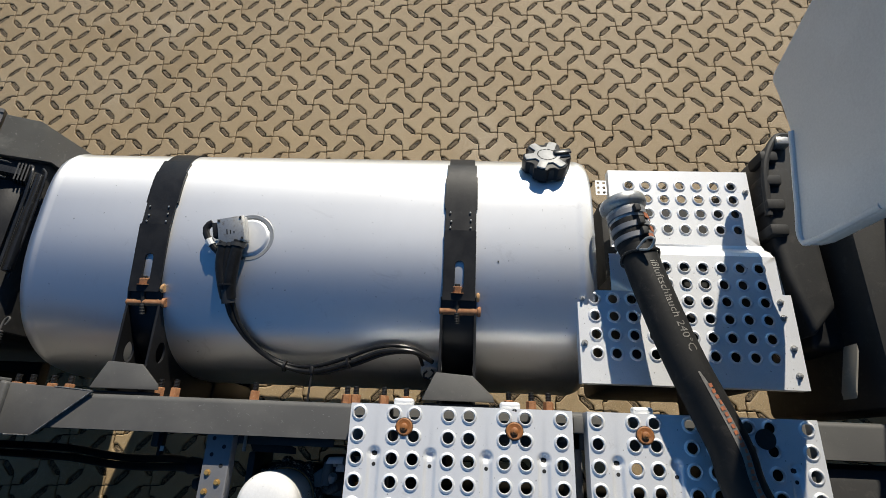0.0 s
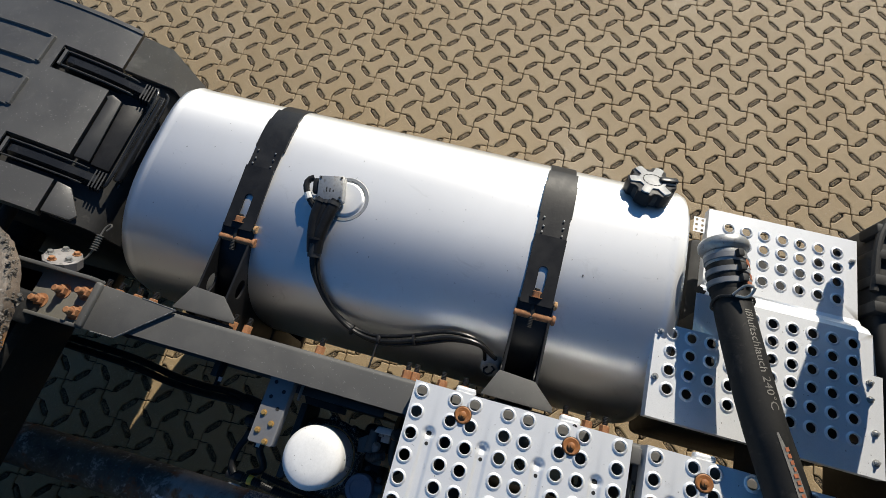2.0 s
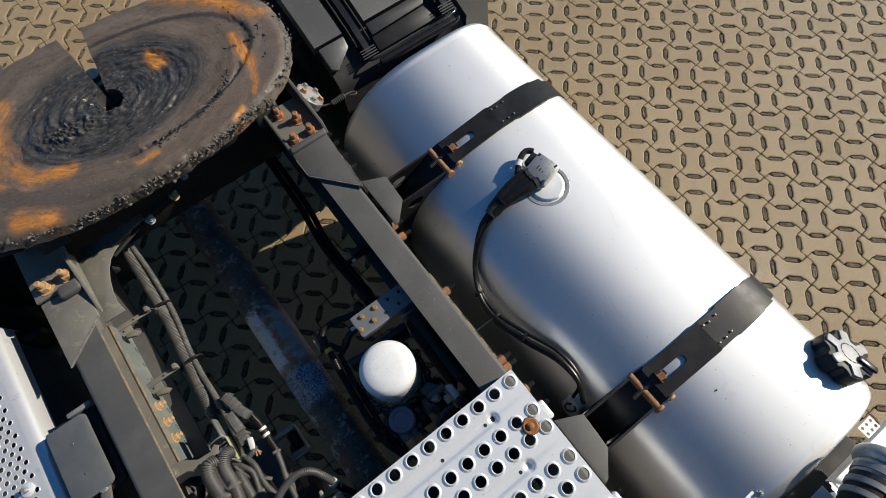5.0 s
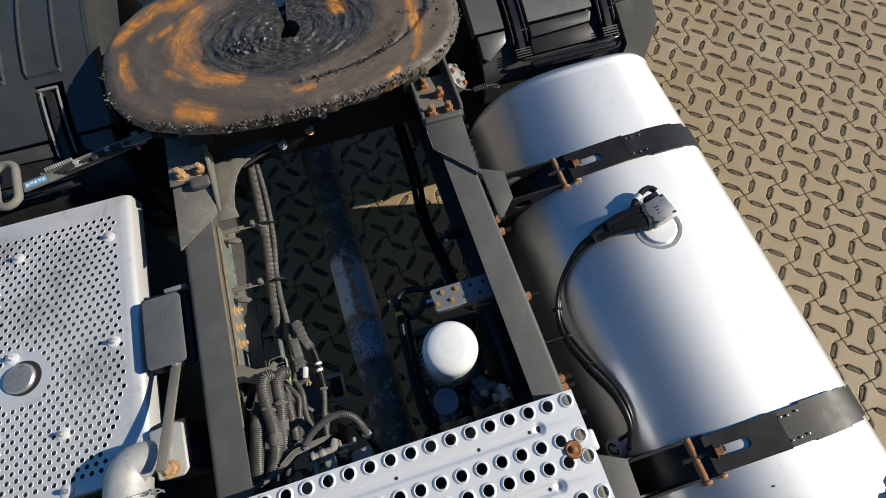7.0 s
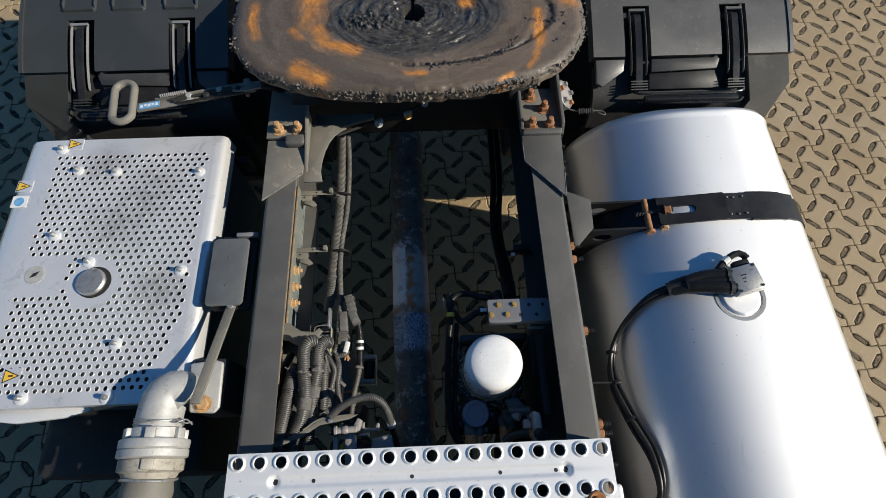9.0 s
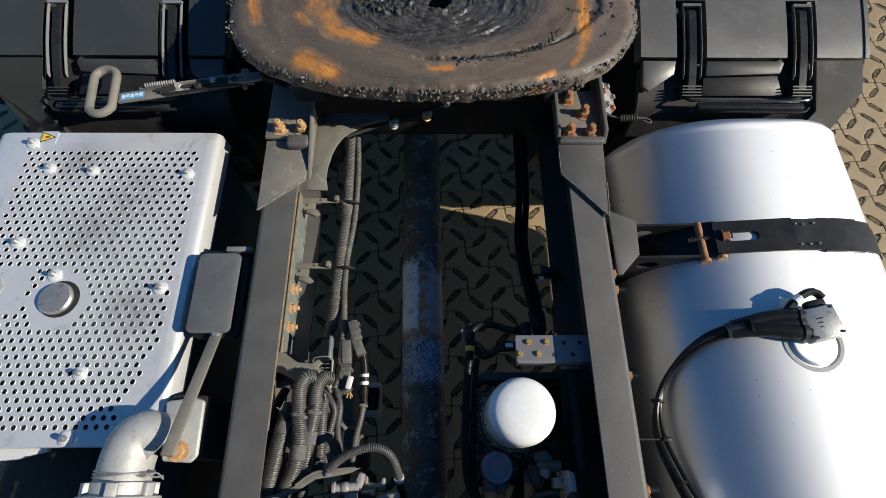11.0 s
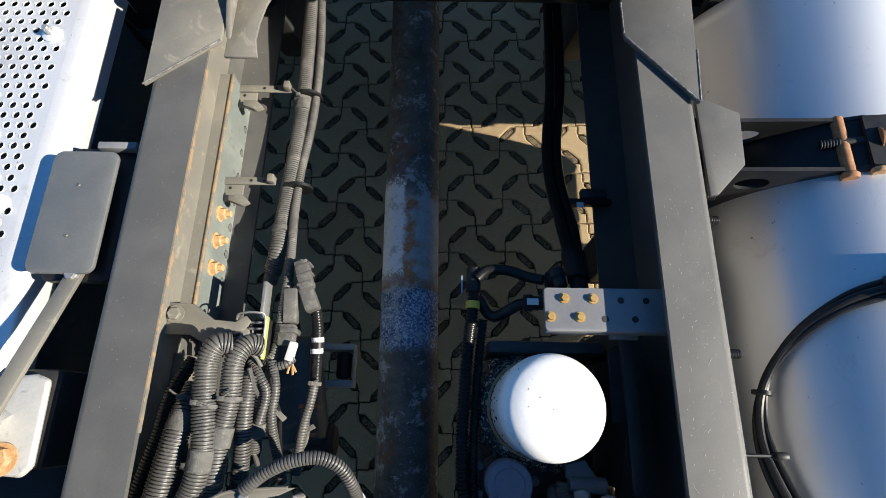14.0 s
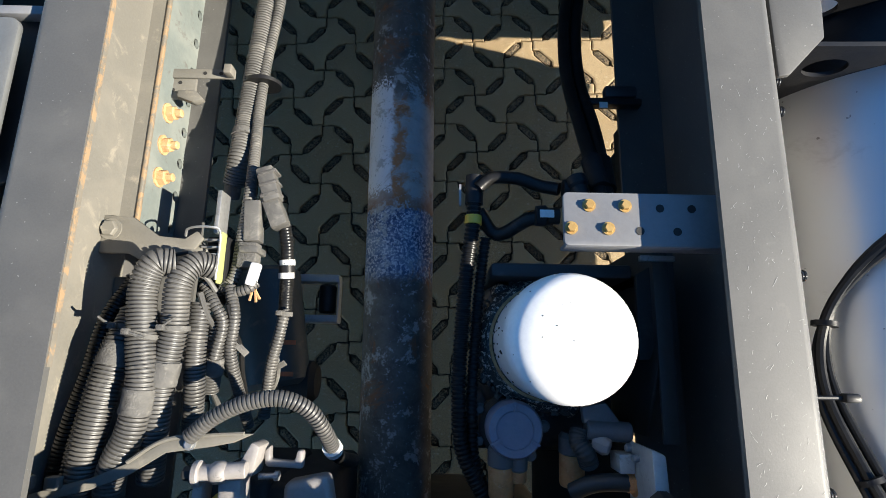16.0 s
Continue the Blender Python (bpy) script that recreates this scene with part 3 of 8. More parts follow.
def smooth_path(pts, step):
    pts = [Vector(p) for p in pts]
    full = [pts[0] * 2 - pts[1]] + pts + [pts[-1] * 2 - pts[-2]]
    dense = []
    for i in range(1, len(full) - 2):
        p0, p1, p2, p3 = full[i - 1:i + 3]
        for k in range(24):
            t = k / 24
            dense.append(0.5 * (2 * p1 + (p2 - p0) * t + (2 * p0 - 5 * p1 + 4 * p2 - p3) * t * t + (3 * p1 - p0 - 3 * p2 + p3) * t ** 3))
    dense.append(pts[-1])
    out, gone = [dense[0]], 0.0
    for a, b in zip(dense, dense[1:]):
        d = (b - a).length
        while gone + d >= step:
            u = (step - gone) / d
            a = a.lerp(b, u)
            out.append(a)
            d = (b - a).length
            gone = 0.0
        gone += d
    if (out[-1] - pts[-1]).length > step * 0.3:
        out.append(pts[-1])
    return out


def tube(pts, r, seg=12, step=0.012, ribs=0.0, depth=0.0, caps=True, profile=(0, 0, 1, 1)):
    """A round cable or hose along a smooth path. ribs: the pitch of its corrugation, profile: the cut of one rib."""
    line = smooth_path(pts, ribs / len(profile) if ribs else step)
    bm = bmesh.new()
    prev, side, rings = None, None, []
    for i, p in enumerate(line):
        way = (line[min(i + 1, len(line) - 1)] - line[max(i - 1, 0)]).normalized()
        if side is None:
            side = way.orthogonal().normalized()
        side = (side - way * side.dot(way)).normalized()
        up = way.cross(side)
        rad = r - (depth * profile[i % len(profile)] if ribs else 0)
        rings.append([bm.verts.new(p + (side * math.cos(2 * math.pi * k / seg) + up * math.sin(2 * math.pi * k / seg)) * rad) for k in range(seg)])
    for a, b in zip(rings, rings[1:]):
        for k in range(seg):
            bm.faces.new((a[k], a[(k + 1) % seg], b[(k + 1) % seg], b[k]))
    if caps:
        bm.faces.new(rings[0][::-1])
        bm.faces.new(rings[-1])
    return bm


def hex_bolt(p, way, r=0.011, head=0.009, shank=0.0, washer=True, shank_r=0.55):
    """A hexagon nut on a washer with its threaded end, along way."""
    bms = []
    if washer:
        bms.append(turned(((r * 1.35, 0), (r * 1.35, 0.002), (0, 0.002)), 18))
    bms.append(turned(((r, 0.002), (r, head), (r * 0.88, head + 0.0015), (0, head + 0.0015)), 6))
    if shank:
        bms.append(turned(((r * shank_r, head), (r * shank_r, head + shank), (r * shank_r * 0.8, head + shank + 0.002), (0, head + shank + 0.002)), 12))
    return moved(merge(*bms), aim(p, way))


def round_outline(x0, x1, y0, y1, r, seg=6):
    pts = []
    for cx, cy, a in ((x1 - r, y1 - r, 0), (x0 + r, y1 - r, 90), (x0 + r, y0 + r, 180), (x1 - r, y0 + r, 270)):
        for k in range(seg + 1):
            t = radians(a + 90 * k / seg)
            pts.append((cx + r * math.cos(t), cy + r * math.sin(t)))
    return pts


def lift(bm, f):
    for v in bm.verts:
        v.co = Vector(f(v.co))
    return bm


def holed_cell(bm, x0, x1, y0, y1, cx, cy, z, r, rim, seg=16, thick=0.003):
    """A rectangle of sheet with a round hole, its rim turned up."""
    def on_rect(a):
        dx, dy = math.cos(a), math.sin(a)
        k = min(((x1 if dx > 0 else x0) - cx) / dx if abs(dx) > 1e-9 else 1e9, ((y1 if dy > 0 else y0) - cy) / dy if abs(dy) > 1e-9 else 1e9)
        return cx + dx * k, cy + dy * k
    angles = sorted([2 * math.pi * k / seg for k in range(seg)] + [math.atan2(yy - cy, xx - cx) % (2 * math.pi) for xx in (x0, x1) for yy in (y0, y1)])
    keep = [angles[0]]
    for a in angles[1:]:
        if a - keep[-1] > 1e-4:
            keep.append(a)
    n = len(keep)
    prof = ((r + rim * 1.6, 0.0), (r + rim, rim * 0.8), (r + rim * 0.35, rim * 0.9), (r, rim * 0.4), (r, -thick)) if rim else ((r, 0.0), (r, -thick))
    rings = [[bm.verts.new((*on_rect(a), z)) for a in keep]]
    for rr, h in prof:
        rings.append([bm.verts.new((cx + rr * math.cos(a), cy + rr * math.sin(a), z + h)) for a in keep])
    for a, b in zip(rings, rings[1:]):
        for i in range(n):
            bm.faces.new((a[i], a[(i + 1) % n], b[(i + 1) % n], b[i]))


def quad(bm, *pts):
    return bm.faces.new([bm.verts.new(p) for p in pts])



# ---- ground ----
def ground_sheet():
    bm = bmesh.new()
    quad(bm, (-600, -600, -0.014), (600, -600, -0.014), (600, 600, -0.014), (-600, 600, -0.014))
    return solo("ground", bm, GRIT, (0, 0, 0), "gritty brown bedding between concrete pavers", "ground", kind="structure")


ground = ground_sheet()

# ---- chassis rails ----
def rail_section(side):
    """A channel that opens towards the truck's middle, its outer corners rounded."""
    o, i, top, low, t = (0.418, 0.337, 1.0, 0.71, 0.008) if side > 0 else (0.424, 0.342, 1.0, 0.71, 0.008)
    pts = [(i, top), (o - 0.012, top)]
    pts += [(o - 0.012 + 0.012 * math.sin(radians(a)), top - 0.012 + 0.012 * math.cos(radians(a))) for a in (22, 45, 68, 90)]
    pts += [(o, low + 0.012), (o - 0.012, low), (i, low), (i, low + t), (o - t, low + t), (o - t, top - t), (i, top - t)]
    return [(x * side, z) for x, z in pts]


rail_r = thing("frame_rail", (0.38, 0.4, 0.71), "long dark grey painted steel chassis rail, scratched on top", "frame rail", "chassis rails")
part("channel", prism(rail_section(1), -2.3, 3.2, "y", 0), RAIL, rail_r)
for y, dark in ((1.025, 0), (0.986, 0), (0.93, 0), (0.883, 0), (0.604, 0), (0.645, 0), (0.398, 0), (0.163, 0), (0.141, 1), (0.07, 0), (0.014, 0), (-0.24, 0), (-0.295, 0), (-0.337, 0)):
    nut = part("nut", hex_bolt((0.418, y, 0.93), (1, 0, 0), 0.0125, 0.024), RUST, rail_r)
    part("washer", rod((0.438, y, 0.93), (0.442, y, 0.93), 0.0105, 14), DIRTYCAST, nut)
    part("thread", tube([(0.440, y, 0.93), (0.452, y, 0.93), (0.464, y, 0.93)], 0.0072, 12, ribs=0.0036, depth=0.0009), GLOSSBLACK, nut)
rnd = random.Random(21)
scratch = bmesh.new()
for k in range(170):
    x, y, a, L = rnd.uniform(0.345, 0.410), rnd.uniform(0.02, 0.62), rnd.gauss(1.25, 0.45), rnd.uniform(0.0006, 0.005)
    if k % 9 == 0:
        L *= 3.2
    w, turn = rnd.uniform(0.00006, 0.00017), rnd.uniform(-0.35, 0.35)
    p = Vector((x, y, 1.0004))
    for piece in range(3):
        d, n = Vector((math.cos(a), math.sin(a), 0)) * L / 3, Vector((-math.sin(a), math.cos(a), 0)) * w
        if abs((p + d).x - 0.377) < 0.035:
            quad(scratch, p - n, p + d - n, p + d + n, p + n)
        p, a = p + d, a + turn
tagged(part("scratch", scratch, SCRATCH, rail_r, "fine bright scratches", smooth=False), kind="stuff")
rail_l = thing("frame_rail", (-0.38, 0.4, 0.71), "long dark grey chassis rail with dusty inside and rusty edges", "frame rail", "chassis rails")
part("channel", prism(rail_section(-1)[::-1], -2.3, 3.2, "y", 0), RAIL, rail_l)
part("dusty_web", box(-0.4155, -0.4125, 0.1, 2.4, 0.79, 0.985, 0), RAIL_DUSTY, rail_l, "web inside the rail under pale dust")
part("rust_edge", box(-0.3425, -0.3405, 0.28, 0.90, 0.9915, 0.9985, 0), EDGERUST, rail_l, "rust along the flange edge")


def inner_plate():
    """The bolted reinforcement inside the left rail, with holes through it."""
    bm = bmesh.new()
    cols = [0.45, 0.505, 0.56, 0.615, 0.67, 0.725, 0.78, 0.835, 0.89, 0.945]
    for y0, y1 in zip(cols, cols[1:]):
        for z0, z1 in ((0.60, 0.682), (0.682, 0.728)):
            holed_cell(bm, y0, y1, z0, z1, (y0 + y1) / 2 + 0.011, 0.708 if z0 > 0.65 else 0.664, 0, 0.0085, 0, 14, 0.006)
        quad(bm, (y0, 0.728, 0), (y1, 0.728, 0), (y1, 0.795, 0), (y0, 0.795, 0))
    lift(bm, lambda c: (-0.386 + c.z, c.x, c.y + 0.020))
    bmesh.ops.remove_doubles(bm, verts=bm.verts, dist=0.0003)
    bmesh.ops.recalc_face_normals(bm, faces=bm.faces)
    return bm


plate_l = part("reinforcing_plate", inner_plate(), GREENISH, rail_l, "grey-green plate with rusty bolt holes")
part("packing", box(-0.4127, -0.3885, 0.45, 0.945, 0.811, 0.817, 0), RAIL_DUSTY, plate_l, "dusty packing strip")
part("rust_edge", box(-0.389, -0.384, 0.45, 0.945, 0.813, 0.820, 0.0015), EDGERUST, plate_l, "rusty upper edge")
for y in (0.661, 0.608, 0.556):
    nut = part("nut", hex_bolt((-0.386, y, 0.782), (1, 0, 0), 0.0115, 0.012), RUST_TAN, rail_l)
    part("thread", rod((-0.375, y, 0.782), (-0.363, y, 0.782), 0.0065, 10, 0.001), RUST_TAN, nut)


def gusset_right():
    g = thing("rail_gusset", (0.375, 0.96, 1.0), "dark grey bolted corner bracket on the chassis rail", "bracket", "gussets on the rails")
    part("plate", prism([(0.318, 0.975), (0.318, 0.886), (0.423, 0.764), (0.436, 0.975)], 0.998, 1.009, "z", 0.003), RAIL, g)
    part("step_face", prism([(0.318, 0.972), (0.436, 0.972), (0.440, 0.992), (0.322, 0.992)], 1.0, 1.022, "z", 0.006, 3), RAIL, g)
    part("bed", prism([(0.322, 0.985), (0.440, 0.985), (0.447, 1.30), (0.325, 1.30)], 1.004, 1.012, "z", 0.002), RAIL_DUSTY, g)
    part("side_flange", prism([(0.98, 1.0), (1.0, 1.035), (1.30, 1.06), (1.30, 1.0)], 0.436, 0.446, "x", 0.002), RAIL, g)
    part("side_flange", prism([(0.98, 1.0), (1.0, 1.03), (1.30, 1.05), (1.30, 1.0)], 0.316, 0.325, "x", 0.002), RAIL, g)
    for line in ([(0.318, 0.95, 1.0085), (0.318, 0.886, 1.0085)], [(0.318, 0.886, 1.0085), (0.423, 0.764, 1.0085)], [(0.423, 0.765, 1.0085), (0.430, 0.86, 1.0085)]):
        part("worn_edge", tube(line, 0.0016, 6, 0.02), WORNEDGE, g, "edge worn to pale metal")
    for x, y in ((0.356, 1.112), (0.393, 1.066), (0.350, 1.008), (0.403, 1.006)):
        b = part("nut", hex_bolt((x, y, 1.012), (0, 0, 1), 0.0145, 0.016), RUST, g)
        part("thread", rod((x, y, 1.028), (x, y, 1.048), 0.0085, 12, 0.002), RUST, b)
    return g


gusset_right()


def gusset_left():
    g = thing("rail_gusset", (-0.375, 0.96, 1.0), "dusty grey corner bracket with an upright edge on the rail", "bracket", "gussets on the rails")
    part("plate", prism([(-0.432, 0.985), (-0.430, 0.784), (-0.322, 0.868), (-0.316, 0.985)], 0.998, 1.008, "z", 0.003), RAIL_DUSTY, g)
    part("upright_edge", prism([(0.875, 1.0), (0.90, 1.012), (1.05, 1.05), (1.065, 1.05), (1.065, 1.0)], -0.318, -0.309, "x", 0.002), RAIL_DUSTY, g)
    part("pad", box(-0.375, -0.318, 0.955, 0.99, 1.004, 1.032, 0.008, 3), RAIL, g)
    part("bed", box(-0.435, -0.318, 0.988, 1.30, 1.004, 1.016, 0.003), RAIL_DUSTY, g)
    curve = [(-0.322, 0.850), (-0.322, 1.055), (-0.245, 1.048), (-0.205, 1.035)]
    curve += [(-0.205 - 0.07 * math.sin(radians(a)), 1.03 - 0.15 * (1 - math.cos(radians(a)))) for a in (15, 30, 45, 60, 75, 88)] + [(-0.268, 0.850)]
    part("inner_web", prism(curve, 0.984, 0.990, "z", 0.0015), RAIL_DUSTY, g, "dusty curved web plate")
    part("worn_edge", tube([(-0.430, 0.784, 1.0075), (-0.322, 0.868, 1.0075)], 0.0016, 6, 0.02), WORNEDGE, g, "edge worn to pale metal")
    for x, y in ((-0.398, 1.015), (-0.340, 1.013)):
        b = part("nut", hex_bolt((x, y, 1.016), (0, 0, 1), 0.0155, 0.016), RUST_TAN, g)
        part("thread", rod((x, y, 1.032), (x, y, 1.052), 0.0085, 12, 0.002), RUST_TAN, b)
    return g


gusset_left()

# ---- fuel tank ----
TX, TZ, TB = 0.88, 0.66, 0.337          # crown of the tank, its mid height and half height
T_IN, T_OUT = 0.388, 0.282              # from the crown to the rail side and to the street side


def tank_ring(inset=0.0, n=30):
    """The tank's section: full and round towards the rail, squarer towards the street."""
    pts = []
    for k in range(4 * n):
        t = 2 * math.pi * k / (4 * n)
        c, s = math.cos(t), math.sin(t)
        a, e = (T_OUT, 3.7 if s >= 0 else 2.8) if c >= 0 else (T_IN, 2.6)
        pts.append((TX + (a - inset) * math.copysign(abs(c) ** (2 / e), c), TZ + (TB - inset) * math.copysign(abs(s) ** (2 / e), s)))
    return pts


def tank_shell():
    bm = bmesh.new()
    ends = ((0.0, 0.075), (0.003, 0.045), (0.011, 0.018), (0.022, 0.004), (0.034, 0.0), (0.040, -0.0022), (0.048, -0.0022), (0.054, 0.0))
    y0, y1 = -0.477, 1.092
    rows = [(y0 + d, i) for d, i in ends] + [(y0 + 0.062, 0.0), (0.3, 0.0), (y1 - 0.062, 0.0)] + [(y1 - d, i) for d, i in ends[::-1]]
    rings = [[bm.verts.new((x, y, z)) for x, z in tank_ring(i)] for y, i in rows]
    n = len(rings[0])
    for a, b in zip(rings, rings[1:]):
        for k in range(n):
            bm.faces.new((a[k], a[(k + 1) % n], b[(k + 1) % n], b[k]))
    bm.faces.new(rings[0])
    bm.faces.new(rings[-1][::-1])
    bmesh.ops.recalc_face_normals(bm, faces=bm.faces)
    return bm


tank = thing("fuel_tank", (TX, 0.3, TZ - TB), "large brushed aluminium truck fuel tank held by two black straps", "fuel tank")
shell = part("shell", tank_shell(), TANK, tank, angle=60)


part("sender_boss", moved(turned(((0.052, 0), (0.0515, 0.004), (0.047, 0.0075), (0.045, 0.0079), (0.043, 0.008), (0.02, 0.008), (0, 0.008)), 36), aim((0.835, 0.455, 0.994), (-0.035, 0, 1))), TANK, tank, "round raised sender boss")
part("boss_groove", moved(turned(((0.066, 0.0), (0.064, 0.0022), (0.056, 0.0022), (0.054, 0.0)), 36), aim((0.835, 0.455, 0.9955), (-0.06, 0, 1))), STEEL, tank)


for x, y, size, turn in ((0.810, -0.240, 0.0052, 30), (0.784, -0.210, 0.0034, 80)):
    part("paint_fleck", moved(prism([(-size, -size * 0.4), (size * 0.2, -size * 0.7), (size, size * 0.3), (-size * 0.1, size * 0.6)], 0, 0.0005, "z", 0), aim((x, y, 0.9945), (-0.08, 0, 1)) @ pose(0, 0, 0, 0, 0, turn)), DEEP, tank, "small black paint fleck")


def filler_cap():
    m = aim((1.078, -0.344, 0.962), (0.38, 0, 0.92)) @ Matrix.Scale(1.24, 4)
    cap = part("filler_cap", moved(turned(((0.040, -0.006), (0.044, 0.0), (0.046, 0.012), (0.046, 0.03), (0.042, 0.036), (0.030, 0.036), (0, 0.036)), 40), m), PLASTIC, tank, "black castellated filler cap with a grey star face")
    def star(r_out, r_in, wide, narrow):
        pts = []
        for k in range(6):
            t = radians(60 * k + 10)
            for d, rr in ((-narrow, r_in), (-wide, r_out), (0, r_out * 1.02), (wide, r_out), (narrow, r_in)):
                pts.append((rr * math.cos(t + radians(d)), rr * math.sin(t + radians(d))))
        return pts
    part("grip_body", moved(prism(star(0.0535, 0.0445, 17, 24), 0.006, 0.0385, "z", 0.0025), m), BLACK, cap, "black lobed grip")
    part("star_face", moved(prism(star(0.0500, 0.0300, 11, 19), 0.0385, 0.0425, "z", 0.001), m), CAPFACE, cap, "grey star-shaped cap face")
    part("neck", moved(turned(((0.050, -0.014), (0.050, -0.004), (0.0455, 0.0), (0.0455, 0.006)), 40), m), BLACK, cap)
    part("lock_flap", moved(box(-0.008, 0.008, -0.054, -0.014, 0.042, 0.050, 0.004), m @ pose(0, 0, 0, 0, 0, -80)), GLOSSBLACK, cap)
    ring = []
    for k in range(14):
        t = radians(360 * k / 14)
        ring.append(moved(box(-0.0012, 0.0012, -0.0036, 0.0036, 0.0425, 0.0429, 0), m @ pose(0.021 * math.cos(t), 0.019 * math.sin(t), 0, 0, 0, math.degrees(t))))
    part("printed_marks", merge(*ring), DEEP, cap)


filler_cap()


def sender():
    s = thing("fuel_level_sender", (0.846, 0.493, 1.007), "square metal fuel sender with black connectors on the tank", "sender unit")
    m = pose(0.842, 0.490, 1.010, 0, -8, 12)
    part("body", moved(box(-0.036, 0.036, -0.036, 0.036, 0, 0.030, 0.005), m), CASTALU, s)
    part("lid", moved(box(-0.034, 0.034, -0.034, 0.034, 0.030, 0.034, 0.003), m), STEEL, s)
    for dx, dy in ((-0.028, -0.028), (0.028, -0.028), (-0.028, 0.028), (0.028, 0.028)):
        part("screw", moved(turned(((0.0032, 0.034), (0.0032, 0.036), (0, 0.036)), 10), m @ pose(dx, dy, 0)), DEEP, s)
    for k in range(3):
        part("stamped_mark", moved(box(-0.012, -0.006 + 0.004 * k, -0.010 + 0.009 * k, -0.007 + 0.009 * k, 0.034, 0.0345, 0), m), DEEP, s)
    part("connector", moved(box(-0.050, -0.022, -0.022, 0.022, 0.002, 0.026, 0.005), m), BLACK, s)
    part("connector", moved(box(-0.012, 0.030, 0.030, 0.052, 0.004, 0.026, 0.005), m), BLACK, s)
    part("elbow", tube([(0.862, 0.548, 1.028), (0.850, 0.562, 1.028), (0.830, 0.560, 1.026), (0.800, 0.540, 1.020), (0.782, 0.520, 1.012)], 0.009, 10), BLACK, s)
    part("white_clip", tube([(0.815, 0.551, 1.024), (0.800, 0.541, 1.022)], 0.0105, 10), LABEL, s, "white cable clip")
    return s


sender()


def tank_cable():
    c = thing("tank_cable", (0.60, 0.4, 0.9), "black cable loom looping along the tank from the sender", "cable")
    path = [(0.795, 0.495, 1.016), (0.74, 0.495, 1.008), (0.678, 0.492, 0.988), (0.610, 0.470, 0.957), (0.553, 0.420, 0.912), (0.514, 0.35, 0.885), (0.503, 0.27, 0.885), (0.524, 0.175, 0.905), (0.553, 0.085, 0.928), (0.557, 0.01, 0.928), (0.533, -0.05, 0.905)]
    for off, rad in ((0.020, 0.0150), (-0.016, 0.0165), (0.003, 0.0125)):
        part("boot", tube([(0.812, 0.487 + off, 1.024), (0.785, 0.489 + off, 1.022), (0.745, 0.493 + off * 0.8, 1.013), (0.700, 0.492 + off * 0.45, 0.999), (0.668, 0.488 + off * 0.25, 0.986)], rad, 14, 0.008), CABLE, c, "ribbed black rubber boot")
        part("boot_collar", tube([(0.806, 0.487 + off, 1.024), (0.796, 0.488 + off, 1.023)], rad + 0.003, 14), PLASTIC, c)
    part("sleeve_end", tube([(0.690, 0.491, 0.995), (0.655, 0.486, 0.980)], 0.0175, 14), PLASTIC, c)
    part("boot_tie", tube([(0.705, 0.4925, 1.0015), (0.700, 0.492, 0.9995)], 0.0215, 16), BLACK, c)
    part("cable", tube(path[2:], 0.0062, 10), CABLE, c)
    part("cable", tube([Vector(p) + Vector((0.012, 0.013, -0.004)) for p in path[2:]], 0.0052, 10), CABLE, c)
    part("cable", tube([Vector(p) + Vector((-0.004, -0.012, -0.004)) for p in path[2:-1]] + [(0.528, -0.02, 0.89)], 0.0050, 10), CABLE, c)
    for i in (5, 7):
        a, b = Vector(path[i]), Vector(path[i + 1])
        part("tie", tube([a, a + (b - a).normalized() * 0.006], 0.0145, 12), BLACK, c)
    return c


tank_cable()
tie = thing("cable_stand_off", (0.44, 0.268, 0.93), "short black cable holder on the rail side", "cable clip")
part("stem", rod((0.418, 0.262, 0.930), (0.495, 0.262, 0.924), 0.0026, 10, 0.001), BLACK, tie)
part("clip", box(0.492, 0.510, 0.257, 0.267, 0.918, 0.932, 0.003), BLACK, tie)
outlet = thing("tank_fitting", (0.56, -0.035, 0.86), "round grey fitting with a bent wire low on the tank", "fitting")
part("body", moved(turned(((0.026, -0.03), (0.026, 0.02), (0.022, 0.026), (0, 0.026)), 24), aim((0.530, -0.038, 0.85), (-0.75, 0, 0.66))), CASTALU, outlet)
part("wire", tube([(0.515, -0.03, 0.875), (0.502, -0.02, 0.882), (0.495, -0.035, 0.878), (0.51, -0.05, 0.878), (0.52, -0.04, 0.876)], 0.0028, 8), BLACK, outlet)


def strap_band(y0, y1, a0, a1, off, thick):
    """A band laid on the tank between two bearings seen from its middle (degrees from +x)."""
    ring = tank_ring(-off, 40)
    n = len(ring)
    sel = []
    for k, (x, z) in enumerate(ring):
        a = math.degrees(math.atan2(z - TZ, x - TX))
        if a < -160:
            a += 360
        if a0 <= a <= a1:
            (xa, za), (xb, zb) = ring[k - 1], ring[(k + 1) % n]
            w = Vector((zb - za, 0, -(xb - xa))).normalized()
            sel.append((a, Vector((x, 0, z)), w))
    sel.sort(key=lambda r: r[0])
    bm = bmesh.new()
    rows = []
    for _, p, w in sel:
        q = p + w * thick
        rows.append([bm.verts.new((v.x, y, v.z)) for v, y in ((p, y0), (q, y0), (q, y1), (p, y1))])
    for a, b in zip(rows, rows[1:]):
        for k in range(4):
            bm.faces.new((a[k], a[(k + 1) % 4], b[(k + 1) % 4], b[k]))
    bm.faces.new(rows[0])
    bm.faces.new(rows[-1][::-1])
    bmesh.ops.recalc_face_normals(bm, faces=bm.faces)
    return bm


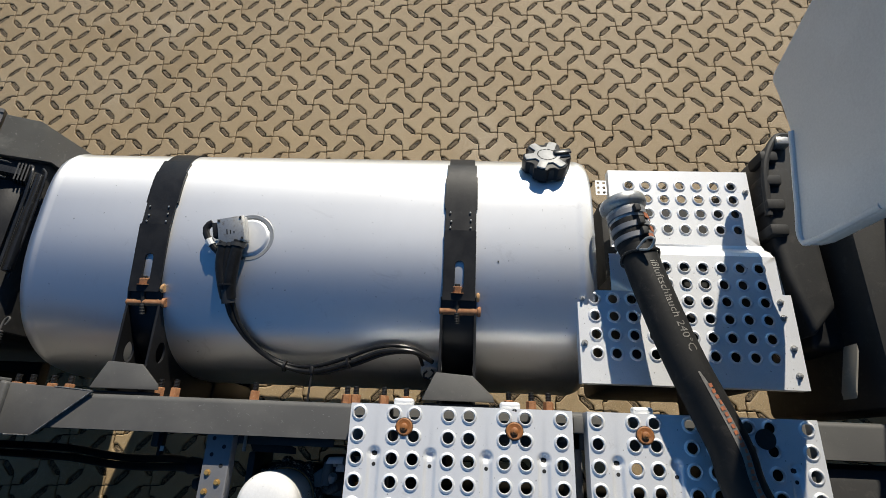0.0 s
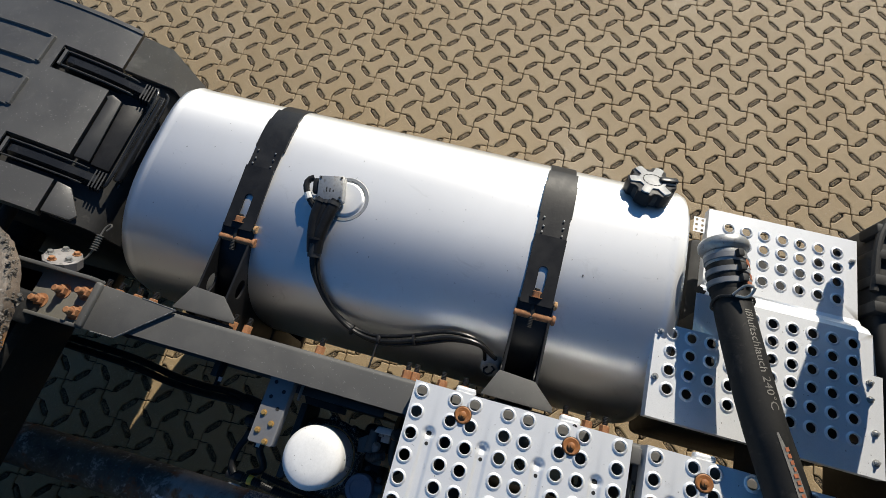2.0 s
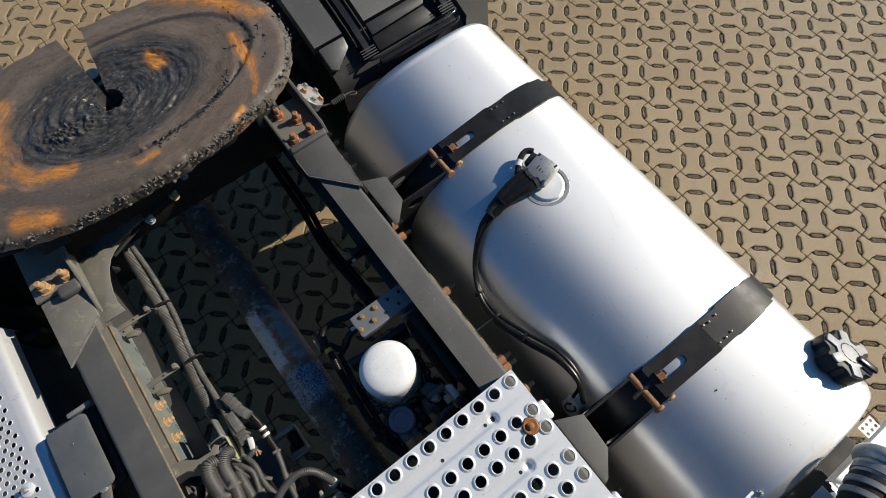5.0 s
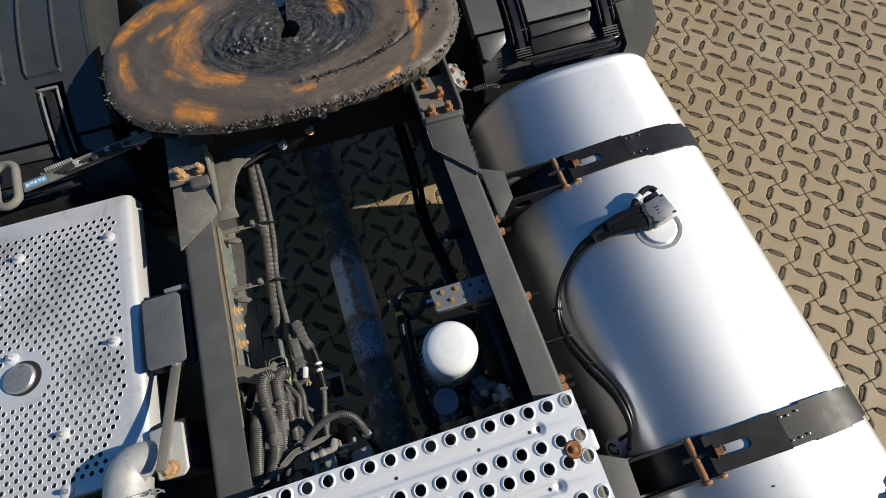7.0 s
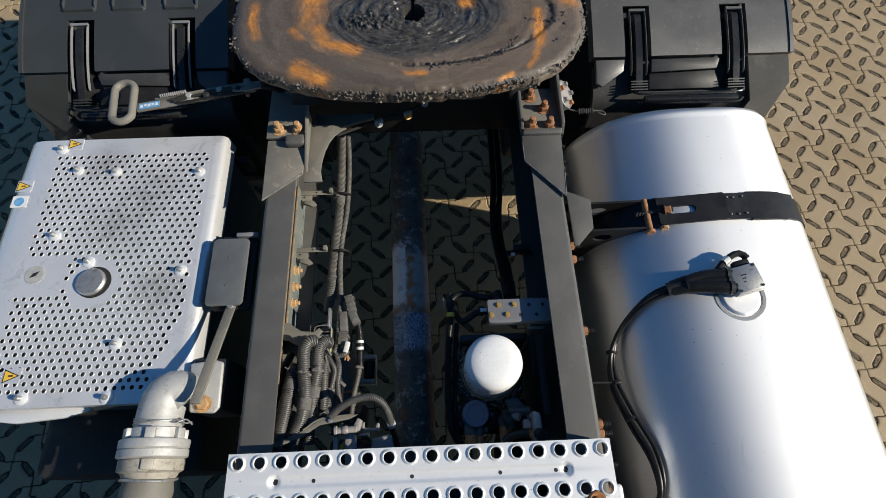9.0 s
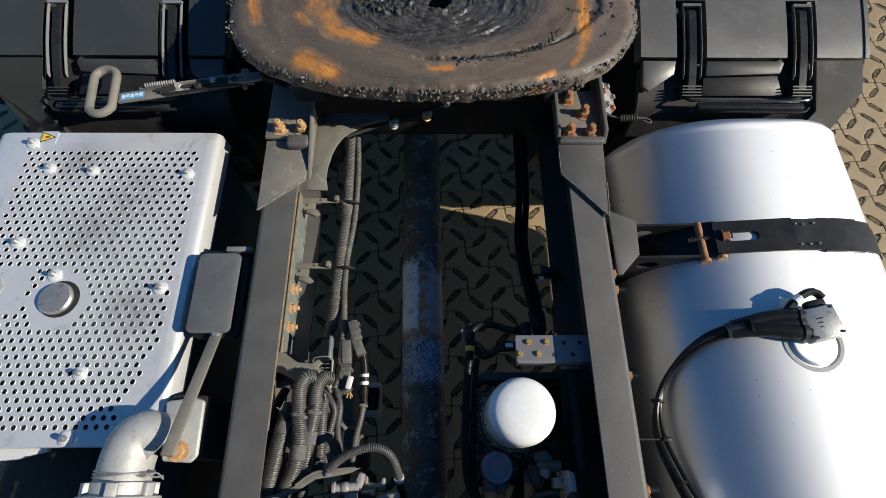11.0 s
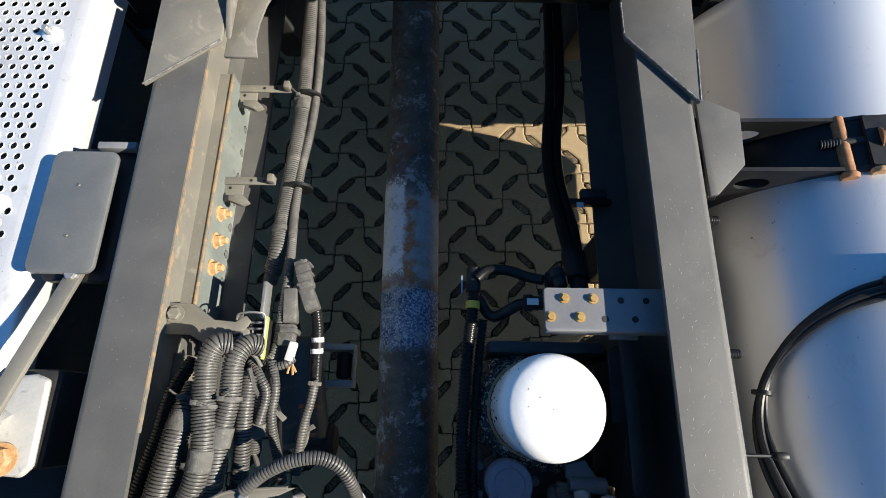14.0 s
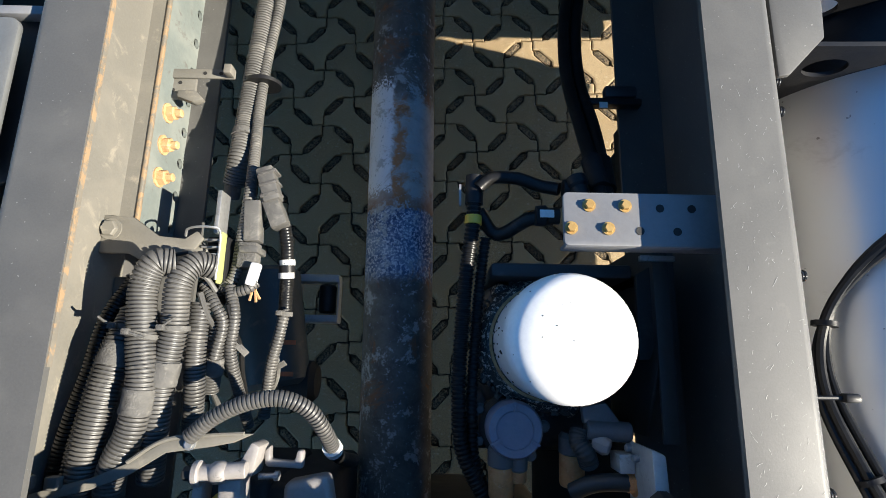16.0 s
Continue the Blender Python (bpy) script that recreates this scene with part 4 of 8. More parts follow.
def tank_strap(yc, label):
    s = thing("tank_strap", (TX, yc, TZ - TB), label, "strap", "tank straps")
    part("band", strap_band(yc - 0.036, yc + 0.036, -150, 101, 0.001, 0.003), BLACK, s)
    part("stiffener", strap_band(yc - 0.041, yc + 0.041, 58, 98, 0.0045, 0.004), BLACK, s)
    part("upper_flange", strap_band(yc - 0.044, yc - 0.040, 64, 88, 0.001, 0.008), BLACK, s)
    part("upper_flange", strap_band(yc + 0.040, yc + 0.044, 64, 88, 0.001, 0.008), BLACK, s)
    # slotted end plate that leans from the tank to the tensioning bolt
    bm = bmesh.new()
    slot = round_outline(-0.0115, 0.0115, -0.048, 0.028, 0.0114, 5)
    rim = round_outline(-0.042, 0.042, -0.130, 0.055, 0.004, 5)
    vi = [bm.verts.new((x, y, 0.006)) for x, y in slot]
    vo = [bm.verts.new((x, y, 0.006)) for x, y in rim]
    wi = [bm.verts.new((x, y, 0.0)) for x, y in slot]
    wo = [bm.verts.new((x, y, 0.0)) for x, y in rim]
    n = len(slot)
    for i in range(n):
        j = (i + 1) % n
        bm.faces.new((vi[i], vo[i], vo[j], vi[j]))
        bm.faces.new((vo[i], wo[i], wo[j], vo[j]))
        bm.faces.new((wi[i], vi[i], vi[j], wi[j]))
        bm.faces.new((wo[i], wi[i], wi[j], wo[j]))
    way, side = Vector((-0.99, 0, -0.125)).normalized(), Vector((0, 1, 0))
    nrm = Vector((-0.125, 0, 0.99)).normalized()
    at = Vector((0.735, yc, 0.9885))
    lift(bm, lambda c: at + side * c.x + way * c.y + nrm * c.z)
    bmesh.ops.recalc_face_normals(bm, faces=bm.faces)
    part("slotted_end", bm, BLACK, s, "slotted strap end")
    for dy, dx in ((-0.027, 0.150), (-0.027, 0.172), (-0.025, 0.194), (0.027, 0.150), (0.025, 0.168), (0.028, 0.194)):
        part("rivet", moved(turned(((0.003, 0), (0.002, 0.002), (0, 0.0022)), 8), aim((0.722 + dx, yc + dy, 1.0085), (0, 0, 1))), STEEL, s)
    # tensioning bolt
    bolt = part("tension_bolt", rod((0.64, yc + 0.004, 0.967), (0.722, yc + 0.004, 0.990), 0.0065, 12, 0.001), DEEP, s, "blackened tensioning bolt")
    part("nut", hex_bolt((0.699, yc + 0.004, 0.984), (0.95, 0, 0.3), 0.013, 0.016), RUST, bolt)
    part("thread", tube([(0.625, yc + 0.004, 0.962), (0.65, yc + 0.004, 0.970)], 0.0075, 12, ribs=0.004, depth=0.001), DEEP, bolt)
    return s


tank_strap(0.717, "black steel tank strap with rusty bolt near the mudguard")
tank_strap(-0.110, "black steel tank strap with a dented band, near the filler cap")


def tank_bracket(yc):
    b = thing("tank_bracket", (0.43, yc, 0.45), "black steel tank console with holed cheeks bolted to the rail", "bracket", "tank brackets")
    d = yc - 0.717
    part("top_plate", prism([(0.433, 0.800 + d), (0.433, 0.625 + d), (0.447, 0.628 + d), (0.494, 0.678 + d), (0.500, 0.768 + d)], 0.968, 0.976, "z", 0.002), RAIL, b, "grey trapezoid top plate")
    outline = [(0.43, 0.967), (0.52, 0.969), (0.66, 0.974), (0.688, 0.984), (0.692, 0.976), (0.655, 0.961), (0.62, 0.942), (0.575, 0.906), (0.545, 0.871), (0.520, 0.81), (0.507, 0.70), (0.505, 0.42), (0.43, 0.42)]
    for y in (yc - 0.043, yc + 0.043):
        bm = bmesh.new()
        # cheek with an oval hole: outline and hole bridged ray by ray
        cx, cz, n = 0.532, 0.922, 40
        def edge(t):
            dx, dz = math.cos(t), math.sin(t)
            best = 9
            for (x0, z0), (x1, z1) in zip(outline, outline[1:] + outline[:1]):
                den = dx * (z1 - z0) - dz * (x1 - x0)
                if abs(den) < 1e-9:
                    continue
                k = ((x0 - cx) * (z1 - z0) - (z0 - cz) * (x1 - x0)) / den
                u = ((x0 - cx) * dz - (z0 - cz) * dx) / den
                if k > 0 and -1e-6 <= u <= 1 + 1e-6:
                    best = min(best, k)
            return cx + dx * best, cz + dz * best
        angles = sorted([2 * math.pi * k / n for k in range(n)] + [math.atan2(z - cz, x - cx) % (2 * math.pi) for x, z in outline])
        rings = []
        for yy in (y - 0.003, y + 0.003):
            rings.append([[bm.verts.new((cx + 0.027 * math.cos(t), yy, cz + 0.020 * math.sin(t))) for t in angles], [bm.verts.new((edge(t)[0], yy, edge(t)[1])) for t in angles]])
        m = len(angles)
        for k in range(m):
            j = (k + 1) % m
            bm.faces.new((rings[0][0][k], rings[0][1][k], rings[0][1][j], rings[0][0][j]))
            bm.faces.new((rings[1][0][k], rings[1][0][j], rings[1][1][j], rings[1][1][k]))
            bm.faces.new((rings[0][0][k], rings[0][0][j], rings[1][0][j], rings[1][0][k]))
            bm.faces.new((rings[0][1][k], rings[1][1][k], rings[1][1][j], rings[0][1][j]))
        bmesh.ops.remove_doubles(bm, verts=bm.verts, dist=0.0002)
        bmesh.ops.recalc_face_normals(bm, faces=bm.faces)
        part("cheek", bm, BLACK, b)
    part("saddle", strap_band(yc - 0.040, yc + 0.040, 119, 172, 0.002, 0.004), BLACK, b, "black saddle against the tank")
    part("back_plate", box(0.420, 0.428, yc - 0.08, yc + 0.08, 0.45, 0.965, 0.002), BLACK, b)
    part("cradle", box(0.43, 1.15, yc - 0.055, yc + 0.055, 0.285, 0.322, 0.01), BLACK, b)
    part("cradle_riser", box(0.43, 0.51, yc - 0.054, yc + 0.054, 0.30, 0.60, 0.01), BLACK, b)
    pin = part("cross_pin", rod((0.655, yc - 0.049, 0.968), (0.655, yc + 0.049, 0.968), 0.0095, 16, 0.002), RUST, b, "rusty cross pin")
    part("pin_head", rod((0.655, yc - 0.057, 0.968), (0.655, yc - 0.048, 0.968), 0.0130, 16, 0.002), RUST, pin)
    part("pivot_disc", rod((0.690, yc - 0.053, 0.982), (0.690, yc - 0.045, 0.982), 0.0115, 16, 0.002), RUST_TAN, b, "tan pivot pin head")
    return b


tank_bracket(0.717)
tank_bracket(-0.110)


# ---- catwalk ----
def sheet_edge(bm, outline, z, drop, t=0.003):
    """A turned-down rim below an outline."""
    n = len(outline)
    for i in range(n):
        (x0, y0), (x1, y1) = outline[i], outline[(i + 1) % n]
        quad(bm, (x0, y0, z), (x1, y1, z), (x1, y1, z - drop), (x0, y0, z - drop))


def dish(x, v):
    """The depth of a pressed groove: a shallow channel that ends in a round bowl."""
    def ease(t):
        t = max(0.0, min(1.0, t))
        return t * t * (3 - 2 * t)
    channel = 0.0052 * ease((0.0135 - abs(v)) / 0.007) * ease((0.318 - abs(x)) / 0.012)
    bowl = 0.0105 * ease((0.0160 - math.hypot(abs(x) - 0.312, v)) / 0.011)
    return max(channel, bowl)


def catwalk_plate(y_rear, depth, name_label, dents=True):
    """Anodised plank: rows of flanged holes in pairs, with pressed grooves between."""
    Z = 1.06
    rows = [0.020, 0.098, 0.143, 0.219, 0.264, 0.341, 0.387, 0.465]
    cols = [-0.394 + 0.0464 * k for k in range(18)]
    bm = bmesh.new()
    half = 0.0225
    x_lo, x_hi = -0.415, 0.415
    xs = [x_lo] + [(a + b) / 2 for a, b in zip(cols, cols[1:])] + [x_hi]
    spans = []
    for r in rows:
        lo, hi = r - half, r + half
        if r == rows[0]:
            lo = 0.0
        if r == rows[-1]:
            hi = depth
        spans.append((lo, hi))
        for k, c in enumerate(cols):
            holed_cell(bm, xs[k], xs[k + 1], y_rear - hi, y_rear - lo, c, y_rear - r, Z, 0.0118, 0.0038)
    for (l0, h0), (l1, h1) in zip(spans, spans[1:]):
        if l1 - h0 < 0.002:
            quad(bm, (x_lo, y_rear - l1, Z), (x_hi, y_rear - l1, Z), (x_hi, y_rear - h0, Z), (x_lo, y_rear - h0, Z))
            continue
        mid, w = (h0 + l1) / 2, (l1 - h0) / 2
        ys = [-1 + k / 6 for k in range(13)]
        ends = [0.330 - 0.0036 * k for k in range(12)]
        xq = [x_lo] + [-v for v in ends] + [-0.27, -0.15, 0.0, 0.15, 0.27] + ends[::-1] + [x_hi]
        grid = [[bm.verts.new((x, y_rear - (mid + w * u), Z - dish(x, w * u))) for u in ys] for x in xq]
        for a, b in zip(grid, grid[1:]):
            for k in range(len(ys) - 1):
                bm.faces.new((a[k], b[k], b[k + 1], a[k + 1]))
    sheet_edge(bm, [(x_lo, y_rear), (x_hi, y_rear), (x_hi, y_rear - depth), (x_lo, y_rear - depth)], Z, 0.045)
    bmesh.ops.remove_doubles(bm, verts=bm.verts, dist=0.0002)
    bmesh.ops.recalc_face_normals(bm, faces=bm.faces)
    walk_plate = thing("catwalk_plate", (0, y_rear - depth / 2, Z - 0.045), name_label, "walkway plate", "catwalk plates")
    part("sheet", bm, ALU, walk_plate, angle=50)
    for gx in (-0.21, 0.0, 0.19, 0.310):
        for r in (0.0595, 0.181, 0.3025, 0.426):
            part("drain_hole", moved(turned(((0.0042, 0), (0.0042, 0.0006), (0, 0.0006)), 12), Matrix.Translation((gx - 0.02, y_rear - r, Z - 0.0054))), DEEP, walk_plate)
    for sy in (-1, 1):
        part("bearer", box(-0.41, 0.41, y_rear - depth / 2 + sy * depth * 0.36 - 0.02, y_rear - depth / 2 + sy * depth * 0.36 + 0.02, 1.0, 1.05, 0.004), DEEP, walk_plate)
    return walk_plate


cw1 = catwalk_plate(0.122, 0.490, "silver anodised catwalk plate with flanged holes and orange-brown fixing discs")
cw2 = catwalk_plate(-0.400, 0.490, "silver anodised catwalk plate with flanged holes, partly under a hose")


def fixing_disc(parent, x, y):
    d = part("fixing_disc", moved(turned(((0.0185, 0), (0.0185, 0.003), (0.016, 0.0045), (0.008, 0.003), (0.008, 0.008), (0.005, 0.010), (0, 0.010)), 24), Matrix.Translation((x, y, 1.062))), DISC, parent, "orange-brown fixing disc")
    # black ring paints the disc's shadow line on the sheet
    part("shadow_ring", moved(turned(((0.0198, -0.0012), (0.0198, 0.0012), (0.0185, 0.0016)), 24), Matrix.Translation((x, y, 1.062))), DEEP, d)
    part("stud", moved(turned(((0.004, 0.009), (0.0035, 0.0115), (0, 0.012)), 10), Matrix.Translation((x, y, 1.062))), DISC, d)


for parent, x, y in ((cw1, 0.368, 0.0), (cw1, 0.368, -0.241), (cw2, 0.370, -0.521)):
    fixing_disc(parent, x, y)
part("round_cover", moved(turned(((0.021, 0), (0.021, 0.003), (0, 0.003)), 24), Matrix.Translation((0.372, -0.772, 1.0635))), DEEP, cw2, "dark round cover")
for parent, y in ((cw1, 0.006), (cw1, -0.233), (cw2, -0.525)):
    part("lug", box(0.414, 0.430, y - 0.023, y + 0.023, 1.03, 1.052, 0.006, 3), ALU, parent)
bridge = thing("cross_member", (0, -0.38, 0.9), "dark steel cross member between the catwalk plates", "cross member")
part("beam", box(-0.405, 0.405, -0.397, -0.371, 0.9, 1.0, 0.004), RAIL, bridge)
part("post", box(0.37, 0.405, -0.395, -0.373, 1.0, 1.045, 0.003), RAIL, bridge)


# ---- side step ----
def side_step():
    s = thing("side_step", (0.8, -0.68, 0.7), "silver perforated two-level step plate beside the tank", "step")
    bm = bmesh.new()
    P = 0.0472

    def grid(x_rows, y_cols, x0, x1, y0, y1, z, skip=()):
        xs = [x0] + [(a + b) / 2 for a, b in zip(x_rows, x_rows[1:])] + [x1]
        ys = [y0] + [(a + b) / 2 for a, b in zip(y_cols, y_cols[1:])] + [y1]
        for i, x in enumerate(x_rows):
            for j, y in enumerate(y_cols):
                if (i, j) in skip:
                    quad(bm, (xs[i], ys[j], z), (xs[i + 1], ys[j], z), (xs[i + 1], ys[j + 1], z), (xs[i], ys[j + 1], z))
                else:
                    holed_cell(bm, xs[i], xs[i + 1], ys[j], ys[j + 1], x, y, z, 0.0118, 0.0038)
    inner_x = [0.560, 0.606, 0.653, 0.698, 0.743, 0.788]
    cols = [-0.879 + P * k for k in range(10)]
    zi, zo = 0.975, 0.935
    grid(inner_x[:4], cols, 0.487, 0.7205, -0.945, -0.412, zi)
    grid(inner_x[4:], cols[:8], 0.7205, 0.822, -0.925, -0.50, zi, {(0, 7), (1, 7)})
    outer_x = [0.913, 0.961, 1.005, 1.047]
    ocols = [-0.867 + P * k for k in range(7)]
    grid(outer_x, ocols, 0.868, 1.095, -0.918, -0.528, zo)
    # sloping band between the treads
    for (xa, za), (xb, zb) in (((0.822, zi), (0.836, zi - 0.008)), ((0.836, zi - 0.008), (0.856, zo + 0.005)), ((0.856, zo + 0.005), (0.868, zo))):
        quad(bm, (xa, -0.922, za), (xb, -0.920, zb), (xb, -0.528, zb), (xa, -0.52, za))
    # turned-down rims
    for a, b, z in (((0.487, -0.945), (0.487, -0.412), zi), ((0.487, -0.412), (0.7205, -0.412), zi), ((0.7205, -0.412), (0.7205, -0.50), zi), ((0.868, -0.528), (1.095, -0.528), zo), ((1.095, -0.528), (1.095, -0.918), zo), ((1.095, -0.918), (0.868, -0.918), zo), ((0.822, -0.925), (0.487, -0.945), zi)):
        quad(bm, (*a, z), (*b, z), (*b, z - 0.03), (*a, z - 0.03))
    bmesh.ops.remove_doubles(bm, verts=bm.verts, dist=0.0003)
    bmesh.ops.recalc_face_normals(bm, faces=bm.faces)
    part("tread", bm, ALU, s, angle=50)
    for x, y, z in ((0.697, -0.425, zi), (0.583, -0.424, zi), (1.03, -0.905, zo), (0.70, -0.915, zi), (0.66, -0.915, zi), (0.585, -0.925, zi), (0.52, -0.925, zi)):
        part("screw", hex_bolt((x, y, z + 0.001), (0, 0, 1), 0.006, 0.004, 0.006), STEEL, s)
    part("support", box(0.52, 1.06, -0.90, -0.87, 0.70, 0.93, 0.005), DEEP, s)
    part("support", box(0.52, 0.80, -0.56, -0.53, 0.70, 0.96, 0.005), DEEP, s)
    part("post", box(0.425, 0.56, -0.75, -0.70, 0.80, 0.95, 0.005), DEEP, s)
    part("under_box", box(0.50, 1.07, -0.915, -0.535, 0.42, 0.80, 0.02), DEEP, s, "dark box below the treads")
    tab = bmesh.new()
    for i in range(3):
        for j in range(2):
            holed_cell(tab, 1.02 + 0.0155 * i, 1.0355 + 0.0155 * i, -0.525 + 0.016 * j, -0.509 + 0.016 * j, 1.0277 + 0.0155 * i, -0.517 + 0.016 * j, 0.925, 0.0042, 0.0, 12)
    part("holed_tab", tab, ALU, s, "small holed bracket tab")
    return s


side_step()


# ---- hot-air hose ----
def hose():
    line = [(0.915, -0.526, 1.050), (0.822, -0.543, 1.056), (0.768, -0.551, 1.066), (0.711, -0.560, 1.080), (0.61, -0.582, 1.098), (0.511, -0.610, 1.110), (0.43, -0.642, 1.112), (0.344, -0.675, 1.112), (0.271, -0.690, 1.112), (0.12, -0.755, 1.112), (-0.10, -0.83, 1.112), (-0.36, -0.86, 1.112), (-0.56, -0.72, 1.08), (-0.625, -0.40, 1.02), (-0.615, -0.12, 1.0), (-0.612, 0.02, 1.0)]
    h = thing("air_hose", (0.4, -0.67, 1.065), "thick black rubber hose with clamped metal end on the catwalk", "hose")
    body = part("hose", tube(line, 0.0425, 44, 0.02), HOSE, h)
    p0, p1 = Vector(line[0]), Vector(line[1])
    way = (p0 - p1).normalized()
    m = aim(p1, way) @ Matrix.Diagonal((0.735, 0.735, 1, 1))
    part("sleeve", moved(turned(((0.059, -0.02), (0.0625, -0.005), (0.0625, 0.052), (0.058, 0.056)), 32), m), HOSE, h)
    part("collar", moved(turned(((0.060, 0.050), (0.062, 0.060), (0.066, 0.066), (0.066, 0.082), (0.061, 0.086), (0.075, 0.092), (0.079, 0.098), (0.079, 0.110), (0.075, 0.116), (0.055, 0.118), (0.050, 0.112), (0.048, 0.02)), 36), m), STEEL, h, "zinc coupling collar")
    for z in (-0.004, 0.024, 0.060):
        clamp = part("clamp", moved(turned(((0.063, z), (0.0665, z + 0.001), (0.0665, z + 0.014), (0.063, z + 0.015)), 36), m), PLATEGREY, h, "dull grey band clamp")
        for a in (100, 285):
            t = radians(a)
            part("clamp_bolt", moved(box(-0.008, 0.012, -0.010, 0.010, z - 0.002, z + 0.017, 0.003), m @ pose(0.071 * math.cos(t), 0.071 * math.sin(t), 0, 0, 0, a)), DEEP, clamp)
    turn = m.to_3x3()
    side = max(range(0, 360, 5), key=lambda d: (turn @ Vector((math.cos(radians(d)), math.sin(radians(d)), 0))).dot(Vector((0, -0.75, 0.6))))
    for z, a in ((0.044, side - 12), (0.040, side + 8), (0.008, side - 4), (-0.014, side - 22)):
        patch = [moved(box(0.0, 0.0012, -0.007, 0.007, z, z + 0.014, 0), m @ pose(0.0668 * math.cos(radians(b)), 0.0668 * math.sin(radians(b)), 0, 0, 0, b)) for b in (a, a + 9)]
        part("red_mark", merge(*patch), REDPRINT, h, "red printed mark")
    # safety wire round the hose behind the collar
    q = Vector(line[2])
    w2 = (Vector(line[1]) - q).normalized()
    mm = aim(q + w2 * 0.01, w2)
    loop = [mm @ Vector((0.0460 * math.cos(radians(a)), 0.0460 * math.sin(radians(a)), 0.004 * math.sin(radians(3 * a)))) for a in range(0, 361, 20)]
    part("tie_wire", tube(loop, 0.0032, 8, 0.01), BLACK, h)
    hook = [mm @ Vector(v) for v in ((0.02, 0.044, 0.0), (0.00, 0.066, 0.014), (-0.01, 0.084, 0.0), (0.0, 0.066, -0.014), (0.015, 0.048, -0.004))]
    part("wire_hook", tube(hook, 0.0032, 8, 0.006), STEEL, h, "bright wire hook")
    # lettering along the top of the hose
    path = smooth_path(line, 0.004)

    def on_hose(s, side):
        """A point of the hose's skin: s metres from its end, side metres round it from the top."""
        i = min(max(int(s / 0.004), 1), len(path) - 2)
        p = path[i] + (path[i + 1] - path[i]) * (s / 0.004 - i)
        d = (path[i + 1] - path[i - 1]).normalized()
        lat = d.cross(Vector((0, 0, 1))).normalized()
        up = lat.cross(d)
        a = side / 0.0430
        return p + (up * math.cos(a) + lat * math.sin(a)) * 0.0434

    cu = bpy.data.curves.new("lettering", "FONT")
    cu.body, cu.size, cu.resolution_u = "i\u00dfluftschlauch 240\u00b0C", 0.0265, 2
    tmp = new("tmp_text", cu)
    bpy.context.view_layer.update()
    me = bpy.data.meshes.new_from_object(tmp.evaluated_get(bpy.context.evaluated_depsgraph_get()))
    bpy.data.objects.remove(tmp)
    bm = bmesh.new()
    bm.from_mesh(me)
    bpy.data.meshes.remove(me)
    lift(bm, lambda c: on_hose(0.175 + c.x, -0.001 - c.y))
    part("lettering", bm, GREYPRINT, h, "grey printed lettering on the hose", smooth=False)
    stripe = bmesh.new()
    for k in range(30):
        s0, s1 = 0.435 + 0.0135 * k, 0.435 + 0.0135 * (k + 1)
        w0, w1 = (0.004 + 0.013 * min(1, k / 6)), (0.004 + 0.013 * min(1, (k + 1) / 6))
        quad(stripe, on_hose(s0, 0.004), on_hose(s1, 0.004), on_hose(s1, 0.004 - w1), on_hose(s0, 0.004 - w0))
    part("pale_stripe", stripe, GREYPRINT, h, "worn pale stripe")
    marks = bmesh.new()
    rnd = random.Random(5)
    for k in range(30):
        s0 = 0.462 + 0.012 * k
        a, b = rnd.choice(((-0.010, -0.003), (-0.010, -0.001), (-0.009, -0.002), (-0.010, -0.005)))
        pts = [on_hose(s0, a), on_hose(s0 + 0.0075, a), on_hose(s0 + 0.0075, b), on_hose(s0, b)]
        c = path[int(s0 / 0.004)]
        quad(marks, *[p + (p - c).normalized() * 0.0009 for p in pts])
    part("red_mark", marks, REDPRINT, h, "worn red print on the hose")
    return h


hose()


# ---- cab: rear parts beside the step ----
def cab_fairing():
    f = thing("cab_side_fairing", (1.05, -0.93, 1.14), "light grey cab side fairing with a rounded lower corner", "fairing")
    lower = [(0.790, 1.175), (0.800, 1.130), (0.825, 1.112), (0.87, 1.122), (0.94, 1.147), (1.08, 1.170), (1.20, 1.158), (1.262, 1.146), (1.275, 1.165), (1.33, 1.325), (1.42, 1.60), (1.44, 2.6), (0.75, 2.6), (0.77, 1.60), (0.782, 1.35)]
    part("panel", prism([(x, z - 0.02 if z < 2 else z) for x, z in lower], -0.957, -0.912, "y", 0.012, 3), FAIRING, f)
    part("lip", tube([(0.792, -0.917, 1.34), (0.800, -0.914, 1.14), (0.826, -0.912, 1.108), (0.90, -0.912, 1.123), (1.08, -0.912, 1.160)], 0.008, 10), FAIRING, f)
    return f


cab_fairing()


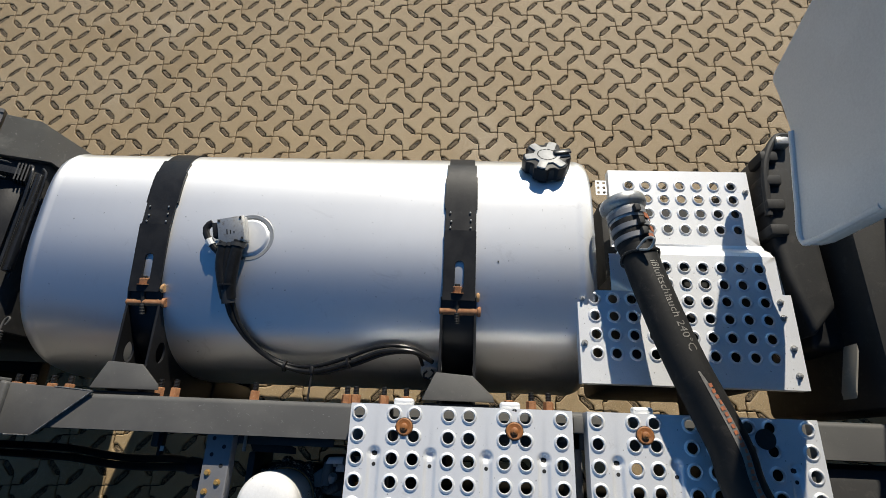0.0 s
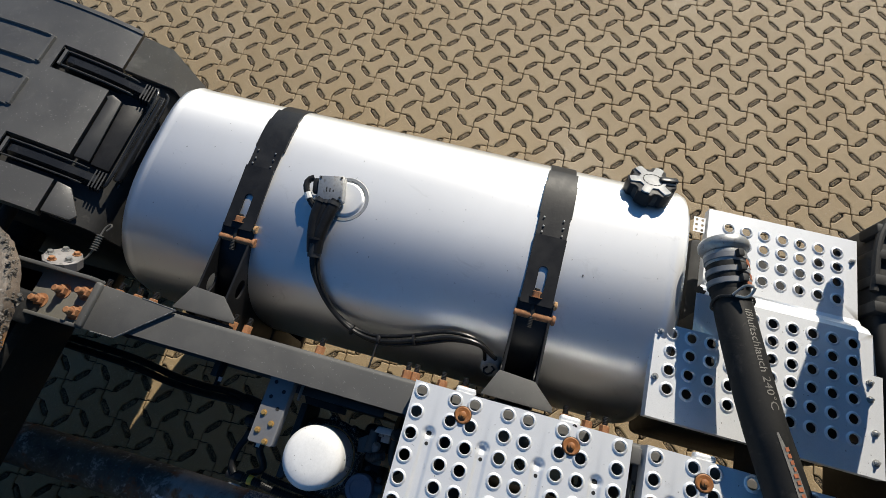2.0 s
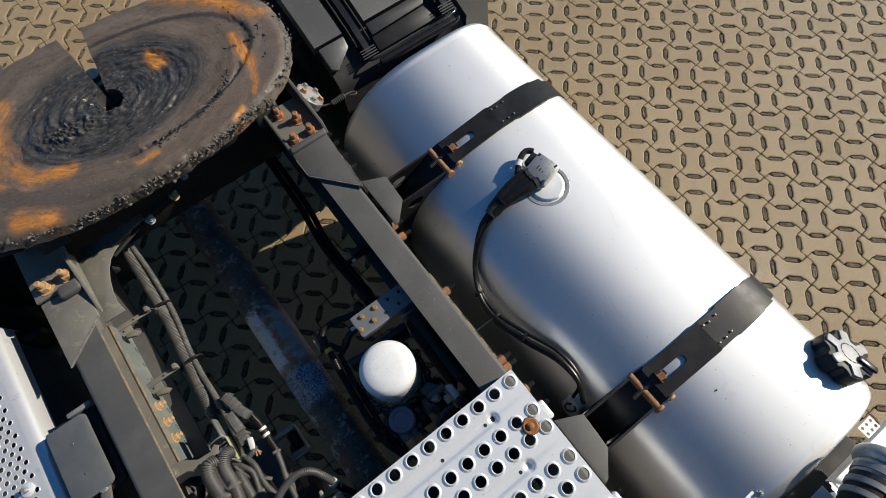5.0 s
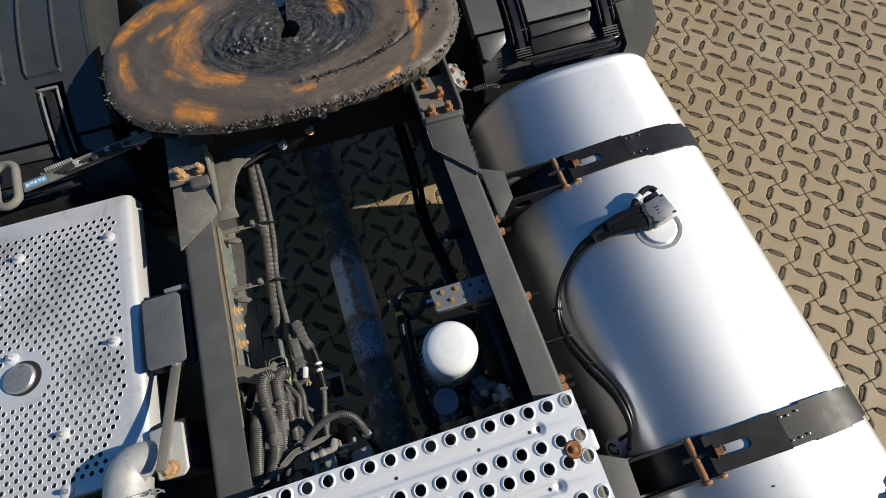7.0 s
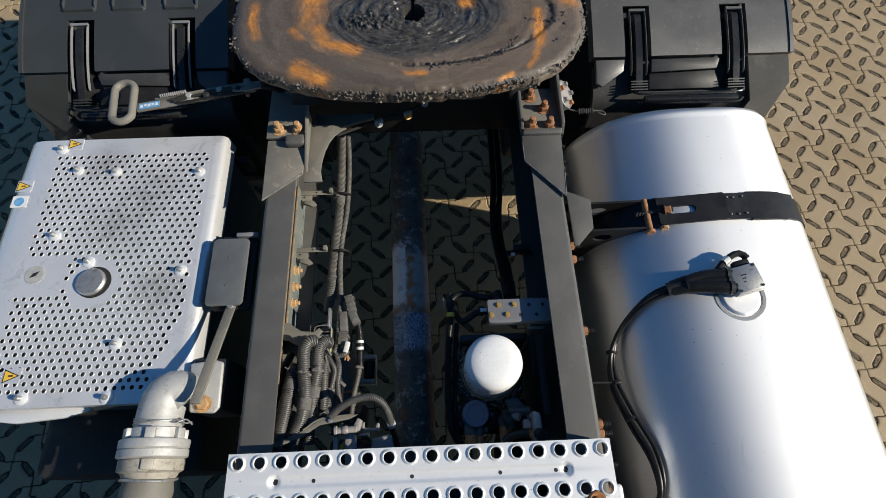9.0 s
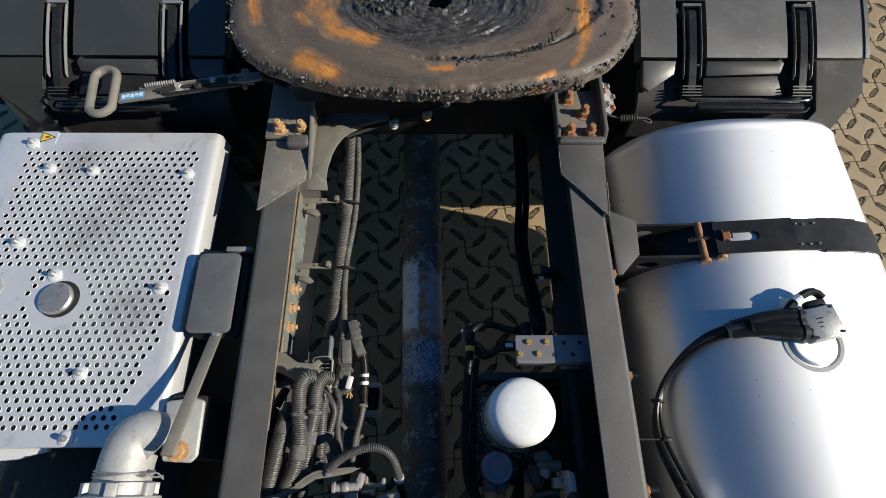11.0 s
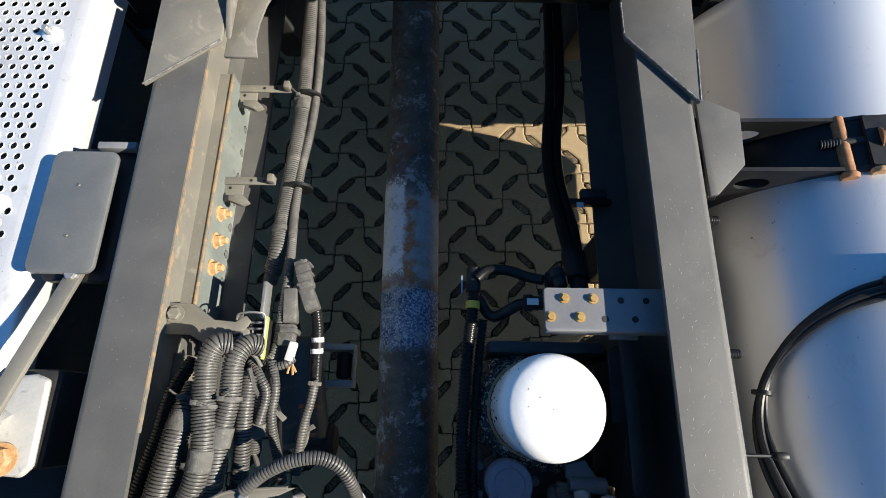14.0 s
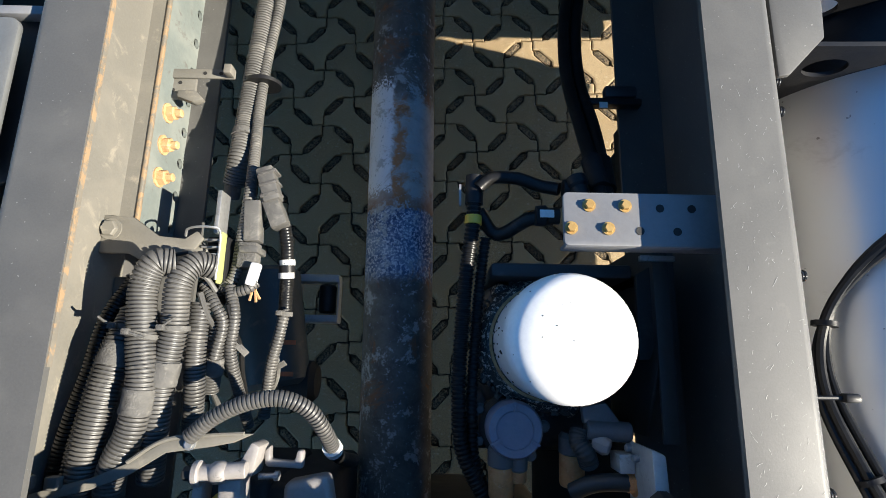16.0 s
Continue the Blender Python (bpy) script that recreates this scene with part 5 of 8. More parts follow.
def cab_rear():
    c = thing("cab_rear_wall", (0.0, -1.3, 0.9), "cab rear underside, its shadow put into a near-black colour", "truck cab")
    # wall and skirt coloured near-black for the shadow behind the cab
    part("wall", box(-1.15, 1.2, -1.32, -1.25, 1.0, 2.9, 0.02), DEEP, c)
    # body out of view, added to cut sky light under the truck
    part("unseen_cab_body", box(-1.2, 1.22, -3.4, -1.325, 0.95, 3.05, 0.14, 4), FAIRING, c, "unseen light grey cab body, added to limit sky light")
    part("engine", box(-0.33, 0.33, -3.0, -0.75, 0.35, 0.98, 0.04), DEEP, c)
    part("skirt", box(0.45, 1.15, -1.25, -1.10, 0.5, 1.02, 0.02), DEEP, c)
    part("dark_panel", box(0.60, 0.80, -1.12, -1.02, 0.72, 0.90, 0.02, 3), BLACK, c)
    part("strip", prism([(0.47, -1.03), (0.49, -1.03), (0.60, -1.06), (0.58, -1.06)], 0.95, 1.0, "z", 0.003), RAIL_DUSTY, c)
    return c


cab_rear()


def cab_mudguard():
    g = thing("cab_mudguard", (1.0, -1.0, 0.7), "black ribbed plastic mudguard beside the step, darkened for the fairing's shade", "mudguard")
    pts = [(1.20, -1.00), (1.19, -1.06), (0.70, -1.07), (0.62, -1.00), (0.80, -0.955), (1.05, -0.94), (1.10, -0.955)]
    # plastic taken down to the darkest black for the cab fairing's shade
    part("body", prism(pts, 0.62, 0.955, "z", 0.018, 3), DEEP, g)
    for k in range(4):
        x = 1.13 - 0.075 * k
        part("rib", box(x - 0.016, x + 0.016, -0.995 + 0.004 * k, -0.945 + 0.004 * k, 0.90, 0.972, 0.008), DEEP, g)
    part("lip", tube([(1.20, -1.05, 0.96), (1.19, -1.0, 0.965), (1.10, -0.955, 0.965), (0.95, -0.945, 0.955)], 0.010, 10), DEEP, g)
    part("clip", box(1.16, 1.185, -1.03, -0.99, 0.95, 0.985, 0.005), STEEL, g)
    return g


cab_mudguard()


# ---- fifth wheel ----
FWY, FWZ = 1.275, 1.2


def fw_edge(a, hx=0.01, hy=1.275):
    """The distance from the king pin hole to the plate's edge in a direction."""
    lo, hi = 0.0, 1.0
    for _ in range(30):
        k = (lo + hi) / 2
        x, y = hx + k * math.cos(a), hy + k * math.sin(a)
        d = y - FWY
        e = abs(x / 0.500) ** 2.3 + abs(d / (0.285 if d < 0 else 0.292)) ** 2.7
        lo, hi = (k, hi) if e < 1 else (lo, k)
    return lo


def fifth_wheel():
    f = thing("fifth_wheel", (0, 1.27, 1.0), "greasy fifth wheel plate with worn orange paint", "fifth wheel")
    bm = bmesh.new()
    hx, hy, n, m = 0.01, 1.275, 260, 120
    a0, a1 = radians(97), radians(443)
    rings = []
    for j in range(m + 1):
        u = j / m
        row = []
        for i in range(n + 1):
            a = a0 + (a1 - a0) * i / n
            r1 = fw_edge(a) + 0.007 * noise.noise(Vector((7 * math.cos(a), 7 * math.sin(a), 0.3))) + 0.005 * noise.noise(Vector((31 * math.cos(a), 31 * math.sin(a), 1.7)))
            r = 0.034 + (r1 - 0.034) * u
            x, y = hx + r * math.cos(a), hy + r * math.sin(a)
            e = math.hypot(x - 0.01, (y - 1.275) * 1.5)
            far = math.hypot(x - 0.01, (y - 1.275) * 2.0)
            p = Vector((x, y, 0))
            wet = max(0.0, min(1.0, (0.27 - e) / 0.06))
            z = 0.0025 * wet * noise.fractal(p * 38, 1.0, 2.0, 4) - 0.004 * wet
            z += 0.0060 * wet * noise.fractal(Vector((e * 75 + 1.2 * noise.noise(p * 8), 1.6 * math.cos(a), 1.6 * math.sin(a))), 0.9, 2.1, 3)
            lump = max(0.0, 1 - math.hypot(x + 0.120, (y - 1.245) * 1.7) / 0.08)
            z += 0.026 * lump ** 0.6 * abs(noise.fractal(p * 62, 0.8, 2.2, 4))
            z += 0.0012 * noise.fractal(p * 22, 1.0, 2.0, 3)
            groove = math.exp(-((far - 0.396) / 0.010) ** 2) * (1 if x > -0.05 and y < 1.33 else 0)
            z += groove * (-0.005 + 0.010 * noise.noise(p * 110))
            z -= 0.012 * max(0.0, (u - 0.93) / 0.07) ** 2
            row.append(bm.verts.new((x, y, FWZ + z)))
        rings.append(row)
    for a, b in zip(rings, rings[1:]):
        for i in range(n):
            bm.faces.new((a[i], b[i], b[i + 1], a[i + 1]))
    # rim, hole wall and slot walls
    for row, drop in ((rings[-1], 0.035), (rings[0], 0.09)):
        low = [bm.verts.new(v.co - Vector((0, 0, drop))) for v in row]
        for i in range(n):
            bm.faces.new((row[i], low[i], low[i + 1], row[i + 1]))
    for i in (0, n):
        col = [r[i] for r in rings]
        low = [bm.verts.new(v.co - Vector((0, 0, 0.07))) for v in col]
        for k in range(m):
            bm.faces.new((col[k], col[k + 1], low[k + 1], low[k]))
    bmesh.ops.recalc_face_normals(bm, faces=bm.faces)
    part("plate", bm, GREASE, f, angle=70)
    # a ragged skirt of grease along the front rim, with crumbs on it
    skirt = bmesh.new()
    cols, rows_n = 760, 9
    net = []
    for i in range(cols + 1):
        a = radians(172 + 206 * i / cols)
        u = Vector((math.cos(a), math.sin(a), 0))
        r = fw_edge(a)
        hang = 0.022 + 0.012 * noise.noise(Vector((9 * u.x, 9 * u.y, 0.5))) + 0.010 * abs(noise.noise(Vector((42 * u.x, 42 * u.y, 2.5))))
        line = []
        for j in range(rows_n + 1):
            v = j / rows_n
            p = Vector((hx, hy, FWZ - 0.006)) + u * (r - 0.010 + 0.012 * math.sin(math.pi * min(1.0, v * 1.25)) ** 0.7) - Vector((0, 0, v * hang))
            k = noise.fractal(p * 85, 0.7, 2.1, 4)
            p += u * (0.0055 * k) + noise.noise_vector(p * 260) * 0.0022
            line.append(skirt.verts.new(p))
        net.append(line)
    for a, b in zip(net, net[1:]):
        for j in range(rows_n):
            skirt.faces.new((a[j], a[j + 1], b[j + 1], b[j]))
    bmesh.ops.recalc_face_normals(skirt, faces=skirt.faces)
    part("grease_skirt", skirt, CLUMP, f, "clotted grey grease along the rim", angle=80)
    rnd = random.Random(3)
    crumbs = bmesh.new()
    for k in range(1500):
        a = radians(rnd.uniform(176, 374))
        thick = noise.noise(Vector((14 * math.cos(a), 14 * math.sin(a), 4.0)))
        if thick < rnd.uniform(-0.35, 0.45):
            continue
        r = fw_edge(a) + rnd.gauss(0.0, 0.005)
        p = Vector((hx + r * math.cos(a), hy + r * math.sin(a), FWZ - 0.014 + rnd.uniform(-0.022, 0.008)))
        s = rnd.uniform(0.0010, 0.0036)
        blob = bmesh.ops.create_icosphere(crumbs, subdivisions=1, radius=s, matrix=Matrix.Translation(p) @ pose(0, 0, 0, rnd.uniform(0, 90), rnd.uniform(0, 90), rnd.uniform(0, 90)) @ Matrix.Diagonal((rnd.uniform(0.8, 2.8), rnd.uniform(0.6, 1.3), rnd.uniform(0.4, 1.0), 1)))
        for v in blob["verts"]:
            v.co += noise.noise_vector(v.co * 300) * s * 0.9
    for x, y, n in ((-0.075, 1.0, 16), (0.02, 0.995, 6), (-0.32, 1.04, 9), (0.33, 1.03, 8)):
        for k in range(n):
            p = Vector((x + rnd.gauss(0, 0.010), y + rnd.gauss(0.004, 0.006), FWZ - 0.032 - 0.026 * k / n))
            s = rnd.uniform(0.003, 0.007) * (1 - 0.5 * k / n)
            blob = bmesh.ops.create_icosphere(crumbs, subdivisions=2, radius=s, matrix=Matrix.Translation(p) @ Matrix.Diagonal((1.3, 1, 1.5, 1)))
            for v in blob["verts"]:
                v.co += noise.noise_vector(v.co * 220) * s * 0.8
    tagged(part("clotted_grease", crumbs, CLUMP, f, "crumbs of dried grease on the rim"), kind="stuff")
    wet_lumps = bmesh.new()
    lines = (((0.305, 1.178), (0.273, 1.133), (0.215, 1.098), (0.148, 1.082), (0.052, 1.072)), ((0.324, 1.229), (0.358, 1.230), (0.408, 1.225)), ((0.40, 1.16), (0.43, 1.20), (0.44, 1.26)), ((0.345, 1.30), (0.39, 1.33), (0.41, 1.38)))
    for line, count, spread in zip(lines, (190, 34, 22, 22), (0.0055, 0.0040, 0.008, 0.008)):
        track = smooth_path([(x, y, 0) for x, y in line], 0.002)
        for k in range(count):
            q = track[rnd.randrange(len(track))]
            s = rnd.uniform(0.0008, 0.0026)
            at = Vector((q.x + rnd.gauss(0, spread), q.y + rnd.gauss(0, spread), FWZ + rnd.uniform(-0.002, 0.001)))
            blob = bmesh.ops.create_icosphere(wet_lumps, subdivisions=2, radius=s, matrix=Matrix.Translation(at) @ pose(0, 0, 0, 0, 0, rnd.uniform(0, 180)) @ Matrix.Diagonal((rnd.uniform(1, 2.6), 1, 0.8, 1)))
            for v in blob["verts"]:
                v.co += noise.noise_vector(v.co * 260) * s * 0.7
    tagged(part("wet_grease", wet_lumps, WETCLUMP, f, "wet black lumps scraped up in rows"), kind="stuff")
    jaw = part("lock_jaw", moved(turned(((0.030, 0), (0.030, 0.03), (0.020, 0.034), (0.020, 0.05), (0, 0.05)), 24), pose(0.0, 1.425, 1.115)), STEEL, f, "bright locking jaw in the slot")
    part("jaw_bar", box(-0.045, 0.05, 1.42, 1.455, 1.12, 1.15, 0.006), STEEL, jaw)
    part("skirt", prism([(-0.30, 1.10), (0.30, 1.10), (0.42, 1.18), (0.42, 1.45), (-0.42, 1.45), (-0.42, 1.15)], 1.06, 1.13, "z", 0.02), DEEP, f)
    for sx in (-1, 1):
        ear = part("pedestal", prism([(1.10, 1.01), (1.48, 1.01), (1.40, 1.13), (1.18, 1.13)], sx * 0.33 - 0.04, sx * 0.33 + 0.04, "x", 0.01), DEEP, f)
        part("pivot_pin", rod((sx * 0.27, 1.29, 1.10), (sx * 0.42, 1.29, 1.10), 0.028, 20, 0.004), DEEP, ear)
    part("base_plate", box(-0.43, 0.43, 1.14, 1.46, 0.975, 1.012, 0.006), DEEP, f)
    return f


fifth_wheel()


def release_handle():
    h = thing("release_handle", (-0.7, 1.16, 1.03), "grey steel pull handle of the fifth wheel with a small label", "handle")
    a, b = Vector((-0.812, 1.090, 1.045)), Vector((-0.448, 1.146, 1.06))
    d = (b - a).normalized()
    side = Vector((-d.y, d.x, 0)).normalized()
    flat = Matrix.Translation(a) @ Matrix((d, side, d.cross(side))).transposed().to_4x4()
    long = (b - a).length
    part("bar", moved(box(0, long - 0.02, -0.017, 0.014, -0.004, 0.003, 0.0015), flat), RAIL_DUSTY, h)
    part("guide_rail", moved(box(0.055, long - 0.03, 0.010, 0.016, -0.004, 0.011, 0.0015), flat), RAIL_DUSTY, h)
    part("guide_rail", moved(box(0.115, long - 0.05, -0.017, -0.012, -0.004, 0.008, 0.0015), flat), BLACK, h)
    part("pull_rod", moved(rod((0.10, 0.0, 0.008), (long - 0.05, -0.002, 0.008), 0.0045, 10), flat), DEEP, h)
    part("grip_wedge", moved(prism([(0.108, -0.012), (0.150, -0.004), (0.142, 0.008), (0.116, 0.006)], 0.003, 0.012, "z", 0.002), flat), DEEP, h)
    part("end_bracket", moved(prism([(long - 0.085, -0.012), (long - 0.045, -0.018), (long, -0.016), (long, 0.010), (long - 0.030, 0.012), (long - 0.034, 0.028), (long - 0.052, 0.028), (long - 0.050, 0.010), (long - 0.085, 0.008)], 0.004, 0.012, "z", 0.0015), flat), RAIL_DUSTY, h)
    c = Vector((-0.856, 1.110, 1.048))
    along = Vector((-0.115, 0.99, 0)).normalized()
    across = Vector((along.y, -along.x, 0))
    ring = []
    for k in range(33):
        t = 2 * math.pi * k / 32
        u, v = 0.0285 * math.cos(t), 0.0285 * math.sin(t) + math.copysign(0.044, math.sin(t) + 1e-9)
        ring.append(c + across * u + along * v)
    part("grip_loop", tube(ring, 0.0108, 14, 0.008), RAIL_DUSTY, h, "long closed grip loop")
    lab = part("label", moved(box(0.006, 0.066, -0.012, 0.008, 0.0032, 0.0042, 0), flat), BLUE, h, "scuffed pale blue label")
    for k in range(5):
        part("text_bar", moved(box(0.010 + 0.011 * k, 0.018 + 0.011 * k, -0.007 + 0.003 * (k % 2), 0.003, 0.0043, 0.0047, 0), flat), LABEL, lab)
    for u, v, mat in ((0.155, 0.002, CASTALU), (0.205, -0.006, DEEP), (0.245, 0.004, STEEL), (0.300, -0.004, DEEP)):
        part("bolt", moved(hex_bolt((u, v, 0.004), (0, 0, 1), 0.0095, 0.009), flat), mat, h)
    part("spring", moved(tube([(0.075, 0.013, 0.016), (0.150, 0.013, 0.016)], 0.006, 10, ribs=0.006, depth=0.0025), flat), DIRTYCAST, h)
    part("red_tip", moved(turned(((0.006, 0), (0.006, 0.008), (0, 0.010)), 12), flat @ Matrix.Translation((long - 0.045, -0.024, -0.004))), REDPRINT, h)
    part("hanger", rod(b, b + Vector((0.05, 0.02, -0.05)), 0.008), DEEP, h)
    return h


release_handle()



# ---- rear mudguards and wheels ----
GUARD = [(1.115, 0.50), (1.105, 0.72), (1.110, 0.88), (1.135, 0.955), (1.20, 1.005), (1.30, 1.055), (1.45, 1.105), (1.62, 1.135), (1.80, 1.140), (2.0, 1.11), (2.2, 1.02), (2.35, 0.88), (2.42, 0.70)]


def guard_at(s):
    """A point of the mudguard's arch and its outward way, s from 0 to 1 along it."""
    pts = [Vector((0, y, z)) for y, z in GUARD]
    k = min(int(s * (len(pts) - 1)), len(pts) - 2)
    u = s * (len(pts) - 1) - k
    p0, p1, p2, p3 = pts[max(k - 1, 0)], pts[k], pts[k + 1], pts[min(k + 2, len(pts) - 1)]
    p = 0.5 * (2 * p1 + (p2 - p0) * u + (2 * p0 - 5 * p1 + 4 * p2 - p3) * u * u + (3 * p1 - p0 - 3 * p2 + p3) * u ** 3)
    d = 0.5 * ((p2 - p0) + 2 * (2 * p0 - 5 * p1 + 4 * p2 - p3) * u + 3 * (3 * p1 - p0 - 3 * p2 + p3) * u * u)
    n = Vector((0, -d.z, d.y)).normalized()
    return p, n


def guard_strip(x0, x1, s0, s1, lo, hi, steps=24, round_ends=0.0, bev=0.0):
    """A band of the arch between two widths and two heights over its skin."""
    bm = bmesh.new()
    rows = []
    for k in range(steps + 1):
        s = s0 + (s1 - s0) * k / steps
        p, n = guard_at(s)
        end = min(k, steps - k) / steps
        h = hi if not round_ends else lo + (hi - lo) * min(1.0, end / round_ends) ** 0.5
        c = bev
        prof = ((x0, lo), (x0 + c, h), (x1 - c, h), (x1, lo))
        rows.append([bm.verts.new((x, (p + n * w).y, (p + n * w).z)) for x, w in prof])
    for a, b in zip(rows, rows[1:]):
        for i in range(4):
            bm.faces.new((a[i], a[(i + 1) % 4], b[(i + 1) % 4], b[i]))
    bm.faces.new(rows[0])
    bm.faces.new(rows[-1][::-1])
    bmesh.ops.recalc_face_normals(bm, faces=bm.faces)
    return bm


def guard_patch(pts, off, thick, bev=0.002):
    """A panel of the arch from an outline in (x, s)."""
    bm = bmesh.new()
    rows = []
    for h in (off - thick, off):
        row = []
        for x, s in pts:
            p, n = guard_at(s)
            row.append(bm.verts.new((x, (p + n * h).y, (p + n * h).z)))
        rows.append(row)
    n = len(pts)
    bm.faces.new(rows[0])
    bm.faces.new(rows[1][::-1])
    for i in range(n):
        bm.faces.new((rows[0][i], rows[1][i], rows[1][(i + 1) % n], rows[0][(i + 1) % n]))
    bmesh.ops.recalc_face_normals(bm, faces=bm.faces)
    return bevelled(bm, bev)


def mudguard(side, label):
    g = thing("mudguard", (side * 0.89, 1.7, 0.5), label, "mudguard", "rear mudguards")
    flip = Matrix.Diagonal((side, 1, 1, 1))

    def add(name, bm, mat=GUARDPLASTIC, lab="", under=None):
        # the left guard gets the copy with shade in its colour
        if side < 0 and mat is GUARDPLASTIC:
            mat = SHADEDGUARD
        moved(bm, flip)
        if side < 0:
            bmesh.ops.reverse_faces(bm, faces=bm.faces)
        return part(name, bm, mat, under or g, lab, angle=28)
    x0, x1, seam, top = 0.575, 1.205, 0.378, 0.474
    grooves = ((0.676, 0.752), (0.986, 1.062))
    add("shell", guard_strip(x0, x1, top, 1.0, -0.006, 0.0, 50, 0, 0.0))
    for xa, xb in ((x0, grooves[0][0]), (grooves[0][1], grooves[1][0]), (grooves[1][1], x1)):
        add("shell_panel", guard_strip(xa, xb, seam, top + 0.0015, -0.05, 0.0, 20, 0, 0.004))
    for xa, xb in grooves:
        # near-black groove floor paints the dark gap beside the rib
        add("groove", guard_strip(xa - 0.012, xb + 0.012, 0.27, top + 0.012, -0.052, -0.040, 20), DEEP)
        rib = add("rib", guard_strip(xa + 0.014, xb - 0.012, 0.288, top - 0.006, -0.045, 0.006, 40, 0.06, 0.015), GLOSSBLACK)
        # left side: pale grey edges paint in the glints along each rib
        for w in (xa + 0.012, xb - 0.016):
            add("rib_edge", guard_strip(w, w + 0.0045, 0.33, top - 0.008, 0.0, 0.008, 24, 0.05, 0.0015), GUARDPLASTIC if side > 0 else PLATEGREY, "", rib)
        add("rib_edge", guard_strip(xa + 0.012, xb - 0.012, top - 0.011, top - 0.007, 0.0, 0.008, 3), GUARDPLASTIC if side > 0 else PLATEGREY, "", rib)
        for k in range(4 if side > 0 else 3):
            add("tread_tooth", guard_strip(xa + 0.012, xb - 0.010, 0.286 + 0.008 * k, 0.2895 + 0.008 * k, -0.03, 0.010 - 0.001 * k, 2), PLASTIC, "", rib)
    add("inner_tab", guard_patch([(0.580, 0.372), (0.672, 0.372), (0.668, 0.342), (0.600, 0.300), (0.582, 0.312)], -0.004, 0.02))
    add("middle_strip", guard_patch([(0.757, 0.371), (0.955, 0.372), (0.965, 0.377), (0.976, 0.367), (0.966, 0.344), (0.757, 0.338)], -0.003, 0.02), PLASTIC)
    # recess coloured blacker than the shell to hold its shade despite the tilt
    add("recess_panel", guard_patch([(0.755, 0.336), (0.966, 0.342), (0.985, 0.288), (0.755, 0.288)], -0.014, 0.02), BLACK)
    # added strip behind the panels, stops sun from reaching the ground inside
    add("sun_block_strip", guard_strip(0.58, 1.10, 0.035, 0.36, -0.050, -0.030, 20), DEEP)
    add("outer_panel", guard_patch([(1.066, 0.374), (1.200, 0.374), (1.203, 0.30), (1.200, 0.055), (1.062, 0.055), (1.085, 0.24)], -0.004, 0.02))
    add("lip_bar", merge(tube([(0.70, 1.160, 0.972), (0.72, 1.140, 0.982), (0.86, 1.136, 0.985), (1.02, 1.134, 0.990), (1.05, 1.15, 0.984)], 0.0042, 10), tube([(0.715, 1.128, 0.955), (0.86, 1.118, 0.962), (1.02, 1.114, 0.966), (1.05, 1.13, 0.965)], 0.004, 10), box(0.73, 1.03, 1.118, 1.138, 0.955, 0.978, 0.004)), GLOSSBLACK)
    for xa, xb in ((0.672, 0.764), (0.832, 0.924), (0.985, 1.077)):
        add("pocket_floor", guard_strip(xa, xb, 0.494, 0.80, -0.004, 0.0016, 24, 0.0, 0.001))
        for w in (xa - 0.007, xb - 0.002):
            add("pocket_rim", guard_strip(w, w + 0.009, 0.488, 0.81, -0.002, 0.0085, 30, 0.012, 0.003))
        for w in (0.487, 0.800):
            add("pocket_rim", guard_strip(xa - 0.004, xb + 0.004, w, w + 0.0085, -0.002, 0.0085, 4, 0.3, 0.004))
    # flap thickened out of sight by the tyre, to block sun on the ground
    add("front_flap_blocker", prism([(1.108, 0.72), (1.165, 0.52), (1.212, 0.405), (1.285, 0.41), (1.265, 0.53), (1.225, 0.72)], 0.60, 1.20, "x", 0.01), PLASTIC)
    add("outer_edge", guard_strip(x1 - 0.006, x1 + 0.006, seam, 1.0, -0.04, 0.004, 40))
    add("inner_edge", guard_strip(x0 - 0.004, x0 + 0.010, seam, 1.0, -0.05, 0.002, 40))
    add("support_tube", rod((0.40, 1.42, 0.93), (1.0, 1.42, 0.95), 0.02, 14), DEEP)
    return g


mudguard(1, "dusty grey-black plastic mudguard with two ribs, behind the fuel tank")
mudguard(-1, "clean black plastic mudguard with ribs, coloured darker for the fifth wheel's shade")


def wheel(x0, x1, label):
    c = (x0 + x1) / 2
    w = thing("truck_wheel", (c, 1.78, 0.0), label, "wheel", "rear wheels")
    h = (x1 - x0) / 2
    prof = ((0.29, -h * 0.85), (0.36, -h), (0.46, -h * 0.97), (0.498, -h * 0.8), (0.508, -h * 0.4), (0.51, 0), (0.508, h * 0.4), (0.498, h * 0.8), (0.46, h * 0.97), (0.36, h), (0.29, h * 0.85))
    part("tyre", moved(turned(prof, 64), Matrix.Translation((c, 1.78, 0.51)) @ pose(0, 0, 0, 0, 90, 0)), TYRE, w)
    part("rim", moved(turned(((0.10, -h * 0.2), (0.24, -h * 0.3), (0.285, -h * 0.8), (0.295, -h * 0.8), (0.295, h * 0.8), (0.28, h * 0.8), (0.24, 0), (0.10, h * 0.1)), 40), Matrix.Translation((c, 1.78, 0.51)) @ pose(0, 0, 0, 0, 90, 0)), STEEL, w)
    return w


for a, b in ((0.90, 1.18), (0.60, 0.87), (-0.87, -0.60), (-1.18, -0.90)):
    wheel(a, b, "black rubber rear tyre under the mudguard")
# front wheels out of view, added to cut low sky light under the truck
for sx in (-1, 1):
    w = wheel(sx * 1.02 - 0.15, sx * 1.02 + 0.15, "unseen black rubber front tyre under the cab, added to limit sky light")
    w.location.y -= 3.95
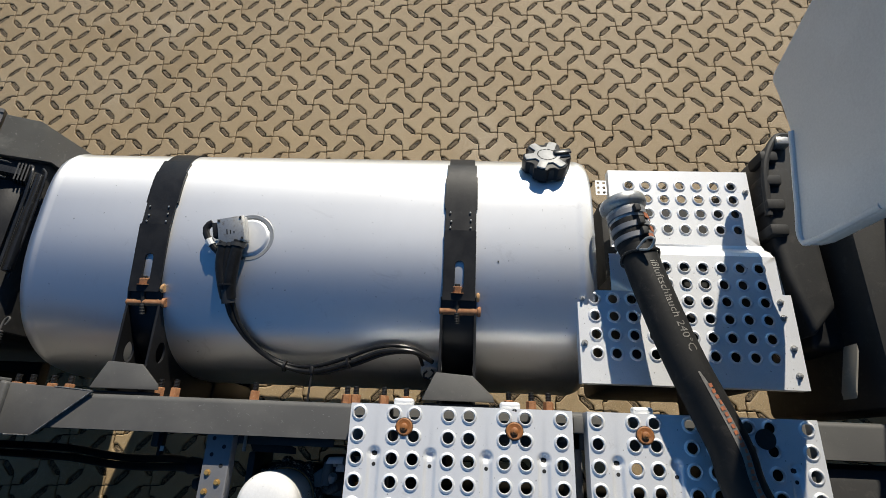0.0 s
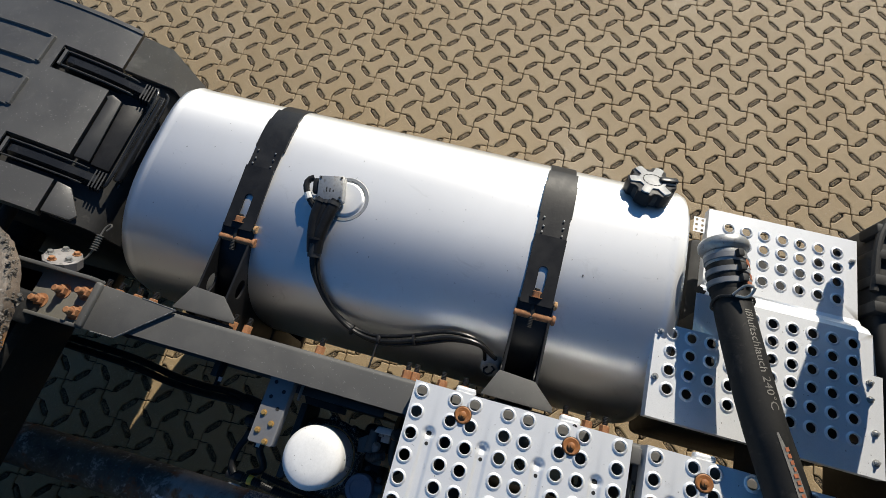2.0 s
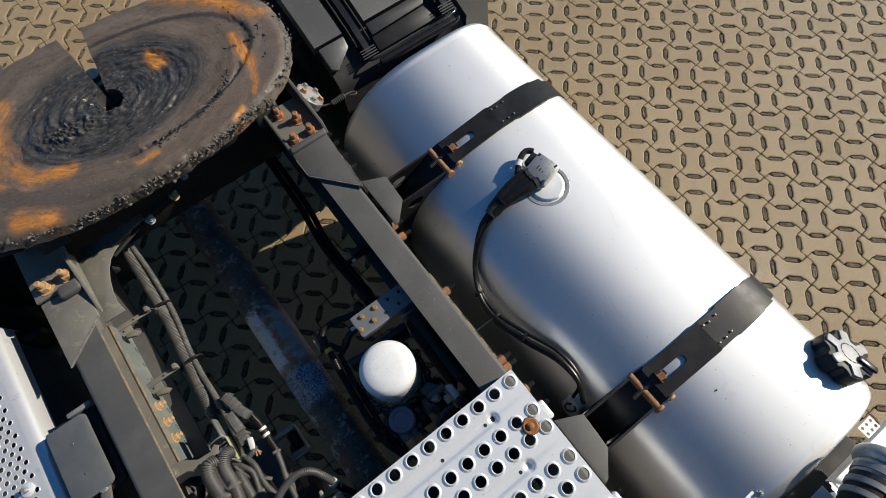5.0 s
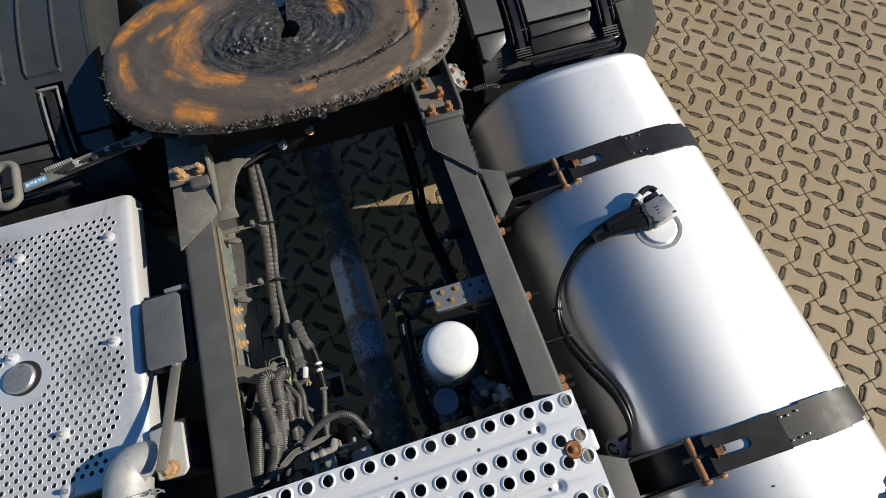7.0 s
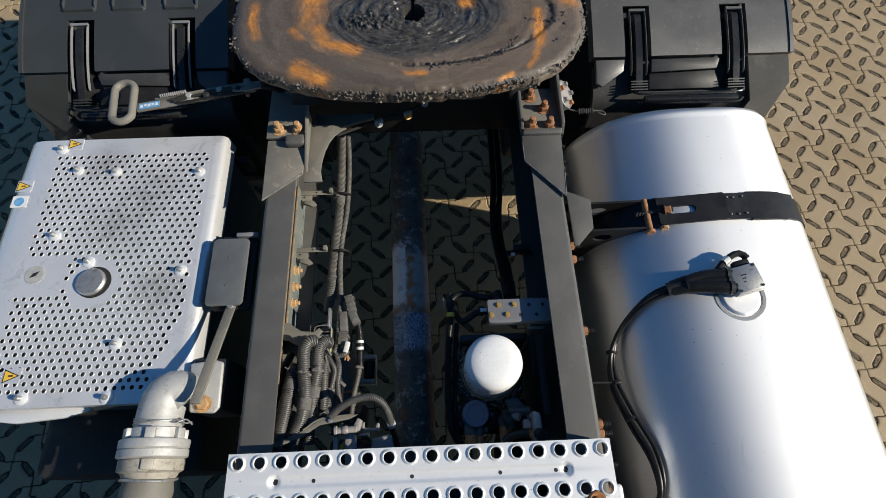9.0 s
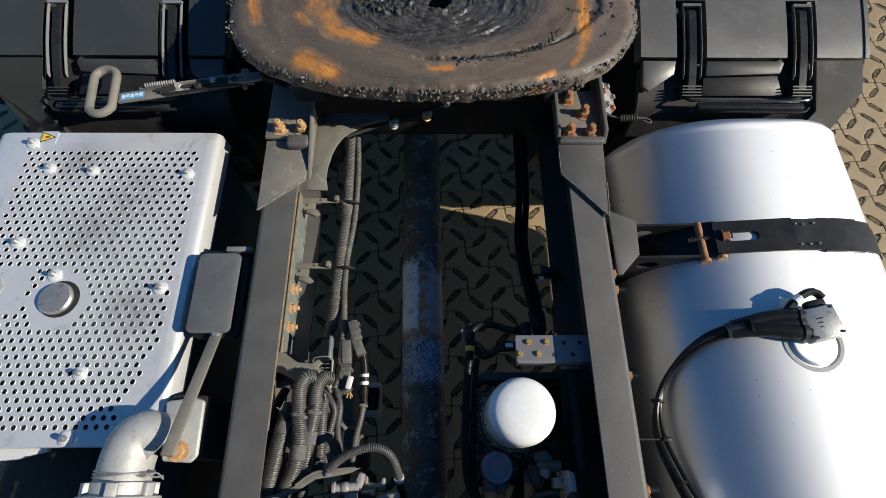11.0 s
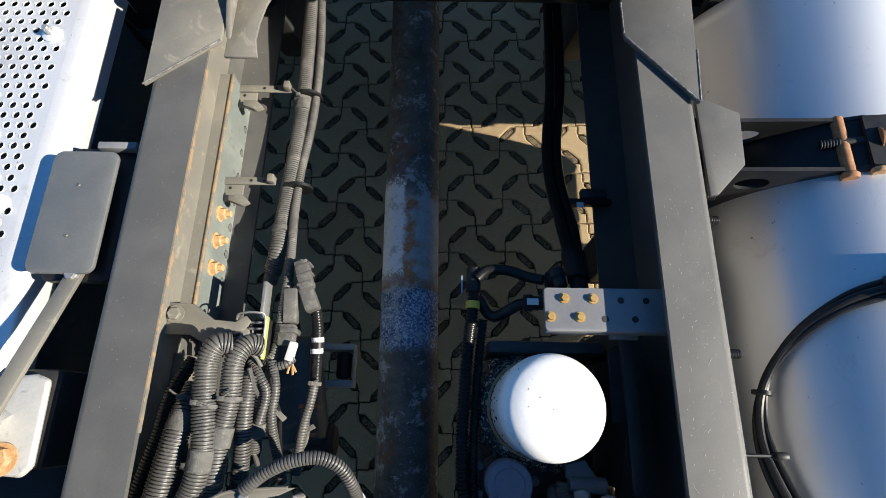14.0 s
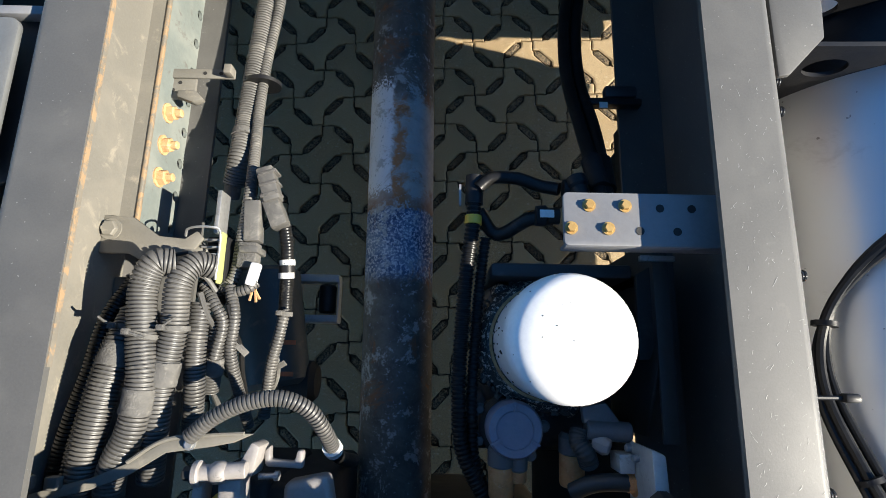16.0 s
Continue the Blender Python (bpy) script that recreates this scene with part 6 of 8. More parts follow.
axle = thing("rear_axle", (0, 1.78, 0.4), "dark rear axle casing between the wheels", "axle")
part("beam", rod((-0.95, 1.78, 0.51), (0.95, 1.78, 0.51), 0.075, 24), DEEP, axle)
part("housing", moved(turned(((0.06, -0.24), (0.17, -0.16), (0.22, 0.0), (0.18, 0.13), (0.09, 0.2)), 32), Matrix.Translation((-0.05, 1.78, 0.53)) @ pose(0, 0, 0, 90, 0, 0)), DEEP, axle)
for sx in (-1, 1):
    s = thing("spring_bellows", (sx * 0.40, 1.4, 0.5), "sooty suspension bracket below the rail", "suspension", "suspension brackets")
    part("hanger", prism([(1.20, 0.72), (1.50, 0.72), (1.42, 0.42), (1.30, 0.42)], sx * 0.40 - 0.04, sx * 0.40 + 0.04, "x", 0.01), DEEP, s)
    part("arm", box(sx * 0.40 - 0.045, sx * 0.40 + 0.045, 1.32, 2.1, 0.40, 0.47, 0.01), DEEP, s)
for sx in (-1, 1):
    s = thing("air_spring", (sx * 0.50, 2.05, 0.35), "black rubber air spring between rail and wheel", "air spring", "air springs")
    part("bellows", moved(turned(((0.06, 0.35), (0.095, 0.37), (0.105, 0.42), (0.085, 0.46), (0.105, 0.50), (0.108, 0.56), (0.095, 0.62), (0.06, 0.64)), 28), Matrix.Translation((sx * 0.50, 2.05, 0))), TYRE, s)
    part("top_plate", box(sx * 0.50 - 0.08, sx * 0.50 + 0.075, 1.95, 2.15, 0.64, 0.66, 0.003), DEEP, s)
    part("carrier", box(sx * 0.50 - 0.07, sx * 0.50 + 0.07, 1.45, 2.15, 0.31, 0.36, 0.012), DEEP, s)
    part("damper", rod((sx * 0.49, 1.52, 0.34), (sx * 0.49, 1.66, 0.80), 0.038, 18, 0.006), DEEP, s)
cross = thing("cross_member", (0, 1.24, 0.72), "dark cross member below the fifth wheel", "cross member")
part("beam", box(-0.408, 0.408, 1.20, 1.34, 0.74, 0.97, 0.01), DEEP, cross)
part("brace", prism([(-0.30, 1.06), (-0.13, 1.11), (-0.13, 1.13), (-0.32, 1.13)], 0.93, 0.94, "z", 0.002), RAIL_DUSTY, cross)
lines = thing("lubrication_line", (-0.03, 1.12, 0.95), "thin lubrication line with brass fittings under the fifth wheel", "pipe")
part("pipe", tube([(-0.24, 1.04, 0.95), (-0.12, 1.085, 0.955), (-0.02, 1.11, 0.965), (0.04, 1.145, 0.98), (0.06, 1.19, 0.99)], 0.0045, 8), DEEP, lines)
for p, mat in (((-0.113, 1.085, 0.955), STEEL), ((-0.021, 1.105, 0.965), GOLD), ((0.032, 1.14, 0.98), STEEL)):
    f = part("fitting", hex_bolt(Vector(p) - Vector((0, 0, 0.012)), (0.25, -0.5, 0.85), 0.0095, 0.016, 0.012), mat, lines)
    part("collar", rod(Vector(p) + Vector((-0.012, -0.005, 0)), Vector(p) + Vector((0.012, 0.005, 0)), 0.0075, 10), STEEL, f)
valve_r = thing("bolted_flange", (0.48, 1.16, 0.93), "dusty cast flange with bolts outside the rail", "flange")
part("disc", moved(turned(((0.04, -0.02), (0.048, -0.015), (0.048, 0.012), (0.043, 0.016), (0, 0.016)), 10), aim((0.475, 1.165, 0.955), (0.75, -0.1, 0.66))), DIRTYCAST, valve_r)
for k in range(5):
    t = radians(72 * k + 20)
    m = aim((0.475, 1.165, 0.955), (0.75, -0.1, 0.66)) @ Matrix.Translation((0.032 * math.cos(t), 0.032 * math.sin(t), 0.016))
    part("bolt", moved(hex_bolt((0, 0, 0), (0, 0, 1), 0.008, 0.008), m), RUST if k % 2 else STEEL, valve_r)
hook = thing("spring_hook", (0.57, 1.118, 0.93), "small wire spring hooks hanging beside the rail", "hook")
part("coil", tube([(0.53, 1.12, 0.93), (0.575, 1.118, 0.935)], 0.010, 12, ribs=0.007, depth=0.004), RAIL, hook)
part("hook_wire", tube([(0.575, 1.118, 0.935), (0.60, 1.115, 0.935), (0.612, 1.105, 0.935), (0.605, 1.10, 0.935), (0.59, 1.108, 0.935)], 0.0028, 8, 0.004), RAIL, hook)
part("hook_wire", tube([(0.53, 1.12, 0.93), (0.50, 1.13, 0.93), (0.47, 1.15, 0.94)], 0.0028, 8, 0.004), RAIL, hook)


# ---- exhaust box with its perforated heat shield ----
def exhaust_box():
    b = thing("exhaust_box", (-0.88, 0.65, 0.35), "exhaust silencer box under a perforated silver heat shield", "exhaust box")
    part("body", box(-1.19, -0.586, 0.29, 1.03, 0.35, 0.925, 0.02, 3), BOXSIDE, b, "blue-green painted silencer body")
    Z, PXH = 0.950, 0.0216
    PYH = PXH * 0.866
    studs = [(-1.005, 0.938), (-0.892, 0.930), (-0.645, 0.922), (-1.018, 0.724), (-0.904, 0.639), (-0.648, 0.605), (-0.780, 0.407), (-0.983, 0.278), (-0.773, 0.272), (-1.072, 1.017)]
    ex, ey, er = -0.879, 0.579, 0.041
    bm = bmesh.new()
    xa, xb, ya, yb = -1.085, -0.612, 0.285, 0.996
    nrow = int((yb - ya) / PYH)
    yb = ya + nrow * PYH
    for r in range(nrow):
        y0, y1 = ya + r * PYH, ya + (r + 1) * PYH
        off = 0 if r % 2 else PXH / 2
        n = int((xb - xa - off) / PXH)
        start = xa + off
        if off:
            quad(bm, (xa, y0, Z), (start, y0, Z), (start, y1, Z), (xa, y1, Z))
        for k in range(n):
            x0, x1 = start + k * PXH, start + (k + 1) * PXH
            cx, cy = (x0 + x1) / 2, (y0 + y1) / 2
            near = any(math.hypot(cx - sx, cy - sy) < 0.016 for sx, sy in studs)
            if math.hypot(cx - ex, cy - ey) < er - 0.014:
                continue
            if math.hypot(cx - ex, cy - ey) < er + 0.030:
                near = True
            left = cx < -0.965 and abs(cy - 0.607) < 0.055
            slant = cx > -0.60 - 0.10 * max(0.0, 0.55 - cy) / 0.28
            if near or left or slant:
                quad(bm, (x0, y0, Z), (x1, y0, Z), (x1, y1, Z), (x0, y1, Z))
            else:
                holed_cell(bm, x0, x1, y0, y1, cx, cy, Z, 0.0060, 0.0009, 10, 0.002)
        quad(bm, (start + n * PXH, y0, Z), (xb, y0, Z), (xb, y1, Z), (start + n * PXH, y1, Z))
    # plain margins, the turned-down sides and the rounded outer side
    right = [(xb, Z), (-0.598, Z - 0.001), (-0.588, Z - 0.005), (-0.580, Z - 0.014), (-0.577, Z - 0.05), (-0.576, Z - 0.062)]
    left = [(xa, Z), (-1.14, Z), (-1.165, Z - 0.005), (-1.185, Z - 0.02), (-1.20, Z - 0.06), (-1.205, Z - 0.2)]
    for chain in (right, left):
        for (x0, z0), (x1, z1) in zip(chain, chain[1:]):
            quad(bm, (x0, 0.255, z0), (x1, 0.255, z1), (x1, 1.052, z1), (x0, 1.052, z0))
    for y0, y1 in ((0.255, ya), (yb, 1.052)):
        quad(bm, (xa, y0, Z), (xb, y0, Z), (xb, y1, Z), (xa, y1, Z))
    for y in (0.255, 1.052):
        chain = left[::-1] + right
        for (x0, z0), (x1, z1) in zip(chain, chain[1:]):
            quad(bm, (x0, y, z0), (x1, y, z1), (x1, y, z1 - 0.03), (x0, y, z0 - 0.03))
    bmesh.ops.remove_doubles(bm, verts=bm.verts, dist=0.0002)
    bm.normal_update()
    for f in bm.faces:
        if f.normal.z < -0.01:
            f.normal_flip()
    shield = part("heat_shield", bm, SHIELD, b, "silver perforated heat shield", angle=50)
    part("end_plate", prism([(-1.20, 0.78), (-1.16, 0.93), (-0.60, 0.93), (-0.575, 0.78)], 1.030, 1.036, "y", 0.001), DEEP, b)
    part("opening", moved(turned(((er + 0.004, 0.0), (er + 0.004, 0.0012), (0, 0.0012)), 36), Matrix.Translation((ex + 0.003, ey, Z))), DEEP, b, "dark gap round the pipe")
    part("pipe_cap", moved(turned(((er - 0.002, -0.03), (er - 0.002, 0.006), (er - 0.006, 0.011), (0.012, 0.0135), (0, 0.0135)), 36), Matrix.Translation((ex - 0.004, ey, Z))), STEEL, b, "round steel pipe cap")
    for x, y in studs:
        w = part("washer", moved(turned(((0.0160, 0), (0.0160, 0.0018), (0.011, 0.0042), (0.006, 0.0052), (0, 0.0052)), 20), Matrix.Translation((x, y, Z + 0.001))), ALU, shield)
        part("screw", moved(turned(((0.0062, 0.003), (0.0062, 0.018), (0.0042, 0.021), (0, 0.0215)), 12), Matrix.Translation((x, y, Z + 0.001)) @ pose(0, 0, 0, 4, 5, 0)), STEEL, shield) 
    for x, y, kind in ((-1.037, 1.036, 0), (-1.150, 0.890, 0), (-1.022, 0.334, 0), (-1.150, 0.838, 1), (-1.042, 0.607, 2)):
        if kind == 2:
            lab = part("warning_label", moved(turned(((0.026, 0), (0.026, 0.0006), (0, 0.0006)), 28), Matrix.Translation((x, y, Z + 0.001))), CAPFACE, b, "round scuffed label")
            part("dark_print", prism([(x - 0.012, y - 0.010), (x + 0.004, y - 0.004), (x + 0.012, y + 0.010), (x - 0.004, y + 0.004)], Z + 0.0018, Z + 0.0022, "z", 0), DEEP, lab)
            continue
        lab = part("warning_label", box(x - 0.022, x + 0.022, y - 0.019, y + 0.019, Z + 0.0008, Z + 0.0016, 0), LABEL if kind else SHIELD, b, "warning label with a coloured sign")
        if kind == 0:
            part("sign_border", prism([(x - 0.020, y - 0.0175), (x + 0.020, y), (x - 0.020, y + 0.0175)], Z + 0.0017, Z + 0.0019, "z", 0), DEEP, lab)
            part("warning_sign", prism([(x - 0.0175, y - 0.0135), (x + 0.0145, y), (x - 0.0175, y + 0.0135)], Z + 0.0020, Z + 0.0024, "z", 0), YELLOW, lab, "yellow warning triangle")
            part("dark_print", box(x - 0.008, x + 0.004, y - 0.002, y + 0.002, Z + 0.0026, Z + 0.003, 0), DEEP, lab)
        else:
            part("warning_sign", moved(turned(((0.014, 0), (0.014, 0.0007), (0, 0.0007)), 24), Matrix.Translation((x, y, Z + 0.0018))), BLUE, lab, "blue round sign")
    part("foil_rag", prism([(-1.10, 0.235), (-1.02, 0.225), (-0.90, 0.235), (-0.84, 0.25), (-0.84, 0.262), (-1.10, 0.262)], 0.885, 0.90, "z", 0.004), ALU, b)
    part("underside", box(-1.15, -0.66, 0.10, 0.30, 0.30, 0.62, 0.03), DEEP, b)
    return b


exhaust_box()


def side_plate():
    p = thing("reflector_plate", (-0.507, 0.585, 0.95), "small grey rounded plate on a flat steel arm", "plate")
    part("front_plate", prism(round_outline(-0.557, -0.459, 0.489, 0.682, 0.014), 0.972, 0.981, "z", 0.003), SLATE, p)
    part("back_plate", prism(round_outline(-0.548, -0.444, 0.482, 0.698, 0.014), 0.945, 0.960, "z", 0.003), BLACK, p)
    for y in (0.545, 0.625):
        part("rivet", moved(turned(((0.0028, 0), (0.002, 0.0014), (0, 0.0016)), 10), Matrix.Translation((-0.508, y, 0.981))), WORNEDGE, p)
    part("rail_tab", box(-0.500, -0.44, 0.69, 0.702, 0.955, 0.975, 0.002), PLATEGREY, p)
    a, b = Vector((-0.490, 0.498, 0.965)), Vector((-0.505, 0.232, 1.06))
    d = (b - a).normalized()
    bm = box(0, (b - a).length, -0.012, 0.012, -0.004, 0.004, 0.002)
    part("arm", moved(bm, Matrix.Translation(a) @ d.to_track_quat("X", "Z").to_matrix().to_4x4()), RAIL_DUSTY, p, "flat steel arm")
    part("bolt", hex_bolt(a + d * 0.01 + Vector((0, 0, 0.004)), (0, 0, 1), 0.008, 0.006), STEEL, p)
    return p


side_plate()


def pipe_elbow():
    e = thing("pipe_elbow", (-0.61, 0.2, 0.9), "pale cast pipe elbow with a lugged hose coupling", "pipe fitting")
    body = tube([(-0.556, 0.258, 0.978), (-0.572, 0.270, 0.986), (-0.590, 0.271, 0.992), (-0.604, 0.256, 0.996), (-0.609, 0.228, 0.998), (-0.609, 0.190, 1.0), (-0.609, 0.150, 1.0)], 0.0505, 32, 0.008)
    part("elbow", body, CASTALU, e)
    m = aim((-0.609, 0.184, 1.0), (0, -1, 0)) @ Matrix.Diagonal((0.89, 0.89, 0.80, 1))
    cup = part("coupling", moved(turned(((0.055, -0.008), (0.066, -0.004), (0.066, 0.022), (0.081, 0.026), (0.083, 0.030), (0.083, 0.048), (0.079, 0.051), (0.083, 0.054), (0.083, 0.072), (0.078, 0.076), (0.064, 0.077)), 40), m), CASTALU, e, "lugged cast coupling")
    part("lower_sleeve", moved(turned(((0.070, 0.074), (0.076, 0.080), (0.076, 0.108), (0.066, 0.114), (0.060, 0.130)), 40), m), TANCAST, cup, "dirty tan lower sleeve")
    for k in range(6):
        a = 60 * k + 15
        part("lug", moved(box(0.062, 0.076, -0.012, 0.012, -0.004, 0.030, 0.003), m @ pose(0, 0, 0, 0, 0, a)), CASTALU, cup)
    for k in range(3):
        a = 120 * k + 70
        part("claw", moved(box(0.068, 0.081, -0.014, 0.014, 0.078, 0.106, 0.003), m @ pose(0, 0, 0, 0, 0, a)), TANCAST, cup)
    part("hose_end", moved(turned(((0.057, 0.122), (0.059, 0.130), (0.058, 0.14), (0.061, 0.16), (0.057, 0.20)), 28), m), RAIL_DUSTY, e, "dusty worn hose end")
    ring = [m @ Vector((0.064 * math.cos(radians(a)), 0.064 * math.sin(radians(a)), 0.132 + 0.003 * math.sin(radians(2 * a)))) for a in range(0, 361, 20)]
    part("tie_wire", tube(ring, 0.003, 8, 0.01), STEEL, e)
    for k in range(3):
        loop = [Vector((-0.609 + 0.0525 * math.cos(radians(a)), 0.199 + 0.003 * k + 0.003 * math.sin(radians(2 * a + 70 * k)), 0.999 + 0.0525 * math.sin(radians(a)))) for a in range(0, 361, 20)]
        part("wire_turn", tube(loop, 0.0016, 8, 0.008), STEEL, e)
    for k in range(2):
        part("wire_tail", tube([(-0.575 + 0.004 * k, 0.200, 1.030), (-0.555, 0.203 - 0.006 * k, 1.028), (-0.538, 0.196 + 0.008 * k, 1.020), (-0.524, 0.199 - 0.007 * k, 1.014)], 0.0018, 8, 0.005), STEEL, e)
    plate = part("mount_plate", prism([(-0.575, 0.345), (-0.512, 0.352), (-0.492, 0.345), (-0.488, 0.235), (-0.50, 0.222), (-0.560, 0.226)], 0.955, 0.966, "z", 0.006, 3), CASTALU, e, "pale mounting plate")
    part("bolt", hex_bolt((-0.527, 0.244, 0.967), (0, 0, 1), 0.0155, 0.009), RUST_TAN, plate)
    part("plate_skirt", box(-0.575, -0.485, 0.23, 0.36, 0.80, 0.95, 0.01), DEEP, e)
    return e


pipe_elbow()

# ---- between the rails ----
shaft = thing("drive_shaft", (-0.03, 0.6, 0.52), "dark blue drive shaft with a worn grey and rusty patch", "drive shaft")
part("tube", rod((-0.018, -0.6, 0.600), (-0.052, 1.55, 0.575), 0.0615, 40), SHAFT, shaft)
part("weld_collar", rod((-0.0515, 1.52, 0.575), (-0.053, 1.62, 0.572), 0.072, 32, 0.01), DEEP, shaft)


def air_dryer():
    d = thing("air_dryer", (0.195, 0.32, 0.6), "white air dryer cartridge on a black oily valve body", "air dryer")
    c = Matrix.Translation((0.188, 0.321, 0)) @ Matrix.Diagonal((0.955, 0.94, 1, 1))
    can = part("cartridge", moved(turned(((0.074, 0.815), (0.0765, 0.82), (0.0775, 0.835), (0.0775, 0.935), (0.0765, 0.948), (0.072, 0.959), (0.060, 0.967), (0.035, 0.972), (0, 0.973)), 48), c), WHITE, d, "glossy white cartridge, speckled with grime")
    rnd = random.Random(8)
    specks = bmesh.new()
    for k in range(46):
        a = radians(rnd.uniform(95, 290))
        z = rnd.uniform(0.83, 0.945)
        s = rnd.uniform(0.0007, 0.0022)
        bmesh.ops.create_icosphere(specks, subdivisions=1, radius=s, matrix=c @ Matrix.Translation((0.0775 * math.cos(a), 0.0775 * math.sin(a), z)) @ Matrix.Diagonal((1, 1, 1.4, 1)))
    for k in range(26):
        a, r = radians(rnd.uniform(0, 360)), 0.072 * math.sqrt(rnd.random())
        s = rnd.uniform(0.0004, 0.0011)
        bmesh.ops.create_icosphere(specks, subdivisions=1, radius=s, matrix=c @ Matrix.Translation((r * math.cos(a), r * math.sin(a), 0.973 - 0.014 * (r / 0.072) ** 3)))
    tagged(part("grime_speck", specks, DEEP, can), kind="stuff")
    lumps = bmesh.new()
    for k in range(150):
        a, r, s = radians(rnd.uniform(60, 330)), rnd.uniform(0.090, 0.104), rnd.uniform(0.0015, 0.0042)
        blob = bmesh.ops.create_icosphere(lumps, subdivisions=1, radius=s, matrix=c @ Matrix.Translation((r * math.cos(a), r * math.sin(a), rnd.uniform(0.792, 0.808))))
        for v in blob["verts"]:
            v.co += noise.noise_vector(v.co * 200) * s * 0.7
    tagged(part("oily_grit", lumps, CLUMP, d, "oily grit clotted round the base"), kind="stuff")
    ring = part("base_ring", moved(turned(((0.086, 0.788), (0.096, 0.793), (0.096, 0.806), (0.088, 0.812), (0.086, 0.819), (0.081, 0.821)), 44), c), FLAKED, d, "crimped base ring with flaking black paint")
    part("rust_ring", moved(turned(((0.0815, 0.812), (0.0832, 0.818), (0.0815, 0.8235), (0.0782, 0.8235), (0.0775, 0.815)), 44), c), RUST_TAN, d, "tan rusty ring under the cartridge")
    flange = part("flange", moved(turned(((0.098, 0.770), (0.100, 0.775), (0.100, 0.788), (0.096, 0.792), (0.07, 0.792)), 40), c), PLASTIC, d)
    for k in range(9):
        a = radians(40 * k + 10)
        part("flange_lug", moved(turned(((0.012, 0.77), (0.013, 0.795), (0.008, 0.802), (0, 0.802)), 12), c @ Matrix.Translation((0.098 * math.cos(a), 0.098 * math.sin(a), 0))), FLAKED, flange)
    part("valve_body", box(0.105, 0.275, 0.235, 0.405, 0.62, 0.775, 0.02, 3), PLASTIC, d)
    part("body_arm", box(0.085, 0.30, 0.17, 0.26, 0.64, 0.74, 0.02, 3), PLASTIC, d)
    part("bridge", box(0.11, 0.30, 0.405, 0.425, 0.70, 0.84, 0.006), PLASTIC, d)
    cap = part("drain_cap", moved(turned(((0.034, 0.74), (0.036, 0.80), (0.036, 0.832), (0.033, 0.838), (0.024, 0.838), (0.023, 0.835), (0, 0.835)), 32), Matrix.Translation((0.141, 0.210, 0))), CAPGREY, d, "round mauve-grey plastic cap")
    for a in (90, 210, 330):
        part("cap_rib", moved(box(0.022, 0.035, -0.0015, 0.0015, 0.836, 0.842, 0.0005), Matrix.Translation((0.141, 0.210, 0)) @ pose(0, 0, 0, 0, 0, a)), CAPGREY, cap)
    part("cap_collar", moved(turned(((0.042, 0.75), (0.043, 0.79), (0.036, 0.80)), 24), Matrix.Translation((0.141, 0.210, 0))), PLASTIC, d)
    for k in range(7):
        a = radians(51 * k)
        part("collar_bolt", hex_bolt((0.141 + 0.046 * math.cos(a), 0.210 + 0.046 * math.sin(a), 0.785), (0, 0, 1), 0.006, 0.008), SLATE, d)
    for x, y0, y1, rad in ((0.127, 0.165, 0.122, 0.0165), (0.149, 0.160, 0.142, 0.0115), (0.220, 0.182, 0.138, 0.0165)):
        part("union", moved(turned(((rad * 0.9, 0), (rad, 0.003), (rad, y0 - y1 - 0.004), (rad * 0.92, y0 - y1), (0, y0 - y1)), 18), aim((x, y0, 0.800), (0, -1, -0.12))), UNION, d, "orange-brown threaded union")
        part("union_neck", moved(turned(((rad * 0.8, 0), (rad * 1.08, 0.006), (rad * 1.08, 0.026), (rad * 0.7, 0.03)), 18), aim((x, y0 + 0.024, 0.805), (0, -1, -0.12))), SLATE, d)
    part("side_web", prism([(0.223, 0.241), (0.254, 0.247), (0.272, 0.222), (0.225, 0.220)], 0.835, 0.847, "z", 0.003), SLATE, d, "grey cast web")
    part("side_pipe", rod((0.228, 0.214, 0.842), (0.284, 0.211, 0.842), 0.0125, 18, 0.002), SLATE, d)
    part("elbow", tube([(0.222, 0.212, 0.838), (0.219, 0.200, 0.842), (0.226, 0.186, 0.846), (0.232, 0.172, 0.838)], 0.0125, 14, ribs=0.004, depth=0.0008), PLASTIC, d)
    part("sensor", moved(turned(((0.010, 0), (0.012, 0.014), (0.009, 0.020), (0, 0.020)), 8), aim((0.238, 0.200, 0.842), (0.8, -0.3, 0.5))), DIRTYCAST, d, "small metal sensor")
    return d


air_dryer()


